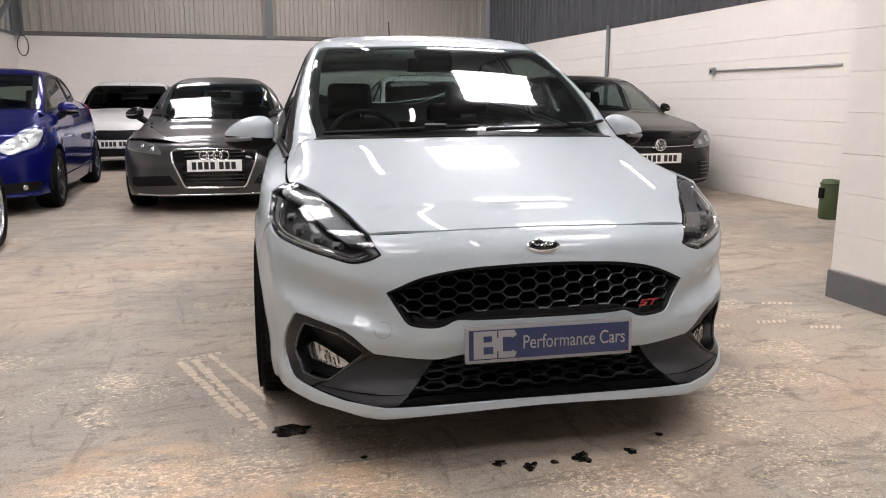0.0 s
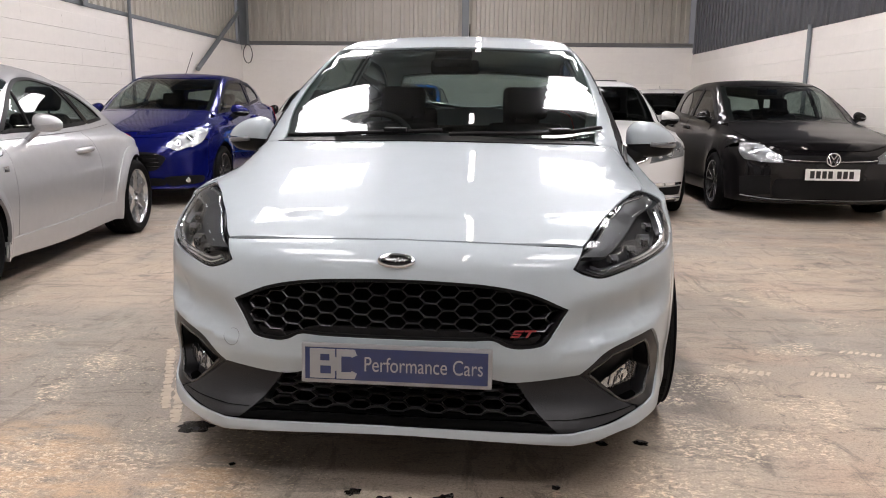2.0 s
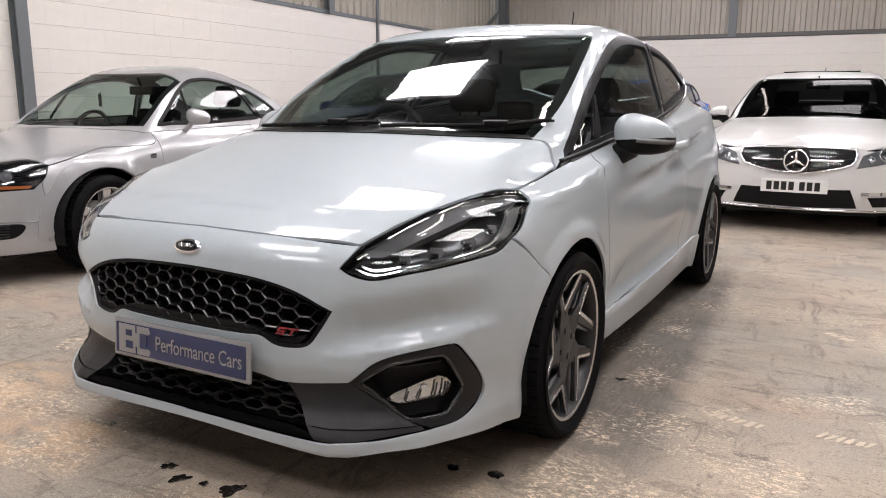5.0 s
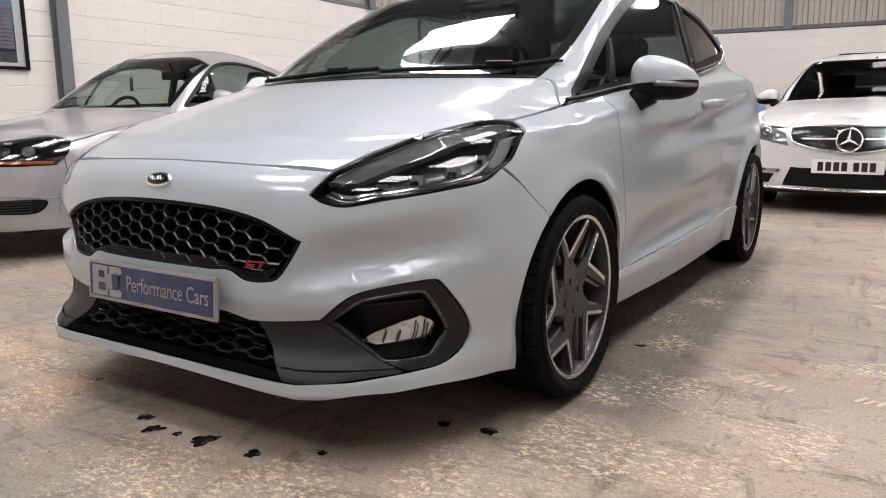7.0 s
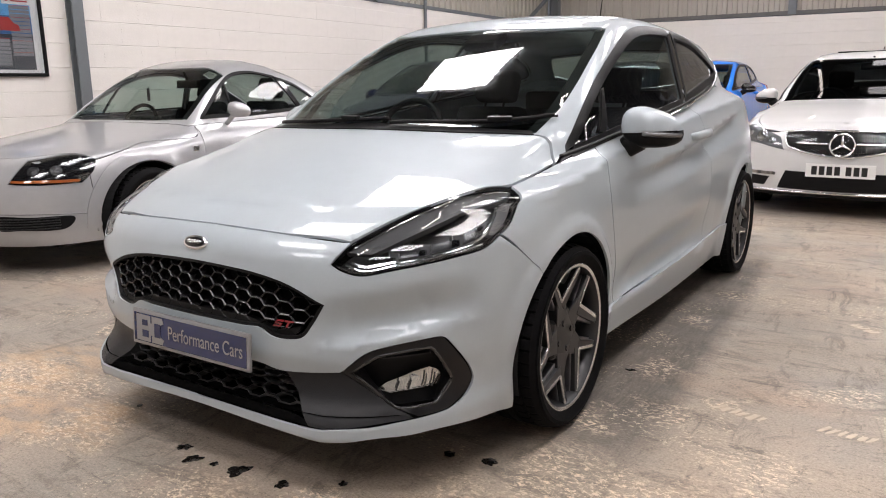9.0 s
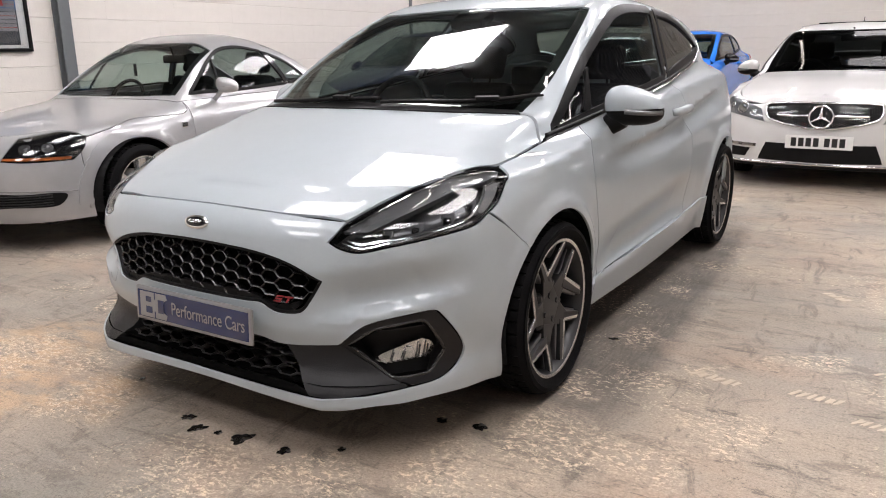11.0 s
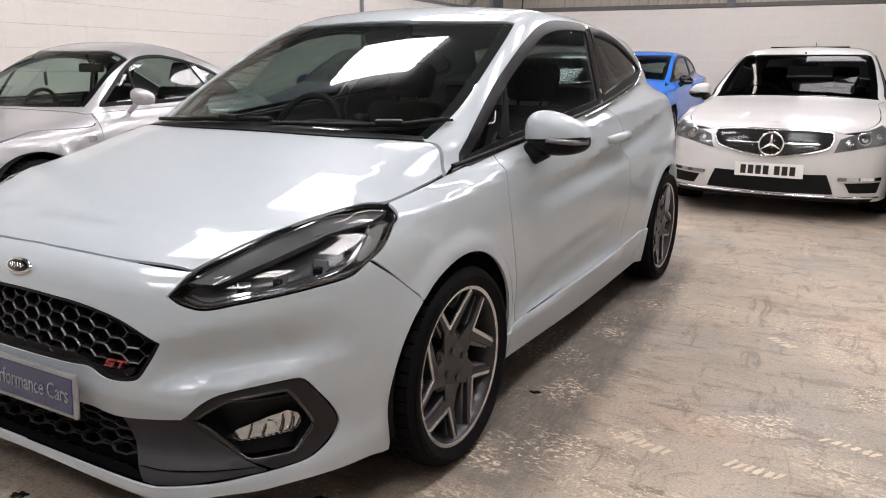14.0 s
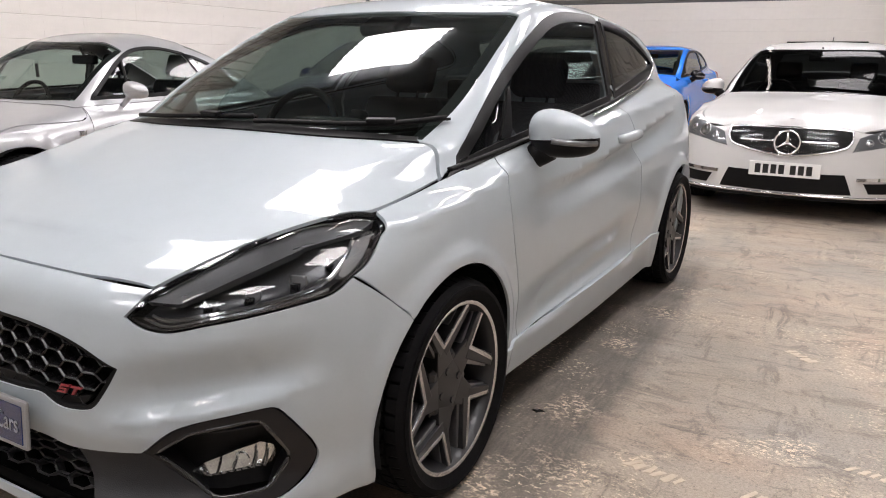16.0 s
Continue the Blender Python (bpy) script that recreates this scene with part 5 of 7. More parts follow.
        part("pod_back", side(sheet(S, "F", pod_o, step=0.04, lift=-0.062, depth=0, gap=0, raw=True)), BLACK, pod)
        lamp = [(0.600, .321, 1), (0.630, .335), (0.755, .365, 1), (0.786, .350), (0.782, .328), (0.765, .318), (0.640, .310, 1)]
        part("fog_lens", side(sheet(S, "F", lamp, step=0.02, lift=-0.030, depth=0.02)), LENS, pod, "clear oval fog lamp lens").visible_shadow = False
        part("fog_reflector", side(sheet(S, "F", lamp, step=0.02, lift=-0.044, depth=0.01)), REFLECTOR, pod)
        for u in (0.655, 0.69, 0.735, 0.76):
            part("reflector_rib", flip(bead(S, "F", [(u, .315), (u + 0.006, .328), (u + 0.010, .350 if u > 0.7 else .338)], 0.0028, -0.034)), LAMP_DARK, pod)
        part("pod_bar", side(sheet(S, "F", [(0.605, .400), (0.76, .412), (0.765, .405), (0.605, .393)], step=0.02, lift=-0.045, depth=0.02)), GREYPLASTIC, pod)
        part("fog_bulb", flip(lathe([(0.0005, 0.0), (0.016, 0.0), (0.018, -0.012)], 16, axis="Z")), CHROME, pod).matrix_basis = Matrix.Translation(Vector(on_skin(S, "F", [(0.71 * sgn, .333)], -0.038)[0])) @ pose(0, 0, 0, 90, 0, 40 * sgn)
        # headlight
        rim = flow([(0.494, .683, 1), (0.545, .735), (0.668, .786), (0.854, .838), (1.018, .855), (1.100, .848), (1.098, .828), (1.025, .762), (0.970, .732), (0.918, .707), (0.814, .692), (0.663, .671), (0.576, .657), (0.526, .667)], 0.015, SCALE["F"])
        inner = shrink(rim * SCALE["F"], 0.0035) / SCALE["F"]
        deep = shrink(rim * SCALE["F"], 0.016) / SCALE["F"]
        hl = part("headlight", side(sheet(S, "F", rim, step=0.02, lift=-0.001, depth=0.008, gap=0.0012, raw=True)), LENS, car, "clear swept-back headlight with dark housing")
        hl.visible_shadow = False
        part("lamp_rim", side(sheet(S, "F", rim, [inner], step=0.02, lift=-0.004, depth=0.014, gap=0.0006, raw=True)), GLOSSBLACK, hl)
        part("lamp_housing", side(sheet(S, "F", rim, step=0.03, lift=-0.055, depth=0, gap=0, raw=True)), LAMP_DARK, hl)
        brow = [(0.528, .716, 1), (0.668, .781), (0.854, .833), (1.018, .850), (1.092, .842, 1), (1.0, .822), (0.86, .797), (0.70, .752), (0.60, .712, 1)]
        part("lamp_brow", side(sheet(S, "F", brow, step=0.02, lift=-0.0125, depth=0.02)), LAMP_BROW, hl, "dark grey lamp brow")
        part("brow_line", flip(bead(S, "F", [(0.552, .728), (0.668, .778), (0.854, .829), (1.018, .846), (1.075, .842)], 0.0030, -0.0105, step=0.015)), REFLECTOR, hl, "thin bright line along the lamp edge")
        tail = [(1.075, .822, 1), (1.02, .772), (0.965, .738), (0.945, .745), (0.985, .790), (1.03, .815, 1)]
        part("side_reflector", side(sheet(S, "F", tail, step=0.02, lift=-0.018, depth=0.02)), LAMP_GREY, hl)
        part("light_guide", flip(bead(S, "F", [(0.545, .690), (0.58, .678), (0.663, .690), (0.80, .708), (0.90, .728), (0.955, .765), (1.0, .806)], 0.0055, -0.016, step=0.015)), REFLECTOR, hl, "slim clear light guide")
        part("light_guide", flip(bead(S, "F", [(0.53, .682), (0.58, .666), (0.663, .680), (0.81, .699), (0.915, .716)], 0.004, -0.012, step=0.015)), REFLECTOR, hl)
        part("light_guide", flip(bead(S, "F", [(0.56, .715), (0.68, .757), (0.84, .800), (0.98, .824)], 0.003, -0.016, step=0.015)), REFLECTOR, hl)
        for u, z, w in ((0.655, .718, 0.020), (0.745, .738, 0.024), (0.850, .757, 0.026), (0.945, .785, 0.018)):
            p = Vector(on_skin(S, "F", [(u, z)], -0.050)[0])
            n = Vector(S.normal(np.array([p]))[0])
            d = Vector((0.25, -1, 0.05)).normalized()
            m = Matrix.Translation(p) @ d.to_track_quat("Z", "Y").to_matrix().to_4x4()
            cell = slab([(-w, -w * 0.2, 0.004), (-w * 0.55, w * 0.75, 0.0), (w * 0.8, w * 0.75, 0.0), (w, w * 0.1, 0.006), (w * 0.5, -w * 0.55, 0.012)], (0, 0, -0.010), None, 0.002)
            cell.transform(m)
            pr = part("projector", flip(cell), LAMP_CELL, hl, "dark grey angular reflector cell")
            edge_line = tube([m @ Vector((-w * 0.55, w * 0.75, 0.004)), m @ Vector((-w * 0.2, w * 0.1, 0.012)), m @ Vector((-w * 0.45, -w * 0.35, 0.014))], 0.0026, 6)
            part("cell_edge", flip(edge_line), REFLECTOR, pr, "bright edge of the cell")
            eye = box(-w * 0.35, w * 0.5, -w * 0.75, w * 0.2, 0.004, 0.018, 0.003)
            eye.transform(m)
            part("projector_lens", flip(eye), GLOSSBLACK, pr, smooth=True)
        # flank details
        door_mirror(car, 0.775, 1.465, 0.985, PALE, sgn, "pale grey mirror cap over a black foot", 1.06)
        handle(car, S, 2.43, 0.897, PALE, sgn)
        part("belt_trim", flip(bead(S, "P", side_pts(S, [(1.0, .905), (1.234, .932), (1.8, .987), (2.363, 1.037), (2.9, 1.09), (3.2, 1.125)]), 0.009, 0.002)), BLACK, car, "black rubber window seal", smooth=True)
        sail = [(1.030, .456, 1), (1.062, .448), (1.25, .476), (1.52, .503, 1), (1.52, .470, 1), (1.234, .450), (1.10, .440), (0.955, .412, 1)]
        part("sail_panel", side(sheet(S, "P", sail, step=0.03, lift=0.004, depth=0.008)), BLACK, car, "black trim below the front quarter light")
        tri = [(1.30, .505, 1), (1.445, .680, 1), (1.475, .690, 1), (1.355, .492, 1)]
        part("quarter_bar", side(sheet(S, "P", tri, step=0.03, lift=0.002, depth=0.01)), BLACK, car)
        pillar = [(2.590, .955, 1), (2.685, .955, 1), (2.475, .598, 1), (2.380, .585, 1)]
        part("pillar_trim", side(sheet(S, "P", pillar, step=0.04, lift=0.002, depth=0.01)), GLOSSBLACK, car)
        part("window_strip", flip(bead(S, "P", [(2.12, .522), (2.385, .552), (2.62, .590), (3.09, .668), (3.36, .752), (3.47, .805), (3.475, .845), (3.43, .880)], 0.006, 0.011, step=0.03)), CHROME, car, "thin bright strip under the side windows", smooth=True)
        part("tail_lamp", side(sheet(S, "R", [(0.60, .78), (0.78, .80), (0.79, 1.05), (0.70, 1.08), (0.60, .95)], step=0.04, lift=0.006, depth=0.02)), REDLENS, car, "red wrap-around tail lamp")
    # badge, plate, tow cover
    b0 = on_skin(S, "F", [(0.0, .700)], 0.004)[0]
    ov = bmesh.new()
    bmesh.ops.create_uvsphere(ov, u_segments=32, v_segments=12, radius=1.0)
    ov.transform(Matrix.Diagonal((0.054, 0.007, 0.0225, 1)))
    badge = part("badge", ov, CHROME, car, "oval chrome badge with dark centre", smooth=True)
    badge.matrix_basis = pose(float(b0[0]), float(b0[1]), float(b0[2]), -28)
    ov = bmesh.new()
    bmesh.ops.create_uvsphere(ov, u_segments=32, v_segments=12, radius=1.0)
    ov.transform(Matrix.Diagonal((0.0505, 0.0082, 0.0198, 1)))
    part("badge_centre", ov, GLOSSBLACK, badge, smooth=True)
    part("badge_script", tube([(-0.03 + 0.06 * k / 18, -0.0105 + 0.0035 * (k / 9 - 1) ** 2, 0.0075 * math.sin(k * 1.9) * (1 - 0.4 * abs(k / 9 - 1))) for k in range(19)], 0.0015, 6), CHROME, badge, smooth=True)
    st = bmesh.new()
    for pts in ([(-.030, .012), (0.0, .012), (-.002, .006), (-.026, .006), (-.028, .002), (-.006, .002), (-.010, -.012), (-.040, -.012), (-.038, -.006), (-.016, -.006), (-.014, -.003), (-.036, -.003)],
                [(.004, .012), (.040, .012), (.038, .006), (.025, .006), (.018, -.012), (.010, -.012), (.016, .006), (.003, .006)]):
        slab([(x + 0.25 * z, 0, z) for x, z in pts], (0, 0.006, 0), st)
    q = on_skin(S, "F", [(0.350, .506)], -0.004)[0]
    part("model_badge", st, RED_PAINT, car, "small red slanted badge in the grille").matrix_basis = pose(float(q[0]), float(q[1]), float(q[2]), -6, 0, 8) @ Matrix.Diagonal((0.86, 0.86, 0.86, 1))
    plate = part("dealer_plate", box(-0.268, 0.268, 0.0, 0.012, -0.0575, 0.0575, 0.006), PLATE_SILVER, car, "navy dealer show plate with silver lettering")
    plate.matrix_basis = pose(0.008, -0.036, 0.418, -4)
    part("plate_panel", box(-0.256, 0.256, -0.002, 0.001, -0.0455, 0.0455, 0.001), PLATE_BLUE, plate)
    logo = slab([(-0.242, -0.0035, -0.042), (-0.242, -0.0035, 0.042), (-0.115, -0.0035, 0.042), (-0.108, -0.0035, 0.026), (-0.125, -0.0035, 0.018), (-0.125, -0.0035, -0.018), (-0.108, -0.0035, -0.026), (-0.115, -0.0035, -0.042)], (0, 0.001, 0))
    part("logo_shape", logo, PLATE_SILVER, plate)
    cut = bmesh.new()
    for x0, z0, x1, z1 in ((-0.212, 0.009, -0.186, 0.027), (-0.212, -0.028, -0.182, -0.006), (-0.152, -0.022, -0.124, 0.022), (-0.170, -0.042, -0.166, -0.020), (-0.170, 0.020, -0.166, 0.042)):
        box(x0, x1, -0.0046, -0.0036, z0, z1, bm=cut)
    part("logo_cut", cut, PLATE_BLUE, plate)
    me = text_mesh("Performance Cars", 0.060, 0.0006)
    me.materials.append(PLATE_SILVER)
    word = new("plate_lettering", me)
    word.parent = plate
    width = max(v.co.x for v in me.vertices)
    word.matrix_basis = pose(-0.090, -0.003, 0.0, 90) @ Matrix.Diagonal((0.332 / width, 1.0, 1, 1))
    tagged(word, "silver sans-serif lettering")
    ring = [(-0.480 + 0.0235 * math.cos(a), .455 + 0.0235 * math.sin(a)) for a in [2 * math.pi * k / 24 for k in range(24)]]
    part("tow_cover", bead(S, "F", ring, 0.0012, 0.0, True, 0.01, 5), LAMP_GREY, car, "round tow-eye cover seam", smooth=True)
    # cowl and wipers
    half = [(0.906, HALFPI), (0.912, 1.1), (0.932, .85), (0.972, .70), (1.010, .586, 1), (1.050, .618, 1), (1.018, .72), (0.988, .88), (0.972, 1.1), (0.966, HALFPI)]
    part("cowl", sheet(S, "P", both(half, "P"), step=0.03, lift=0.003, depth=0.01), BLACK, car, "black plastic scuttle panel")
    for pts in ([(0.06, .945), (0.30, .985), (0.485, 1.045), (0.655, 1.150)], [(-0.60, 1.035), (-0.40, .985), (-0.15, .965), (0.03, .975)]):
        q = top_pts(S, pts)
        w = part("wiper", bead(S, "P", q, 0.0085, 0.018), BLACK, car, "black wiper arm and blade", smooth=True)
        part("wiper_blade", bead(S, "P", [(y + 0.012, p) for y, p in q[1:]], 0.005, 0.008), BLACK, w)
        k = on_skin(S, "P", q[2:3], 0.026)[0]
        part("wiper_joint", box(-0.045, 0.045, -0.014, 0.014, -0.006, 0.010, 0.005), BLACK, w).matrix_basis = pose(*map(float, k), 10, 0, 30 if pts[0][0] > 0 else -8)
    s0 = on_skin(S, "P", [(1.80, HALFPI)], -0.02)[0]
    part("sensor_housing", box(-0.09, 0.09, -0.09, 0.05, -0.05, 0.0, 0.02), BLACK, car).matrix_basis = pose(0, float(s0[1]) - 0.02, float(s0[2]) - 0.02, 24)
    part("aerial", tube([(-0.02, 3.2, 1.42), (-0.02, 3.26, 1.655)], [0.006, 0.003], 6), BLACK, car, "short black roof aerial")
    return car


build_hero()


# ---- the other parked cars ----
def measures(S, nose, bonnet, cowl, pillar, belt, doors, windows, rear, tail_z, seam, **more):
    """Outlines of an ordinary car from a few lengths. nose: bonnet front edge as (x, z); bonnet: its side as (x, y);
    cowl: (y in the middle, x and y at the side); pillar: screen top (y in the middle, x and y at the corner); rear: (y0, y1, x0, x1)."""
    yc, xs, ys = cowl
    yt, xt, yts = pillar
    bon = top_pts(S, bonnet)
    bon[0] = (*bon[0][:2], 1)
    nose_f = front_pts(S, nose) + [(*recast(S, "P", "F", bon[:1])[0][:2], 1)]

    def mid(y, p=math.pi / 2):
        return (y, p)
    cow = [mid(yc)] + top_pts(S, [(xs * 0.5, yc + (ys - yc) * 0.3), (xs, ys, 1)])
    belt0 = side_pts(S, belt[:1])[0]
    screen = [mid(yc + 0.05)] + top_pts(S, [(xs * 0.5, yc + (ys - yc) * 0.3 + 0.05), (xs - 0.03, ys + 0.06, 1), ((xs + xt) / 2 - 0.005, (ys + yts) / 2 + 0.03), (xt, yts, 1), (xt * 0.5, yt + (yts - yt) * 0.3)]) + [mid(yt)]
    up = [mid(yc + 0.012)] + [q[:2] for q in top_pts(S, [(xs * 0.5, yc + (ys - yc) * 0.3 + 0.012), (xs, ys + 0.012)])] + [(belt0[0], belt0[1])]
    y0, y1, x0, x1 = rear
    rg = [mid(y0)] + top_pts(S, [(x0 * 0.5, y0), (x0, y0 - 0.02, 1), (x1, y1 - 0.06, 1), (x1 * 0.5, y1 - 0.02)]) + [mid(y1)]
    c = dict(bonnet_front_f=nose_f, bonnet_side_p=bon, cowl_p=cow, belt=belt, door_lines=doors, doors=[d[0][0] for d in doors], side_glass_p=[side_pts(S, w) for w in windows],
             screen_p=screen, upper_front_p=up, rear_glass_p=rg, tail_z=tail_z, seam=seam, bumper_holes=[], hole_mid=[], step=0.06)
    c.update(more)
    return c


def overlay(car, S, name, outline, material, label="", lift=0.004, depth=0.012, chart="F", mid=False, step=0.03, parent=None):
    """A lamp, grille or vent laid on the skin; off-centre ones come in pairs. Returns the pieces."""
    out = []
    if mid:
        out.append(part(name, sheet(S, chart, both(outline, chart), step=step, lift=lift, depth=depth), material, parent or car, label))
    else:
        sh = sheet(S, chart, outline, step=step, lift=lift, depth=depth)
        for sgn in (1, -1):
            out.append(part(name, sh if sgn > 0 else mirrored(sh), material, parent or car, label))
    return out


def headlamps(car, S, outline, label, cells, inner=LAMP_DARK, lens=LENS, cell_mat=None):
    """Clear lamp units proud of the skin with a housing and round reflectors behind the lens."""
    f = front_pts(S, outline)
    for sgn in (1, -1):
        sh = sheet(S, "F", f, step=0.03, lift=0.010, depth=0.016)
        ob = part("headlight", sh if sgn > 0 else mirrored(sh), lens, car, label)
        ob.visible_shadow = False
        sh = sheet(S, "F", f, step=0.03, lift=0.003, depth=0.01, gap=0.003)
        part("lamp_housing", sh if sgn > 0 else mirrored(sh), inner, ob)
        for x, z, r in cells:
            p = on_skin(S, "F", front_pts(S, [(x, z)]), 0.004)[0]
            n = Vector(S.normal(np.array([p]))[0])
            m = Matrix.Translation(p) @ n.to_track_quat("Z", "Y").to_matrix().to_4x4()
            e = lathe([(r, 0.0), (r * 0.95, 0.003), (r * 0.8, 0.0015), (r * 0.55, 0.001), (r * 0.4, 0.004), (0.0005, 0.005)], 20, axis="Z")
            e.transform(m)
            if sgn < 0:
                e.transform(Matrix.Diagonal((-1, 1, 1, 1)))
                bmesh.ops.reverse_faces(e, faces=e.faces[:])
            part("reflector", e, cell_mat or REFLECTOR, ob, smooth=True)


def slats(car, S, name, x0, x1, z0, z1, n, material, r=0.006, lift=0.008):
    for k in range(n):
        z = z0 + (z1 - z0) * (k + 0.5) / n
        pts = front_pts(S, [(x0 + (x1 - x0) * i / 8, z) for i in range(9)])
        part(name, bead(S, "F", pts, r, lift, step=0.05), material, car, smooth=True)


def emblem_ring(parent, m, r, t, material, star=0):
    own = tube([(r * math.cos(a), 0, r * math.sin(a)) for a in [2 * math.pi * k / 32 for k in range(32)]], t, 8, closed=True)
    for k in range(star):
        a = math.pi / 2 + 2 * math.pi * k / star
        tube([(0, 0, 0), (r * math.cos(a), 0, r * math.sin(a))], [t * 1.8, t * 0.4], 8, own)
    ob = part("emblem", own, material, parent, smooth=True)
    ob.matrix_basis = m
    return ob


def finish_side(car, S, paint_mat, y, z, mirror, mirror_mat=None, size=1.0, lower=None):
    for sgn in (1, -1):
        if lower is None or sgn > 0:
            door_mirror(car, mirror[0], mirror[1], mirror[2], mirror_mat or paint_mat, sgn, size=size, indicator=lower is None, lower=lower)
        for yy in (y if isinstance(y, tuple) else (y,)):
            handle(car, S, yy, z, paint_mat, sgn)


FAT6 = {"kind": "fat", "spokes": 6, "mat": ALLOY, "label": "silver six-spoke alloy wheel", "bolts": 5, "cap": ALLOY}
TWIN = {"kind": "twin", "spokes": 5, "mat": GUNMETAL, "edge": True, "label": "dark twin-spoke alloy wheel", "spread": 0.24}
TWINS = {"kind": "twin", "spokes": 5, "mat": ALLOY, "label": "silver twin-spoke alloy wheel", "spread": 0.2, "cap": ALLOY}
THIN = {"kind": "thin", "spokes": 10, "mat": GUNMETAL, "edge": False, "label": "dark multi-spoke alloy wheel"}


def silver_coupe():
    silver = paint("silver_metallic_paint", (0.45, 0.456, 0.467), 0.45, 0.32)
    S = Shell(
        top=[(0, .54), (.05, .63), (.13, .695), (.35, .762), (.6, .81), (.9, .855), (1.20, .90), (1.28, .918), (1.5, 1.05), (1.75, 1.205), (1.95, 1.315), (2.15, 1.37), (2.4, 1.388), (2.7, 1.36), (3.0, 1.285), (3.3, 1.16), (3.55, 1.03), (3.75, .95), (3.9, .88), (3.98, .80), (4.04, .65)],
        front=[(.12, .12), (.18, .05), (.25, .01), (.4, 0), (.5, .005), (.6, .03), (.70, .10)],
        rear=[(.15, 3.9), (.3, 4.0), (.5, 4.04), (.7, 4.02), (.9, 3.93), (1.3, 3.5)],
        width=[(0, .84), (.5, .85), (.89, .862), (1.4, .842), (2.5, .842), (3.31, .862), (3.7, .84), (4.04, .78)],
        tuck=[(.1, .05), (.2, .03), (.35, .012), (.5, .0), (.62, .004), (.75, .03), (.86, .075), (1.0, .12)],
        belt=[(.6, .82), (1.2, .86), (2.5, .87), (3.4, .88), (4, .85)], lean=[(-.2, -.6), (-.05, -.09), (0, 0), (.1, .05), (.2, .11), (.35, .22), (.45, .33), (.55, .46)],
        cabin=[(.6, .10), (1.2, .03), (1.7, .0), (2.5, .01), (3.0, .05), (3.5, .12), (4, .2)], bow=(.30, 1.5), bow_rear=(.3, 1.2), crown=(.06, .12), wheels=(.835, 3.312), arch=.362, flare=.028, soft=.10)
    c = measures(S, nose=[(0, .722), (.3, .728), (.55, .75)], bonnet=[(.722, .50), (.762, .72), (.745, .90), (.782, 1.12), (.78, 1.37)], cowl=(1.23, .66, 1.37), pillar=(1.93, .50, 2.02),
                 belt=[(1.40, .875), (1.6, .885), (2.2, .895), (2.62, .90), (3.0, .915), (3.3, .93)],
                 doors=[[(1.43, .877, 1), (1.40, .7), (1.38, .45), (1.37, .29, 1)], [(2.60, .90, 1), (2.66, .7), (2.64, .45), (2.55, .30, 1)]],
                 windows=[[(1.52, .925, 1), (1.70, 1.05), (1.92, 1.18), (2.14, 1.255), (2.40, 1.272), (2.66, 1.235, 1), (2.76, .955, 1), (2.1, .935)], [(2.72, 1.218, 1), (2.90, 1.155), (3.06, 1.06), (3.14, .98, 1), (2.81, .957, 1)]],
                 rear=(2.80, 3.66, .43, .52), tail_z=.93, seam=[(.470, .69, 1), (.445, .62), (.45, .50), (.482, .372)], arch_meet=168,
                 paint=silver, cabin=(1.28, 3.2, .90, .72, 1.31), wheel_x=.752, wheel_r=.316, rim_r=.236, tyre_w=.215, wheel=FAT6, sill=.19, lip=.19, tail_turn=1.0, gap=.0032, rear_seats=False, fine=True, step=.045, screen_mat=CLEAR_GLASS, glass_mats=[CLEAR_GLASS, CLEAR_GLASS])
    car = thing("coupe_car", "silver two-door coupe with round arches and six-spoke alloys", "car", pose(-3.353, 0.839, 0, 0, 0, 7.5))
    car_shell_parts(car, S, c)
    headlamps(car, S, [(.425, .583, 1), (.43, .715, 1), (.58, .745), (.725, .715, 1), (.742, .64), (.724, .573, 1), (.57, .572)], "wide clear headlight in a dark housing", [(.53, .655, .036), (.63, .655, .036)], inner=GLOSSBLACK, cell_mat=LAMP_DARK)
    for sgn in (1, -1):
        bar = bead(S, "P", side_pts(S, [(1.84, .935), (1.88, 1.05), (1.93, 1.175)]), .011, .002)
        if sgn < 0:
            bar.transform(Matrix.Diagonal((-1, 1, 1, 1)))
        part("window_bar", bar, BLACK, car, "upright black quarter light bar")
    overlay(car, S, "cowl_corner", top_pts(S, [(.58, 1.16, 1), (.775, 1.16, 1), (.775, 1.44, 1), (.60, 1.44, 1)]), silver, lift=-.007, depth=0, chart="P")
    overlay(car, S, "indicator", front_pts(S, [(.44, .603), (.715, .600), (.715, .582), (.44, .588)]), AMBER, "amber indicator strip", lift=.0105, depth=.004)
    overlay(car, S, "grille", front_pts(S, [(0, .60), (.18, .60), (.215, .56), (.20, .49), (0, .485)]), BLACK, "black mesh nose grille", mid=True)
    overlay(car, S, "side_vent", front_pts(S, [(.36, .385), (.55, .382), (.70, .372), (.672, .295), (.50, .298), (.37, .300)]), BLACK, "black slatted bumper vent")
    overlay(car, S, "lower_grille", front_pts(S, [(0, .385), (.28, .385), (.29, .30), (0, .30)]), BLACK, mid=True)
    slats(car, S, "vent_slat", .38, .66, .30, .38, 5, GREYPLASTIC, .004, .016)
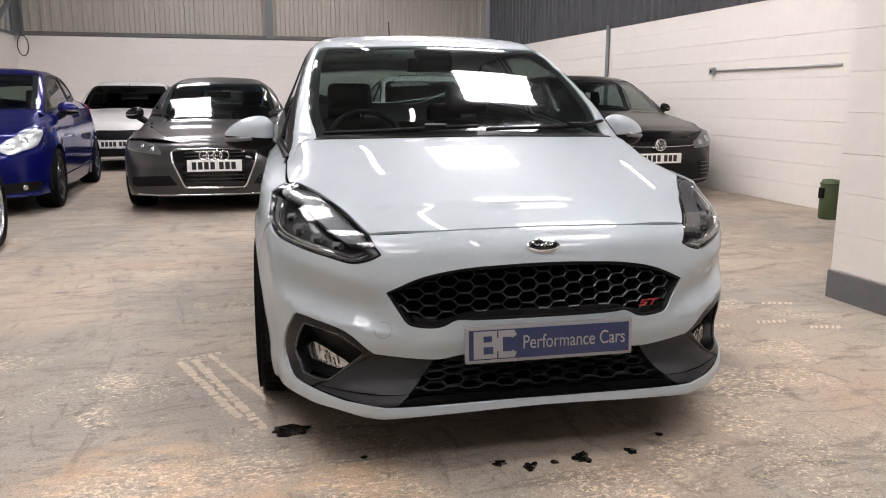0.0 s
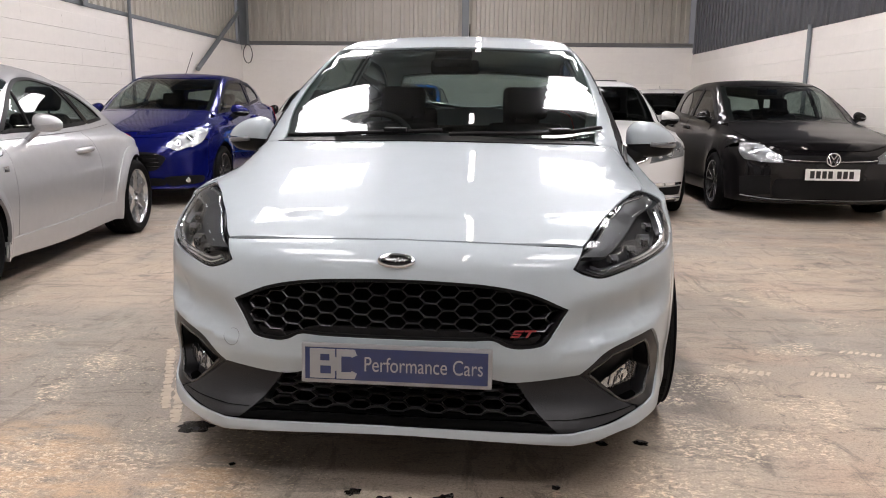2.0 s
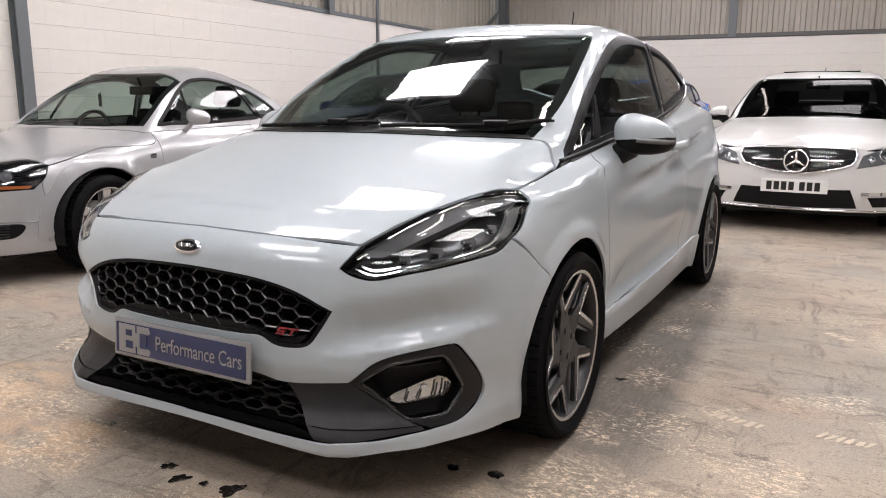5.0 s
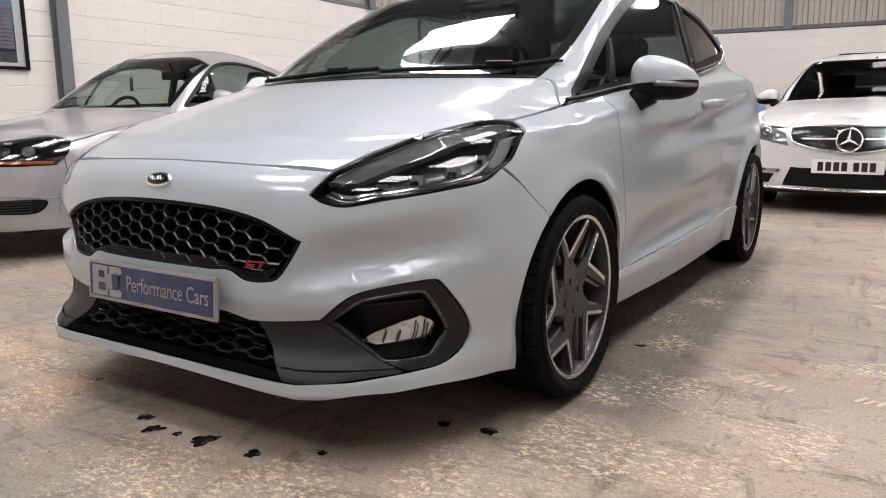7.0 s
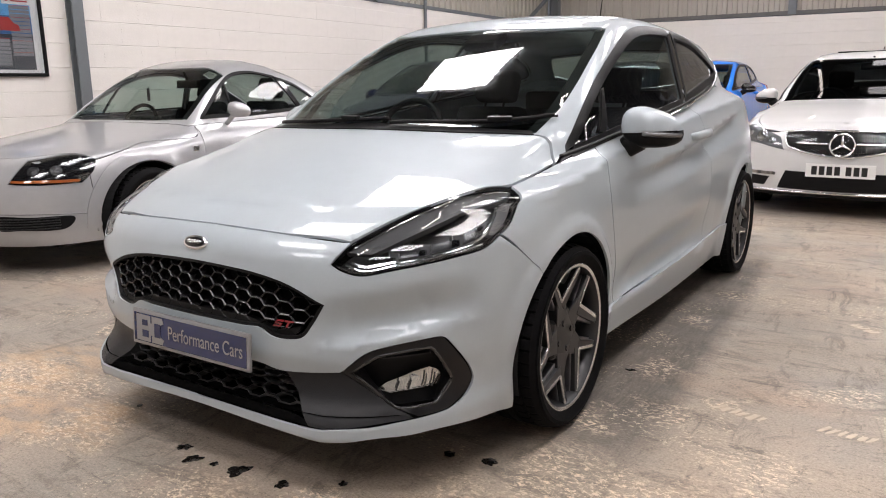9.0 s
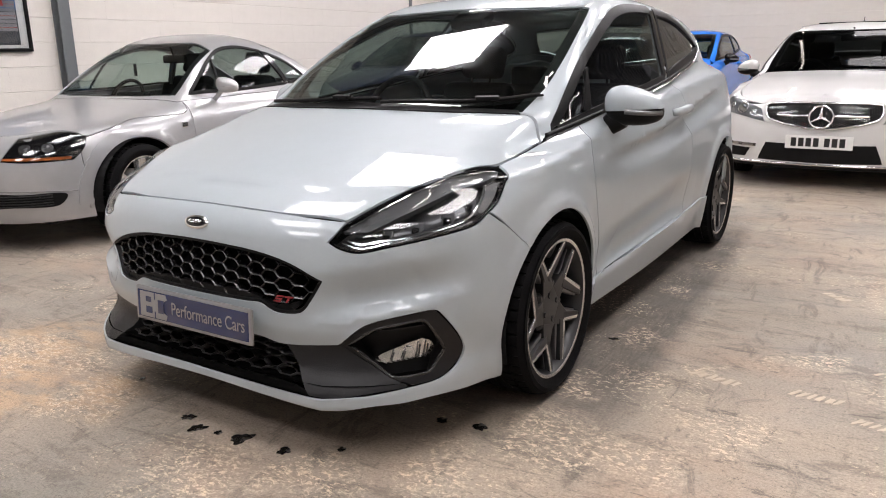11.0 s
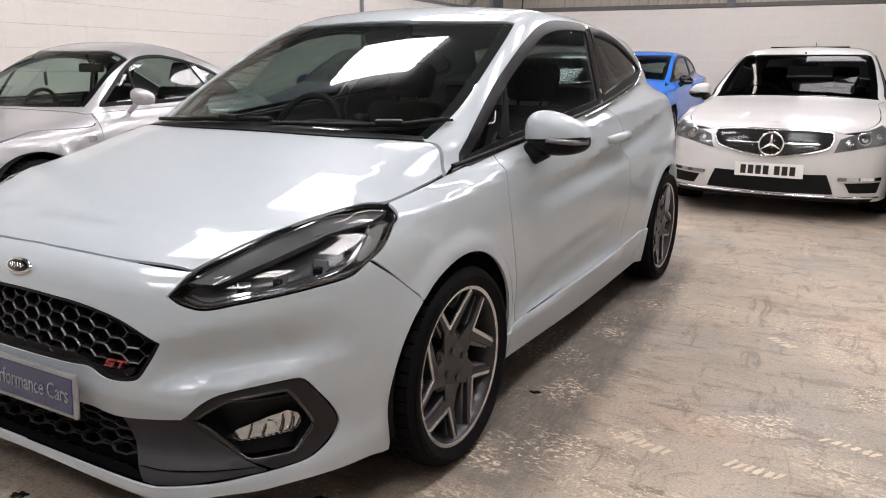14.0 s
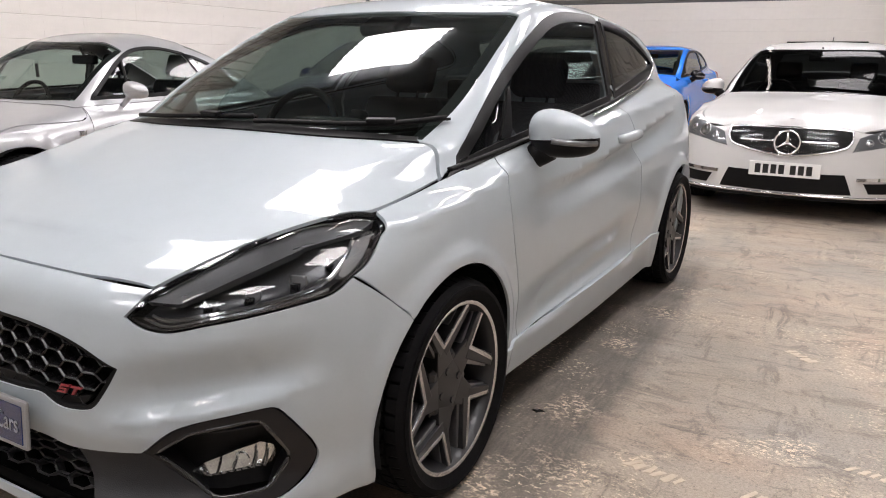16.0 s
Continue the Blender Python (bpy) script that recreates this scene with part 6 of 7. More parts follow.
    for sgn in (1, -1):
        seam = bead(S, "F", front_pts(S, [(0.0, .402), (.3, .402), (.55, .398), (.70, .385), (.78, .370)]), .003, 0.0)
        if sgn < 0:
            seam.transform(Matrix.Diagonal((-1, 1, 1, 1)))
        part("bumper_seam", seam, LAMP_GREY, car)
        lip = bead(S, "P", arch_pts(S, S.wheels[0], -8, 188, 24, .385), .010, .000)
        lip2 = bead(S, "P", arch_pts(S, S.wheels[1], -8, 188, 24, .385), .010, .000)
        for b in (lip, lip2):
            if sgn < 0:
                b.transform(Matrix.Diagonal((-1, 1, 1, 1)))
                bmesh.ops.reverse_faces(b, faces=b.faces[:])
            part("arch_lip", b, silver, car, smooth=True)
    for w in S.wheels:
        ring = arch_pts(S, w, -4, 184, 30, .448) + arch_pts(S, w, 184, -4, 30, .366)
        flare = sheet(S, "P", ring, step=.04, lift=.012, depth=.016)
        for sgn in (1, -1):
            part("arch_flare", flare if sgn > 0 else mirrored(flare), silver, car)
    post = sheet(S, "P", side_pts(S, [(2.65, 1.240, 1), (2.73, 1.222, 1), (2.82, .952, 1), (2.75, .948, 1)]), step=.04, lift=.004, depth=.012)
    for sgn in (1, -1):
        part("pillar_trim", post if sgn > 0 else mirrored(post), GLOSSBLACK, car)
    rep = S.seen_side([(1.30, .72)])[0]
    part("side_repeater", box(0, .012, -.03, .03, -.018, .018, .004), CHROME, car, "small clear side repeater").matrix_basis = pose(float(rep[0]) - .003, 1.30, .72)
    tag = box(-.016, .016, -.003, .003, -.055, .045, .003)
    tube([(0, 0, .04), (0, .05, .12)], .0015, 4, tag)
    part("mirror_tag", tag, INK, car, "dark air freshener hanging at the mirror").matrix_basis = pose(-.102, 1.785, 1.105)
    finish_side(car, S, silver, 2.42, .77, (.785, 1.72, .985), size=.80, lower=silver)
    overlay(car, S, "tail_lamp", [(.52, .62), (.78, .66), (.78, .82), (.54, .80)], REDLENS, chart="R", lift=.006)
    return car


def blue_hatch(name, label, body, m, mirror=None):
    S = Shell(
        top=[(0, .66), (.05, .74), (.2, .82), (.45, .90), (.7, .965), (.88, 1.01), (.95, 1.03), (1.2, 1.17), (1.5, 1.315), (1.75, 1.41), (1.95, 1.462), (2.2, 1.48), (2.6, 1.465), (3.0, 1.435), (3.35, 1.39), (3.5, 1.34), (3.7, 1.18), (3.88, .98), (3.97, .8)],
        front=[(.12, .1), (.17, .03), (.25, 0), (.4, -.005), (.55, .0), (.65, .02), (.75, .10)],
        rear=[(.15, 3.85), (.3, 3.95), (.6, 3.97), (.8, 3.93), (1.0, 3.87), (1.4, 3.75)],
        width=[(0, .84), (.5, .85), (.83, .86), (1.3, .853), (2.2, .858), (3.32, .86), (3.7, .82), (3.97, .75)],
        tuck=[(.1, .06), (.2, .04), (.35, .018), (.5, .004), (.65, 0), (.8, .01), (.92, .045), (1.05, .085), (1.15, .12)],
        belt=[(.6, .91), (1.05, .94), (2.0, 1.0), (2.9, 1.06), (3.5, 1.1), (4, 1.1)], lean=[(-.2, -.6), (-.05, -.11), (0, 0), (.1, .05), (.21, .10), (.38, .18), (.5, .27), (.6, .38)],
        cabin=[(.6, .12), (1.05, .05), (1.45, 0), (2.3, 0), (3.0, .05), (3.35, .09), (4, .15)], bow=(.20, .85), crown=(.03, .1), wheels=(.83, 3.319), arch=.355, soft=.07)
    c = measures(S, nose=[(0, .735), (.3, .735)], bonnet=[(.50, .17), (.62, .38), (.70, .62), (.70, .86)], cowl=(.90, .66, 1.00), pillar=(1.74, .53, 1.84),
                 belt=[(1.03, .945), (1.3, .965), (1.8, 1.005), (2.4, 1.05), (2.9, 1.09), (3.25, 1.115)],
                 doors=[[(1.22, .96, 1), (1.19, .8), (1.22, .55), (1.30, .31, 1)], [(2.50, 1.06, 1), (2.58, .85), (2.60, .6), (2.55, .32, 1)]],
                 windows=[[(1.12, .985, 1), (1.42, 1.17), (1.75, 1.305), (2.05, 1.375), (2.48, 1.385, 1), (2.42, 1.085, 1), (1.8, 1.04)], [(2.56, 1.382, 1), (2.95, 1.345), (3.22, 1.24), (3.20, 1.155), (2.50, 1.095, 1)]],
                 rear=(3.55, 3.80, .48, .60), tail_z=1.10, seam=[(.47, .70, 1), (.53, .65), (.575, .595)], arch_meet=130,
                 paint=body, cabin=(1.03, 3.35, .99, .73, 1.43), wheel_x=.755, wheel_r=.310, rim_r=.222, wheel=TWIN, glass_mats=[SIDE_GLASS, SIDE_GLASS], fine=False)
    car = thing(name, label, "car", m)
    car_shell_parts(car, S, c)
    headlamps(car, S, [(.455, .65, 1), (.51, .72), (.62, .785), (.735, .838, 1), (.80, .80), (.765, .675), (.66, .63), (.57, .60)], "large clear swept headlight", [(.57, .68, .04), (.67, .73, .04)], inner=LAMP_SILVER)
    overlay(car, S, "grille", front_pts(S, [(0, .59), (.28, .59), (.42, .56), (.47, .52), (.40, .42), (.32, .385), (0, .38)]), BLACK, "black trapezoid mesh grille", mid=True)
    slats(car, S, "grille_bar", -.40, .40, .42, .58, 4, GLOSSBLACK, .006, .016)
    overlay(car, S, "lower_grille", front_pts(S, [(0, .31), (.42, .31), (.45, .235), (0, .235)]), BLACK, mid=True)
    overlay(car, S, "fog_vent", front_pts(S, [(.45, .318), (.62, .335), (.78, .322), (.77, .25), (.60, .235), (.49, .232)]), BLACK, "black fog lamp recess")
    slats(car, S, "splitter", -.70, .70, .20, .215, 1, body, .014, .004)
    headlamps_round = [(.66, .285, .026)]
    for sgn in (1, -1):
        for x, z, r in headlamps_round:
            p = on_skin(S, "F", front_pts(S, [(x, z)]), 0.012)[0]
            e = lathe([(r, -0.004), (r, 0.004), (r * .8, .002), (.0005, .005)], 18, axis="Z")
            n = Vector(S.normal(np.array([p]))[0])
            e.transform(Matrix.Translation(p) @ n.to_track_quat("Z", "Y").to_matrix().to_4x4())
            if sgn < 0:
                e.transform(Matrix.Diagonal((-1, 1, 1, 1)))
                bmesh.ops.reverse_faces(e, faces=e.faces[:])
            part("fog_lamp", e, REFLECTOR, car, smooth=True)
    st = bmesh.new()
    slab([(.02, 0, -.014), (.09, 0, -.014), (.105, 0, .014), (.035, 0, .014)], (0, .006, 0), st)
    part("model_badge", st, RED_PAINT, car, "small red badge in the grille").matrix_basis = pose(-.34, -0.0, .47, 0, 0, -8)
    finish_side(car, S, body, 2.36, .93, (.765, 1.40, 1.02), mirror)
    overlay(car, S, "tail_lamp", [(.66, .80), (.88, .82), (.88, 1.05), (.70, 1.06)], REDLENS, chart="R", lift=.006)
    if mirror is None:
        part("aerial", tube([(0.05, 1.95, 1.46), (0.05, 2.25, 1.75)], .004, 6), BLACK, car, "thin roof aerial")
    return car


def grey_coupe():
    grey = paint("dark_grey_metallic_paint", (0.060, 0.060, 0.061), 0.4, 0.30)
    S = Shell(
        top=[(0, .58), (.05, .67), (.2, .745), (.5, .81), (.8, .855), (1.1, .895), (1.18, .91), (1.45, 1.07), (1.75, 1.235), (1.95, 1.325), (2.2, 1.385), (2.5, 1.39), (2.8, 1.345), (3.1, 1.245), (3.45, 1.075), (3.75, .97), (4.0, .92), (4.1, .84), (4.18, .65)],
        front=[(.12, .12), (.18, .03), (.25, 0), (.4, -.005), (.55, 0), (.65, .03), (.72, .1)],
        rear=[(.15, 4.05), (.3, 4.15), (.5, 4.18), (.7, 4.15), (.9, 4.08), (1.3, 3.6)],
        width=[(0, .88), (.5, .90), (.88, .92), (1.4, .895), (2.5, .90), (3.35, .92), (3.8, .89), (4.18, .82)],
        tuck=[(.1, .05), (.2, .03), (.35, .012), (.5, 0), (.65, .004), (.78, .03), (.9, .08), (1.0, .12)],
        belt=[(.6, .85), (1.2, .89), (2.5, .91), (3.4, .93), (4, .9)], lean=[(-.2, -.6), (-.05, -.09), (0, 0), (.1, .045), (.2, .10), (.35, .20), (.45, .30), (.55, .43)],
        cabin=[(.6, .10), (1.2, .03), (1.7, 0), (2.5, .01), (3.0, .05), (3.5, .12), (4, .2)], bow=(.15, .46), bow_rear=(.2, .6), crown=(.05, .12), wheels=(.88, 3.348), arch=.36, flare=.018, soft=.09)
    c = measures(S, nose=[(0, .66), (.26, .66)], bonnet=[(.33, .13), (.50, .40), (.64, .80), (.70, 1.05)], cowl=(1.12, .70, 1.22), pillar=(1.90, .53, 2.0),
                 belt=[(1.23, .905), (1.6, .915), (2.2, .925), (2.62, .935), (3.0, .95), (3.3, .96)],
                 doors=[[(1.30, .907, 1), (1.27, .7), (1.31, .45), (1.36, .29, 1)], [(2.60, .935, 1), (2.66, .7), (2.64, .45), (2.55, .30, 1)]],
                 windows=[[(1.36, .94, 1), (1.62, 1.07), (1.88, 1.185), (2.12, 1.255), (2.42, 1.26, 1), (2.54, .965, 1), (2.0, .95)], [(2.50, 1.258, 1), (2.80, 1.20), (3.0, 1.09), (3.08, .99, 1), (2.60, .97, 1)]],
                 rear=(2.85, 3.45, .42, .52), tail_z=.97, seam=[(.60, .70, 1), (.585, .65), (.57, .56)], arch_meet=137,
                 paint=grey, roof_mat=grey, cabin=(1.25, 3.2, .93, .76, 1.31), wheel_x=.80, wheel_r=.32, rim_r=.226, tyre_w=.225, wheel=TWINS, sill=.18, lip=.18, tail_turn=1.0)
    car = thing("coupe_car", "dark grey coupe with a tall chrome-edged grille", "car", pose(-1.43, 5.70, 0, 0, 0, 1.5))
    car_shell_parts(car, S, c)
    headlamps(car, S, [(.505, .588, 1), (.50, .618), (.557, .682), (.70, .716), (.85, .715, 1), (.845, .64), (.68, .605)], "clear headlight with a black housing", [(.60, .645, .03), (.70, .665, .03)], inner=LAMP_GREY)
    fr = front_pts(S, [(0, .640), (.37, .636, 1), (.405, .60), (.395, .53), (.30, .30), (.275, .272, 1), (0, .27)])
    overlay(car, S, "grille", fr, GLOSSBLACK, "tall black trapezoid grille", mid=True)
    slats(car, S, "grille_bar", -.28, .28, .30, .62, 9, GREYPLASTIC, .005, .016)
    part("grille_frame", bead(S, "F", both(fr, "F"), .011, .012, True), CHROME, car, "chrome grille frame", smooth=True)
    for k in range(4):
        emblem_ring(car, pose(-.096 + .064 * k, -.026, .585), .043, .0065, CHROME)
    number_plate(car, pose(0, -.028, .485))
    overlay(car, S, "side_vent", front_pts(S, [(.43, .392, 1), (.62, .385), (.80, .372, 1), (.79, .285), (.60, .285), (.36, .295, 1)]), BLACK, "black bumper vent with fog lamp")
    slats(car, S, "vent_bar", .42, .76, .30, .38, 2, GREYPLASTIC, .006, .014)
    for sgn in (1, -1):
        emblem_ring(car, pose(sgn * .66, .17, .325, 0, 0, sgn * 25), .042, .006, CHROME)
    part("bumper_trim", bead(S, "F", front_pts(S, [(-.76, .205), (-.5, .20), (0, .20), (.5, .20), (.76, .205)]), .008, .006), CHROME, car, "thin chrome lower bumper line", smooth=True)
    finish_side(car, S, grey, 2.42, .80, (.80, 1.46, .97), GLOSSBLACK, .95)
    overlay(car, S, "tail_lamp", [(.70, .70), (.98, .72), (.98, .88), (.72, .88)], REDLENS, chart="R", lift=.006)
    return car


def black_hatch():
    black = mat("black_pearl_paint", (0.0045, 0.004, 0.0045), 0.3, 0.0, 0.62, 0.02, 14.0, spec=0.05)
    S = Shell(
        top=[(0, .64), (.05, .73), (.2, .80), (.5, .87), (.8, .925), (1.02, .965), (1.08, .98), (1.35, 1.12), (1.65, 1.275), (1.9, 1.375), (2.1, 1.425), (2.4, 1.45), (2.8, 1.445), (3.3, 1.41), (3.7, 1.355), (3.85, 1.29), (4.05, 1.05), (4.18, .9), (4.27, .75)],
        front=[(.12, .1), (.17, .03), (.25, 0), (.4, -.005), (.55, 0), (.65, .015), (.72, .06)],
        rear=[(.15, 4.15), (.3, 4.24), (.6, 4.27), (.8, 4.25), (1.0, 4.18), (1.4, 4.05)],
        width=[(0, .87), (.5, .885), (.86, .895), (1.4, .885), (2.5, .89), (3.49, .895), (4.0, .85), (4.27, .79)],
        tuck=[(.1, .05), (.2, .035), (.35, .015), (.5, .003), (.65, 0), (.8, .012), (.9, .04), (1.0, .075), (1.1, .1)],
        belt=[(.6, .89), (1.2, .915), (2.2, .95), (3.2, .985), (4, 1.0)], lean=[(-.2, -.6), (-.05, -.11), (0, 0), (.1, .05), (.21, .10), (.38, .18), (.5, .27), (.6, .38)],
        cabin=[(.6, .10), (1.15, .04), (1.6, 0), (2.6, 0), (3.3, .04), (3.8, .09), (4.2, .15)], bow=(.15, .62), crown=(.03, .09), wheels=(.86, 3.491), arch=.358, soft=.06)
    c = measures(S, nose=[(0, .70), (.35, .70)], bonnet=[(.60, .20), (.70, .45), (.745, .75), (.735, .98)], cowl=(1.03, .70, 1.12), pillar=(1.88, .56, 1.98),
                 belt=[(1.16, .925), (1.6, .94), (2.2, .96), (2.9, .985), (3.4, 1.005), (3.7, 1.02)],
                 doors=[[(1.34, .93, 1), (1.31, .75), (1.33, .5), (1.38, .31, 1)], [(2.38, .965, 1), (2.40, .75), (2.38, .5), (2.37, .31, 1)], [(3.20, 1.0, 1), (3.24, .85), (3.16, .62), (3.02, .33, 1)]],
                 windows=[[(1.30, .955, 1), (1.60, 1.125), (1.88, 1.255), (2.12, 1.325), (2.35, 1.335, 1), (2.34, .985, 1)], [(2.42, 1.338, 1), (2.85, 1.335), (3.18, 1.29), (3.30, 1.16), (3.22, 1.025, 1), (2.41, .99, 1)]],
                 rear=(3.86, 4.08, .50, .62), tail_z=1.02, seam=[(.55, .70, 1), (.57, .65), (.60, .60)], arch_meet=131,
                 paint=black, cabin=(1.15, 3.7, .96, .77, 1.42), wheel_x=.79, wheel_r=.318, rim_r=.228, tyre_w=.225, wheel=TWIN, sill=.175, lip=.175)
    car = thing("hatchback_car", "glossy black five-door hatchback parked close to the wall", "car", pose(3.39, 5.80, 0, 0, 0, 2.0))
    car_shell_parts(car, S, c)
    headlamps(car, S, [(.448, .578, 1), (.452, .648, 1), (.55, .70), (.65, .762), (.79, .768, 1), (.812, .69), (.775, .60, 1), (.60, .582)], "clear headlight with bright inner cells", [(.57, .645, .036), (.69, .685, .042)], inner=LAMP_GREY)
    overlay(car, S, "grille", front_pts(S, [(0, .655), (.445, .65), (.445, .585), (0, .580)]), BLACK, "narrow black grille", mid=True)
    part("grille_line", bead(S, "F", front_pts(S, [(-.45, .602), (-.2, .598), (0, .598), (.2, .598), (.45, .602)]), .005, .014), CHROME, car, "thin bright grille line", smooth=True)
    em = emblem_ring(car, pose(0, -.018, .622), .062, .007, CHROME, 0)
    v = bmesh.new()
    for pts in ([(-.03, .045), (0, -.0), (.03, .045)], [(-.045, .025), (-.02, -.045), (0, -.01), (.02, -.045), (.045, .025)]):
        tube([(x, 0, z) for x, z in pts], .006, 6, v)
    part("emblem_strokes", v, CHROME, em, smooth=True)
    number_plate(car, pose(0, -.03, .475))
    overlay(car, S, "lower_grille", front_pts(S, [(0, .425), (.40, .425), (.52, .41), (.50, .24), (0, .232)]), BLACK, "black honeycomb lower grille", mid=True)
    overlay(car, S, "side_vent", front_pts(S, [(.557, .452, 1), (.72, .445), (.805, .43, 1), (.79, .25, 1), (.545, .265, 1)]), BLACK, "black slatted bumper vent")
    slats(car, S, "vent_bar", .56, .78, .27, .44, 4, LAMP_GREY, .0045, .018)
    part("lower_line", bead(S, "F", front_pts(S, [(-.78, .245), (-.5, .225), (0, .222), (.5, .225), (.78, .245)]), .005, .016), LAMP_GREY, car, "thin satin line above the splitter", smooth=True)
    slats(car, S, "splitter", -.72, .72, .20, .215, 1, GLOSSBLACK, .012, .004)
    finish_side(car, S, black, (2.26, 3.10), .86, (.79, 1.46, 1.02), size=.72)
    overlay(car, S, "tail_lamp", [(.70, .78), (1.06, .82), (1.06, .98), (.72, .98)], REDLENS, chart="R", lift=.006)
    tag = box(-.035, .035, -.004, .004, -.05, .05, .004)
    part("mirror_tag", tag, PLATE_WHITE, car, "pale paper tag hanging at the mirror").matrix_basis = pose(.0, 1.98, 1.16)
    return car


def white_saloon(name, label, body, m, full=True):
    S = Shell(
        top=[(0, .655), (.05, .735), (.2, .80), (.5, .865), (.8, .91), (1.15, .95), (1.24, .965), (1.5, 1.09), (1.8, 1.235), (2.05, 1.335), (2.3, 1.405), (2.6, 1.44), (2.9, 1.44), (3.2, 1.405), (3.5, 1.32), (3.8, 1.19), (4.0, 1.10), (4.2, 1.07), (4.45, 1.04), (4.55, .95), (4.6, .75)],
        front=[(.12, .12), (.17, .03), (.25, -.005), (.4, -.01), (.5, -.003), (.6, .01), (.70, .035), (.76, .08)],
        rear=[(.15, 4.45), (.3, 4.56), (.6, 4.6), (.8, 4.58), (1.0, 4.52), (1.4, 4.2)],
        width=[(0, .85), (.5, .87), (.83, .885), (1.4, .872), (2.6, .878), (3.59, .885), (4.2, .85), (4.6, .79)],
        tuck=[(.1, .05), (.2, .03), (.35, .012), (.5, .002), (.65, 0), (.8, .012), (.9, .045), (1.0, .08), (1.1, .1)],
        belt=[(.6, .88), (1.2, .90), (2.2, .93), (3.2, .955), (4.4, .98)], lean=[(-.2, -.6), (-.05, -.11), (0, 0), (.1, .04), (.21, .09), (.38, .17), (.5, .26), (.6, .37)],
        cabin=[(.6, .06), (1.25, .01), (1.7, 0), (2.6, 0), (3.3, .03), (3.8, .10), (4.5, .2)], bow=(.16, .52), crown=(.04, .09), wheels=(.83, 3.59), arch=.36, soft=.07, flare=.016)
    c = measures(S, nose=[(0, .735), (.25, .733), (.44, .722)], bonnet=[(.50, .115), (.66, .22), (.74, .42), (.735, .80), (.715, 1.12)], cowl=(1.18, .745, 1.30), pillar=(2.10, .59, 2.20),
                 belt=[(1.31, .915), (1.8, .93), (2.4, .945), (3.0, .96), (3.5, .97), (3.75, .975)],
                 doors=[[(1.42, .918, 1), (1.38, .75), (1.40, .5), (1.44, .31, 1)], [(2.45, .945, 1), (2.47, .75), (2.45, .5), (2.44, .31, 1)], [(3.28, .965, 1), (3.32, .85), (3.24, .62), (3.12, .33, 1)]],
                 windows=[[(1.46, .945, 1), (1.75, 1.09), (2.05, 1.225), (2.28, 1.30), (2.44, 1.325, 1), (2.42, .97, 1)], [(2.51, 1.328, 1), (2.9, 1.335), (3.25, 1.28), (3.55, 1.12), (3.58, 1.0, 1), (2.49, .975, 1)]],
                 rear=(3.42, 3.92, .50, .58), tail_z=1.0, seam=[(.50, .68, 1), (.53, .65), (.57, .60)], arch_meet=131, tail_turn=1.05,
                 paint=body, cabin=(1.30, 3.75, .94, .76, 1.40), wheel_x=.785, wheel_r=.322, rim_r=.228, tyre_w=.225, wheel=TWINS if full else THIN, sill=.175, lip=.175, glass_mats=[PRIVACY_GLASS, PRIVACY_GLASS],
                 screen_mat=DARK_SCREEN, rear_mat=PRIVACY_GLASS)
    car = thing(name, label, "car", m)
    car_shell_parts(car, S, c)
    headlamps(car, S, [(.448, .558, 1), (.488, .668, 1), (.615, .718), (.755, .772, 1), (.812, .725), (.815, .63, 1), (.65, .598)], "clear angular headlight with round projector", [(.655, .672, .052), (.56, .635, .03), (.755, .69, .025)], inner=LAMP_GREY)
    if full:
        gp = front_pts(S, [(0, .722), (.30, .720), (.438, .708, 1), (.444, .64), (.415, .590, 1), (.25, .545), (0, .513)])
        grille = overlay(car, S, "grille", gp, BLACK, "black grille studded with chrome pins", mid=True)[0]
        part("grille_frame", bead(S, "F", both(gp, "F"), .009, .010, True), CHROME, grille, "chrome grille frame", smooth=True)
        ring = flow(both(gp, "F"), .02, SCALE["F"])
        small = shrink(ring * SCALE["F"], .016) / SCALE["F"]
        pins = bmesh.new()
        for i in range(-25, 26):
            for j in range(14):
                q = np.array([i * .0175, .502 + j * .0155 + (.0078 if i % 2 else 0)])
                if inside(small, q[None])[0] and abs(q[1] - .618) > .013:
                    p = on_skin(S, "F", [q], .006)[0]
                    p2 = on_skin(S, "F", [q], .020)[0]
                    tube([tuple(p), tuple(p2)], [.0036, .0026], 5, pins)
        tagged(part("grille_pins", pins, CHROME, grille, "rows of small chrome grille pins"), kind="stuff")
        for x0, x1 in ((-.35, -.10), (.10, .35)):
            part("grille_wing", bead(S, "F", front_pts(S, [(x0, .618), ((x0 + x1) / 2, .618), (x1, .618)]), .0085, .020), CHROME, grille, smooth=True)
        emblem_ring(grille, pose(0, -.030, .617, -8), .092, .0085, CHROME, 3)
        badge = lathe([(.0005, .004), (.020, .003), (.024, 0)], 20, axis="Z")
        badge.transform(pose(0, .146, .786, -15))
        part("bonnet_badge", badge, CHROME, car, smooth=True)
        number_plate(car, pose(0, -.032, .405))
        overlay(car, S, "lower_grille", front_pts(S, [(0, .385), (.30, .387), (.425, .39, 1), (.485, .235, 1), (0, .225)]), BLACK, "black lower air intake", mid=True)
        overlay(car, S, "side_vent", front_pts(S, [(.552, .330, 1), (.80, .338, 1), (.782, .25, 1), (.595, .250, 1)]), BLACK, "black outer bumper vent")
        overlay(car, S, "running_light", front_pts(S, [(.502, .372, 1), (.80, .378, 1), (.80, .350, 1), (.505, .342, 1)]), REFLECTOR, "slim chrome running light", lift=.010)
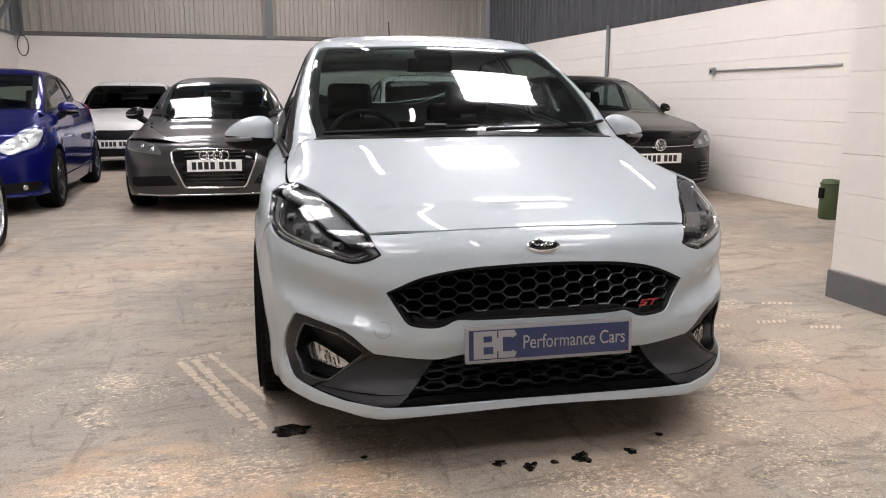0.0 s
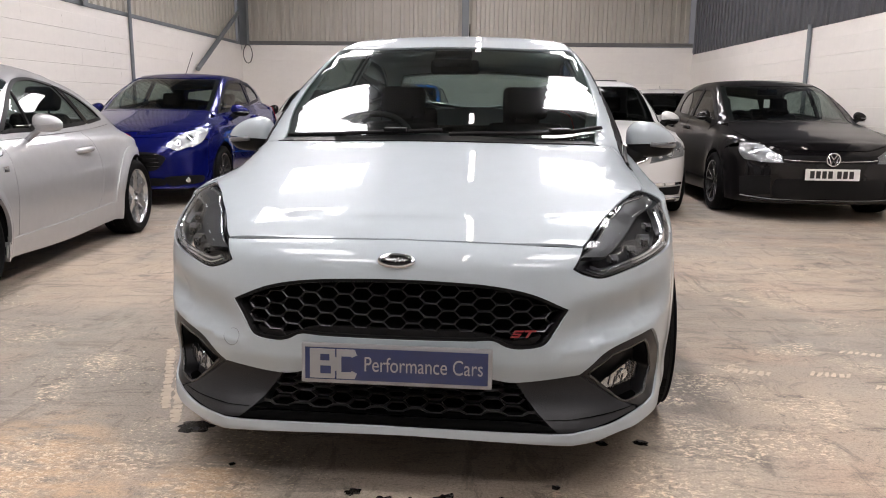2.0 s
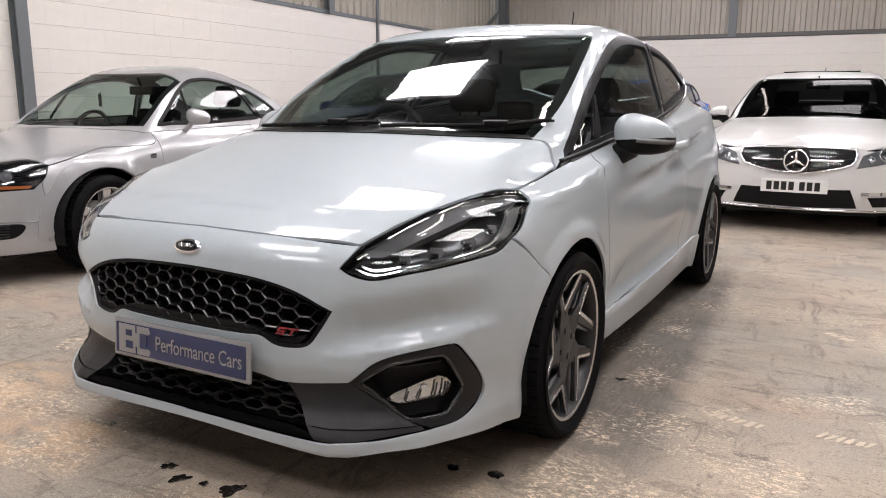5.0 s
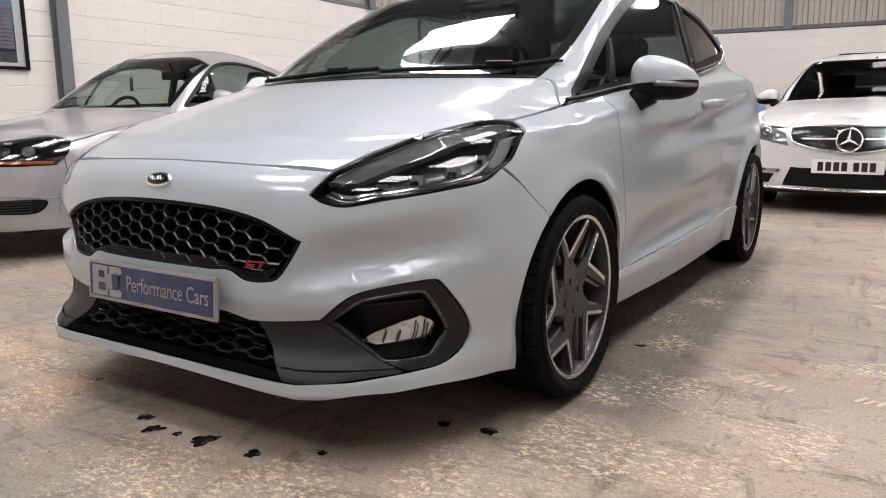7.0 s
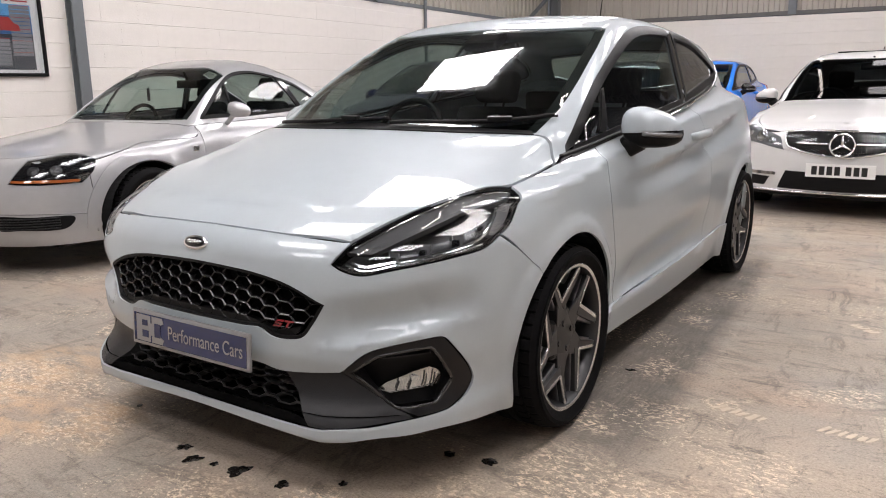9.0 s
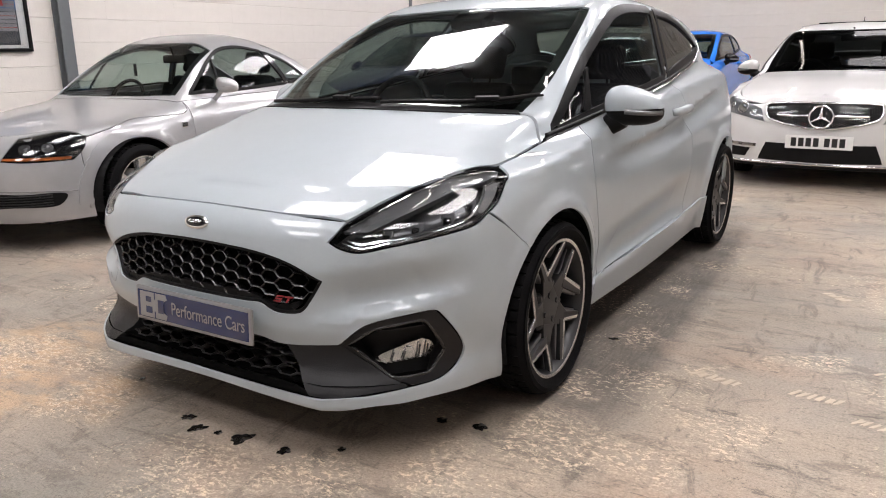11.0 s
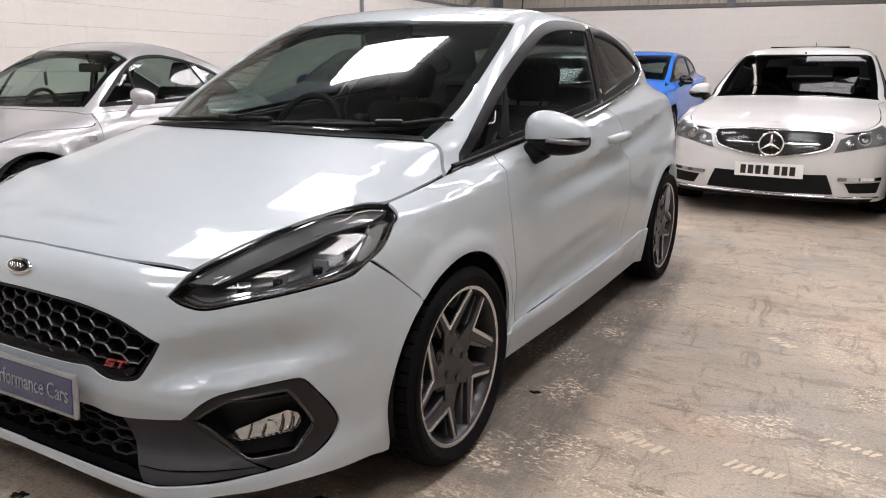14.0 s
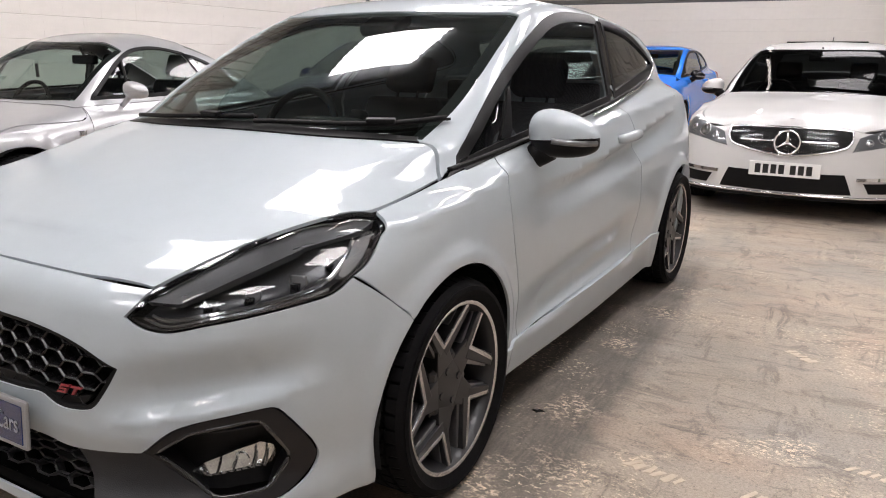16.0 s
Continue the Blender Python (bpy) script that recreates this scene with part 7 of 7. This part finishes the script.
        part("splitter", bead(S, "F", front_pts(S, [(-.79, .215), (-.55, .214), (0, .212), (.55, .214), (.79, .215)]), .011, .008), CHROME, car, "chrome lower bumper line", smooth=True)
        overlay(car, S, "splitter_lip", front_pts(S, [(0, .203), (.5, .205), (.76, .207), (.74, .178), (0, .172)]), BLACK, mid=True)
        roof_line = box(-.38, .38, 2.45, 3.0, 1.420, 1.436, .004)
        part("sunroof", roof_line, GLOSSBLACK, car, "dark glass sunroof")
    else:
        overlay(car, S, "grille", front_pts(S, [(0, .64), (.34, .635), (.36, .56), (.28, .50), (0, .49)]), BLACK, "black grille", mid=True)
        overlay(car, S, "lower_grille", front_pts(S, [(0, .36), (.72, .37), (.74, .25), (0, .235)]), BLACK, "black lower air intake", mid=True)
        part("splitter", bead(S, "F", front_pts(S, [(-.78, .215), (-.55, .205), (0, .20), (.55, .205), (.78, .215)]), .009, .008), CHROME, car, "chrome lower bumper line", smooth=True)
        number_plate(car, pose(0, -.03, .43))
    finish_side(car, S, body, (2.32, 3.2), .85, (.785, 1.62, .985), None if full else GLOSSBLACK, 1.05)
    overlay(car, S, "tail_lamp", [(.66, .74), (1.0, .78), (1.0, .94), (.68, .94)], REDLENS, chart="R", lift=.006)
    part("aerial", tube([(0, 3.2, 1.40), (0, 3.32, 1.50)], .004, 6), BLACK, car)
    return car


CLEAR_GLASS = glass_mat("clear_green_glass", (0.60, 0.69, 0.66), 0.5)
DARK_SCREEN = glass_mat("dark_windscreen_glass", (0.09, 0.10, 0.10), 0.14)
WHITE = paint("white_paint", (0.60, 0.60, 0.592), 0.05, 0.3, 0.02)
silver_coupe()
blue_hatch("hatchback_car", "deep blue three-door hatchback with dark twin-spoke alloys", paint("deep_blue_paint", (0.004, 0.007, 0.105), 0.35, 0.22, 0.04), pose(-3.88, 5.71, 0, 0, 0, 4.2))
grey_coupe()
black_hatch()
white_saloon("saloon_car", "white saloon with a chrome studded grille and dark glass", WHITE, pose(1.16, 5.62, 0, 0, 0, 0.0))
white_saloon("saloon_car", "white saloon with black mirrors behind the blue hatchback", WHITE, pose(-3.30, 10.6, 0, 0, 0, 3.2), False)
white_saloon("saloon_car", "white saloon parked deep in the hall beside the wall", WHITE, pose(3.35, 11.0, 0, 0, 0, 3.2), False)
blue_hatch("hatchback_car", "bright azure blue hatchback parked near the back wall", paint("azure_blue_paint", (0.010, 0.19, 0.74), 0.05, 0.25, 0.03), pose(-1.75, 10.2, 0, 0, 0, 0.0), GLOSSBLACK)
# small dried drips and tyre scuffs on the floor: x, y, radius, stretch / x, y, length, width, turn
STAINS = [(-.78, .41, .05, 1.3), (-.13, .02, .02, 1.4), (-.04, -.02, .024, 1.3), (.045, -.005, .015, 1),
          (.14, .005, .03, 1.5), (.32, .015, .02, 1.3), (.47, .115, .014, 1), (.77, .46, .026, 1.2),
          (.64, .44, .02, 1.2), (-.55, .15, .012, 1), (.88, 1.44, .015, 1.3)]
# tyre prints: start x, y, end x, y, width, blocks
SCUFFS = [(-1.25, 1.22, -.96, .55, .050, 17), (-1.19, 1.24, -.87, .43, .046, 20), (-1.13, 1.29, -.84, .66, .036, 16), (-1.26, 1.25, -1.08, 1.31, .040, 6),
          (1.26, 1.265, 1.445, 1.215, .075, 6), (1.61, 1.25, 1.78, 1.24, .070, 6), (1.82, 1.12, 1.98, 1.09, .070, 6), (1.86, 1.58, 2.04, 1.54, .060, 6), (1.58, 2.56, 1.69, 2.46, .060, 5)]


# ---- small things ----
def poster():
    """A framed colour print on the west wall: flat blocks of colour and bars of small print."""
    ob = thing("framed_poster", "black framed colour poster hung on the white block wall", "poster", HALL @ pose(WEST + 0.006, 2.60, 1.66, 0, 0, 90))
    w, h = 0.33, 0.36
    for x0, x1, z0, z1 in ((-w - 0.03, w + 0.03, h, h + 0.03), (-w - 0.03, w + 0.03, -h - 0.03, -h), (-w - 0.03, -w, -h, h), (w, w + 0.03, -h, h)):
        part("frame_bar", box(x0, x1, -0.03, 0.0, z0, z1, 0.003), BLACK, ob, "black frame bar")
    part("mount", box(-w, w, -0.010, 0.0, -h, h), mat("poster_mount", (0.75, 0.74, 0.72), 0.5), ob, "pale paper mount")
    blue, red, dark, sky, ash = [mat("print_" + n, c, 0.35, coat=0.3, var=0.25, scale=8) for n, c in (("blue", (0.02, 0.12, 0.30)), ("red", (0.42, 0.035, 0.03)), ("dark", (0.022, 0.028, 0.04)), ("sky", (0.10, 0.36, 0.66)), ("ash", (0.22, 0.22, 0.24)))]

    def print_block(name, x0, x1, z0, z1, material, layer=1):
        part(name, box(x0, x1, -0.0101 - 0.0015 * layer, -0.0101 - 0.0015 * (layer - 1) - 0.0001, z0, z1), material, ob)
    r = w - 0.075
    print_block("print_ground", -w + 0.02, r, -h + 0.03, h - 0.03, dark)
    print_block("print_sea", -w + 0.021, r - 0.001, -0.02, 0.14, blue, 2)
    print_block("print_sky", -w + 0.021, r - 0.001, 0.141, h - 0.031, sky, 2)
    print_block("print_corner", r - 0.26, r - 0.002, h - 0.12, h - 0.032, PLATE_WHITE, 3)
    mark = slab([(r - 0.215 + 0.022 * math.cos(a), -0.0162, h - 0.076 + 0.022 * math.sin(a)) for a in [2 * math.pi * k / 16 for k in range(16)]], (0, 0.0014, 0))
    part("print_mark", mark, red, ob)
    for k, (a, b) in enumerate(((-0.18, -0.04), (-0.18, -0.02))):
        print_block("print_title", r + a, r + b, h - 0.074 - 0.022 * k, h - 0.062 - 0.022 * k, red, 4)
    motor = slab([(x, -0.0150, z) for x, z in ((-0.24, 0.01), (-0.22, 0.055), (-0.13, 0.075), (-0.08, 0.125), (0.04, 0.13), (0.09, 0.075), (0.13, 0.06), (0.14, 0.01))], (0, 0.0012, 0))
    part("print_motor", motor, red, ob)
    for k in range(13):
        z = 0.20 - 0.034 * k
        print_block("print_line", 0.055, r - 0.012, z, z + 0.028, ash, 3)
        if k % 3 == 0:
            print_block("print_rule", 0.055, r - 0.012, z + 0.029, z + 0.033, red, 3)
    for c in (-0.29, -0.11):
        for k in range(7):
            z = -0.09 - 0.034 * k
            print_block("print_line", c, c + 0.14, z, z + 0.027, ash, 3)
        print_block("print_rule", c, c + 0.14, -0.06, -0.054, red, 3)
    part("glazing", box(-w, w, -0.020, -0.018, -h, h), LENS, ob).visible_shadow = False


poster()


def green_bin():
    ob = thing("gas_cylinder", "small green painted cylinder standing on the floor by the wall", "cylinder", pose(4.37, 4.22, 0))
    part("body", lathe([(0.0005, 0.0), (0.085, 0.0), (0.092, 0.012), (0.092, 0.33), (0.080, 0.375), (0.0005, 0.385)], 28, axis="Z"), BIN_GREEN, ob, smooth=True)
    part("rim", lathe([(0.092, 0.325), (0.098, 0.33), (0.098, 0.345), (0.092, 0.35)], 28, axis="Z"), BIN_GREEN, ob)
    part("bracket", box(-0.11, -0.085, -0.03, 0.03, 0.20, 0.30, 0.004), BLACK, ob)


green_bin()


def stain(x, y, r, stretch=1.0, turn=0.0, material=OIL, name="oil_stain", label="dark oily spot dried on the concrete floor", seed=0):
    """A flat patch with a ragged outline, 1.5 mm thick."""
    rnd = random.Random(seed)
    n = 26
    wob = [rnd.uniform(0.55, 1.25) for _ in range(n)]
    pts = []
    for k in range(n):
        a = 2 * math.pi * k / n
        rr = r * (wob[k] * 0.6 + wob[k - 1] * 0.4)
        pts.append((rr * math.cos(a) * stretch, rr * math.sin(a), 0.0016))
    ob = part(name, slab(pts, (0, 0, -0.0014)), material, None)
    ob.matrix_basis = pose(x, y, 0, 0, 0, turn)
    return tagged(ob, label, "stain", "floor stains")


for i, (x, y, r, s) in enumerate(STAINS):
    stain(x, y, r, s, 20 * i, seed=i)
def tyre_print(x0, y0, x1, y1, w, n, seed):
    """A row of worn tread blocks scraped onto the floor: each a thin ragged patch, slanted across the row."""
    rnd = random.Random(seed)
    d = Vector((x1 - x0, y1 - y0, 0))
    along, across, root = d.normalized(), Vector((-d.y, d.x, 0)).normalized(), None
    pitch = d.length / n
    for k in range(n):
        mid = along * (pitch * (k + 0.5) + rnd.uniform(-0.1, 0.1) * pitch) + across * rnd.uniform(-0.05, 0.05) * w
        half, reach, lean = pitch * (rnd.uniform(0.50, 0.66) if n > 12 else rnd.uniform(0.30, 0.46)), w * rnd.uniform(0.36, 0.50), rnd.uniform(0.0, 0.12) if n > 12 else rnd.uniform(0.1, 0.5)
        ring = []
        for q in range(14):
            a = 2 * math.pi * q / 14
            u, v = math.copysign(abs(math.cos(a)) ** 0.5, math.cos(a)), math.copysign(abs(math.sin(a)) ** 0.5, math.sin(a))
            f = rnd.uniform(0.62, 1.1)
            ring.append(mid + along * (u * half * f + v * reach * lean) + across * v * reach * f + Vector((0, 0, 0.0014)))
        bm = slab(ring, (0, 0, -0.0012))
        if root is None:
            root = part("tyre_scuff", bm, SCUFF, None)
            root.matrix_basis = pose(x0, y0, 0)
            tagged(root, "pale scraped tyre mark on the concrete floor", "floor mark", "tyre scuffs")
        else:
            part("tread_stroke", bm, SCUFF, root)


for i, row in enumerate(SCUFFS):
    tyre_print(*row, 50 + i)


# ---- small pieces of the walls ----
lay_blocks(wall_w, pose(WEST - 0.002, SOUTH, 0, 0, 0, 90), NORTH - SOUTH, RAIL_N, (10.6, 20.5))
lay_blocks(wall_e, pose(EAST + 0.002, NORTH, 0, 0, 0, -90), NORTH - SOUTH, RAIL_E, (4.0, 15.5))
lay_blocks(wall_n, pose(WEST, NORTH + 0.002, 0), EAST - WEST, RAIL_N, (0.0, 10.0))
lay_blocks(wall_p, pose(PIER + 0.002, 1.5, 0.16, 0, 0, -90), 0.8, 3.0, (0.0, 1.0))
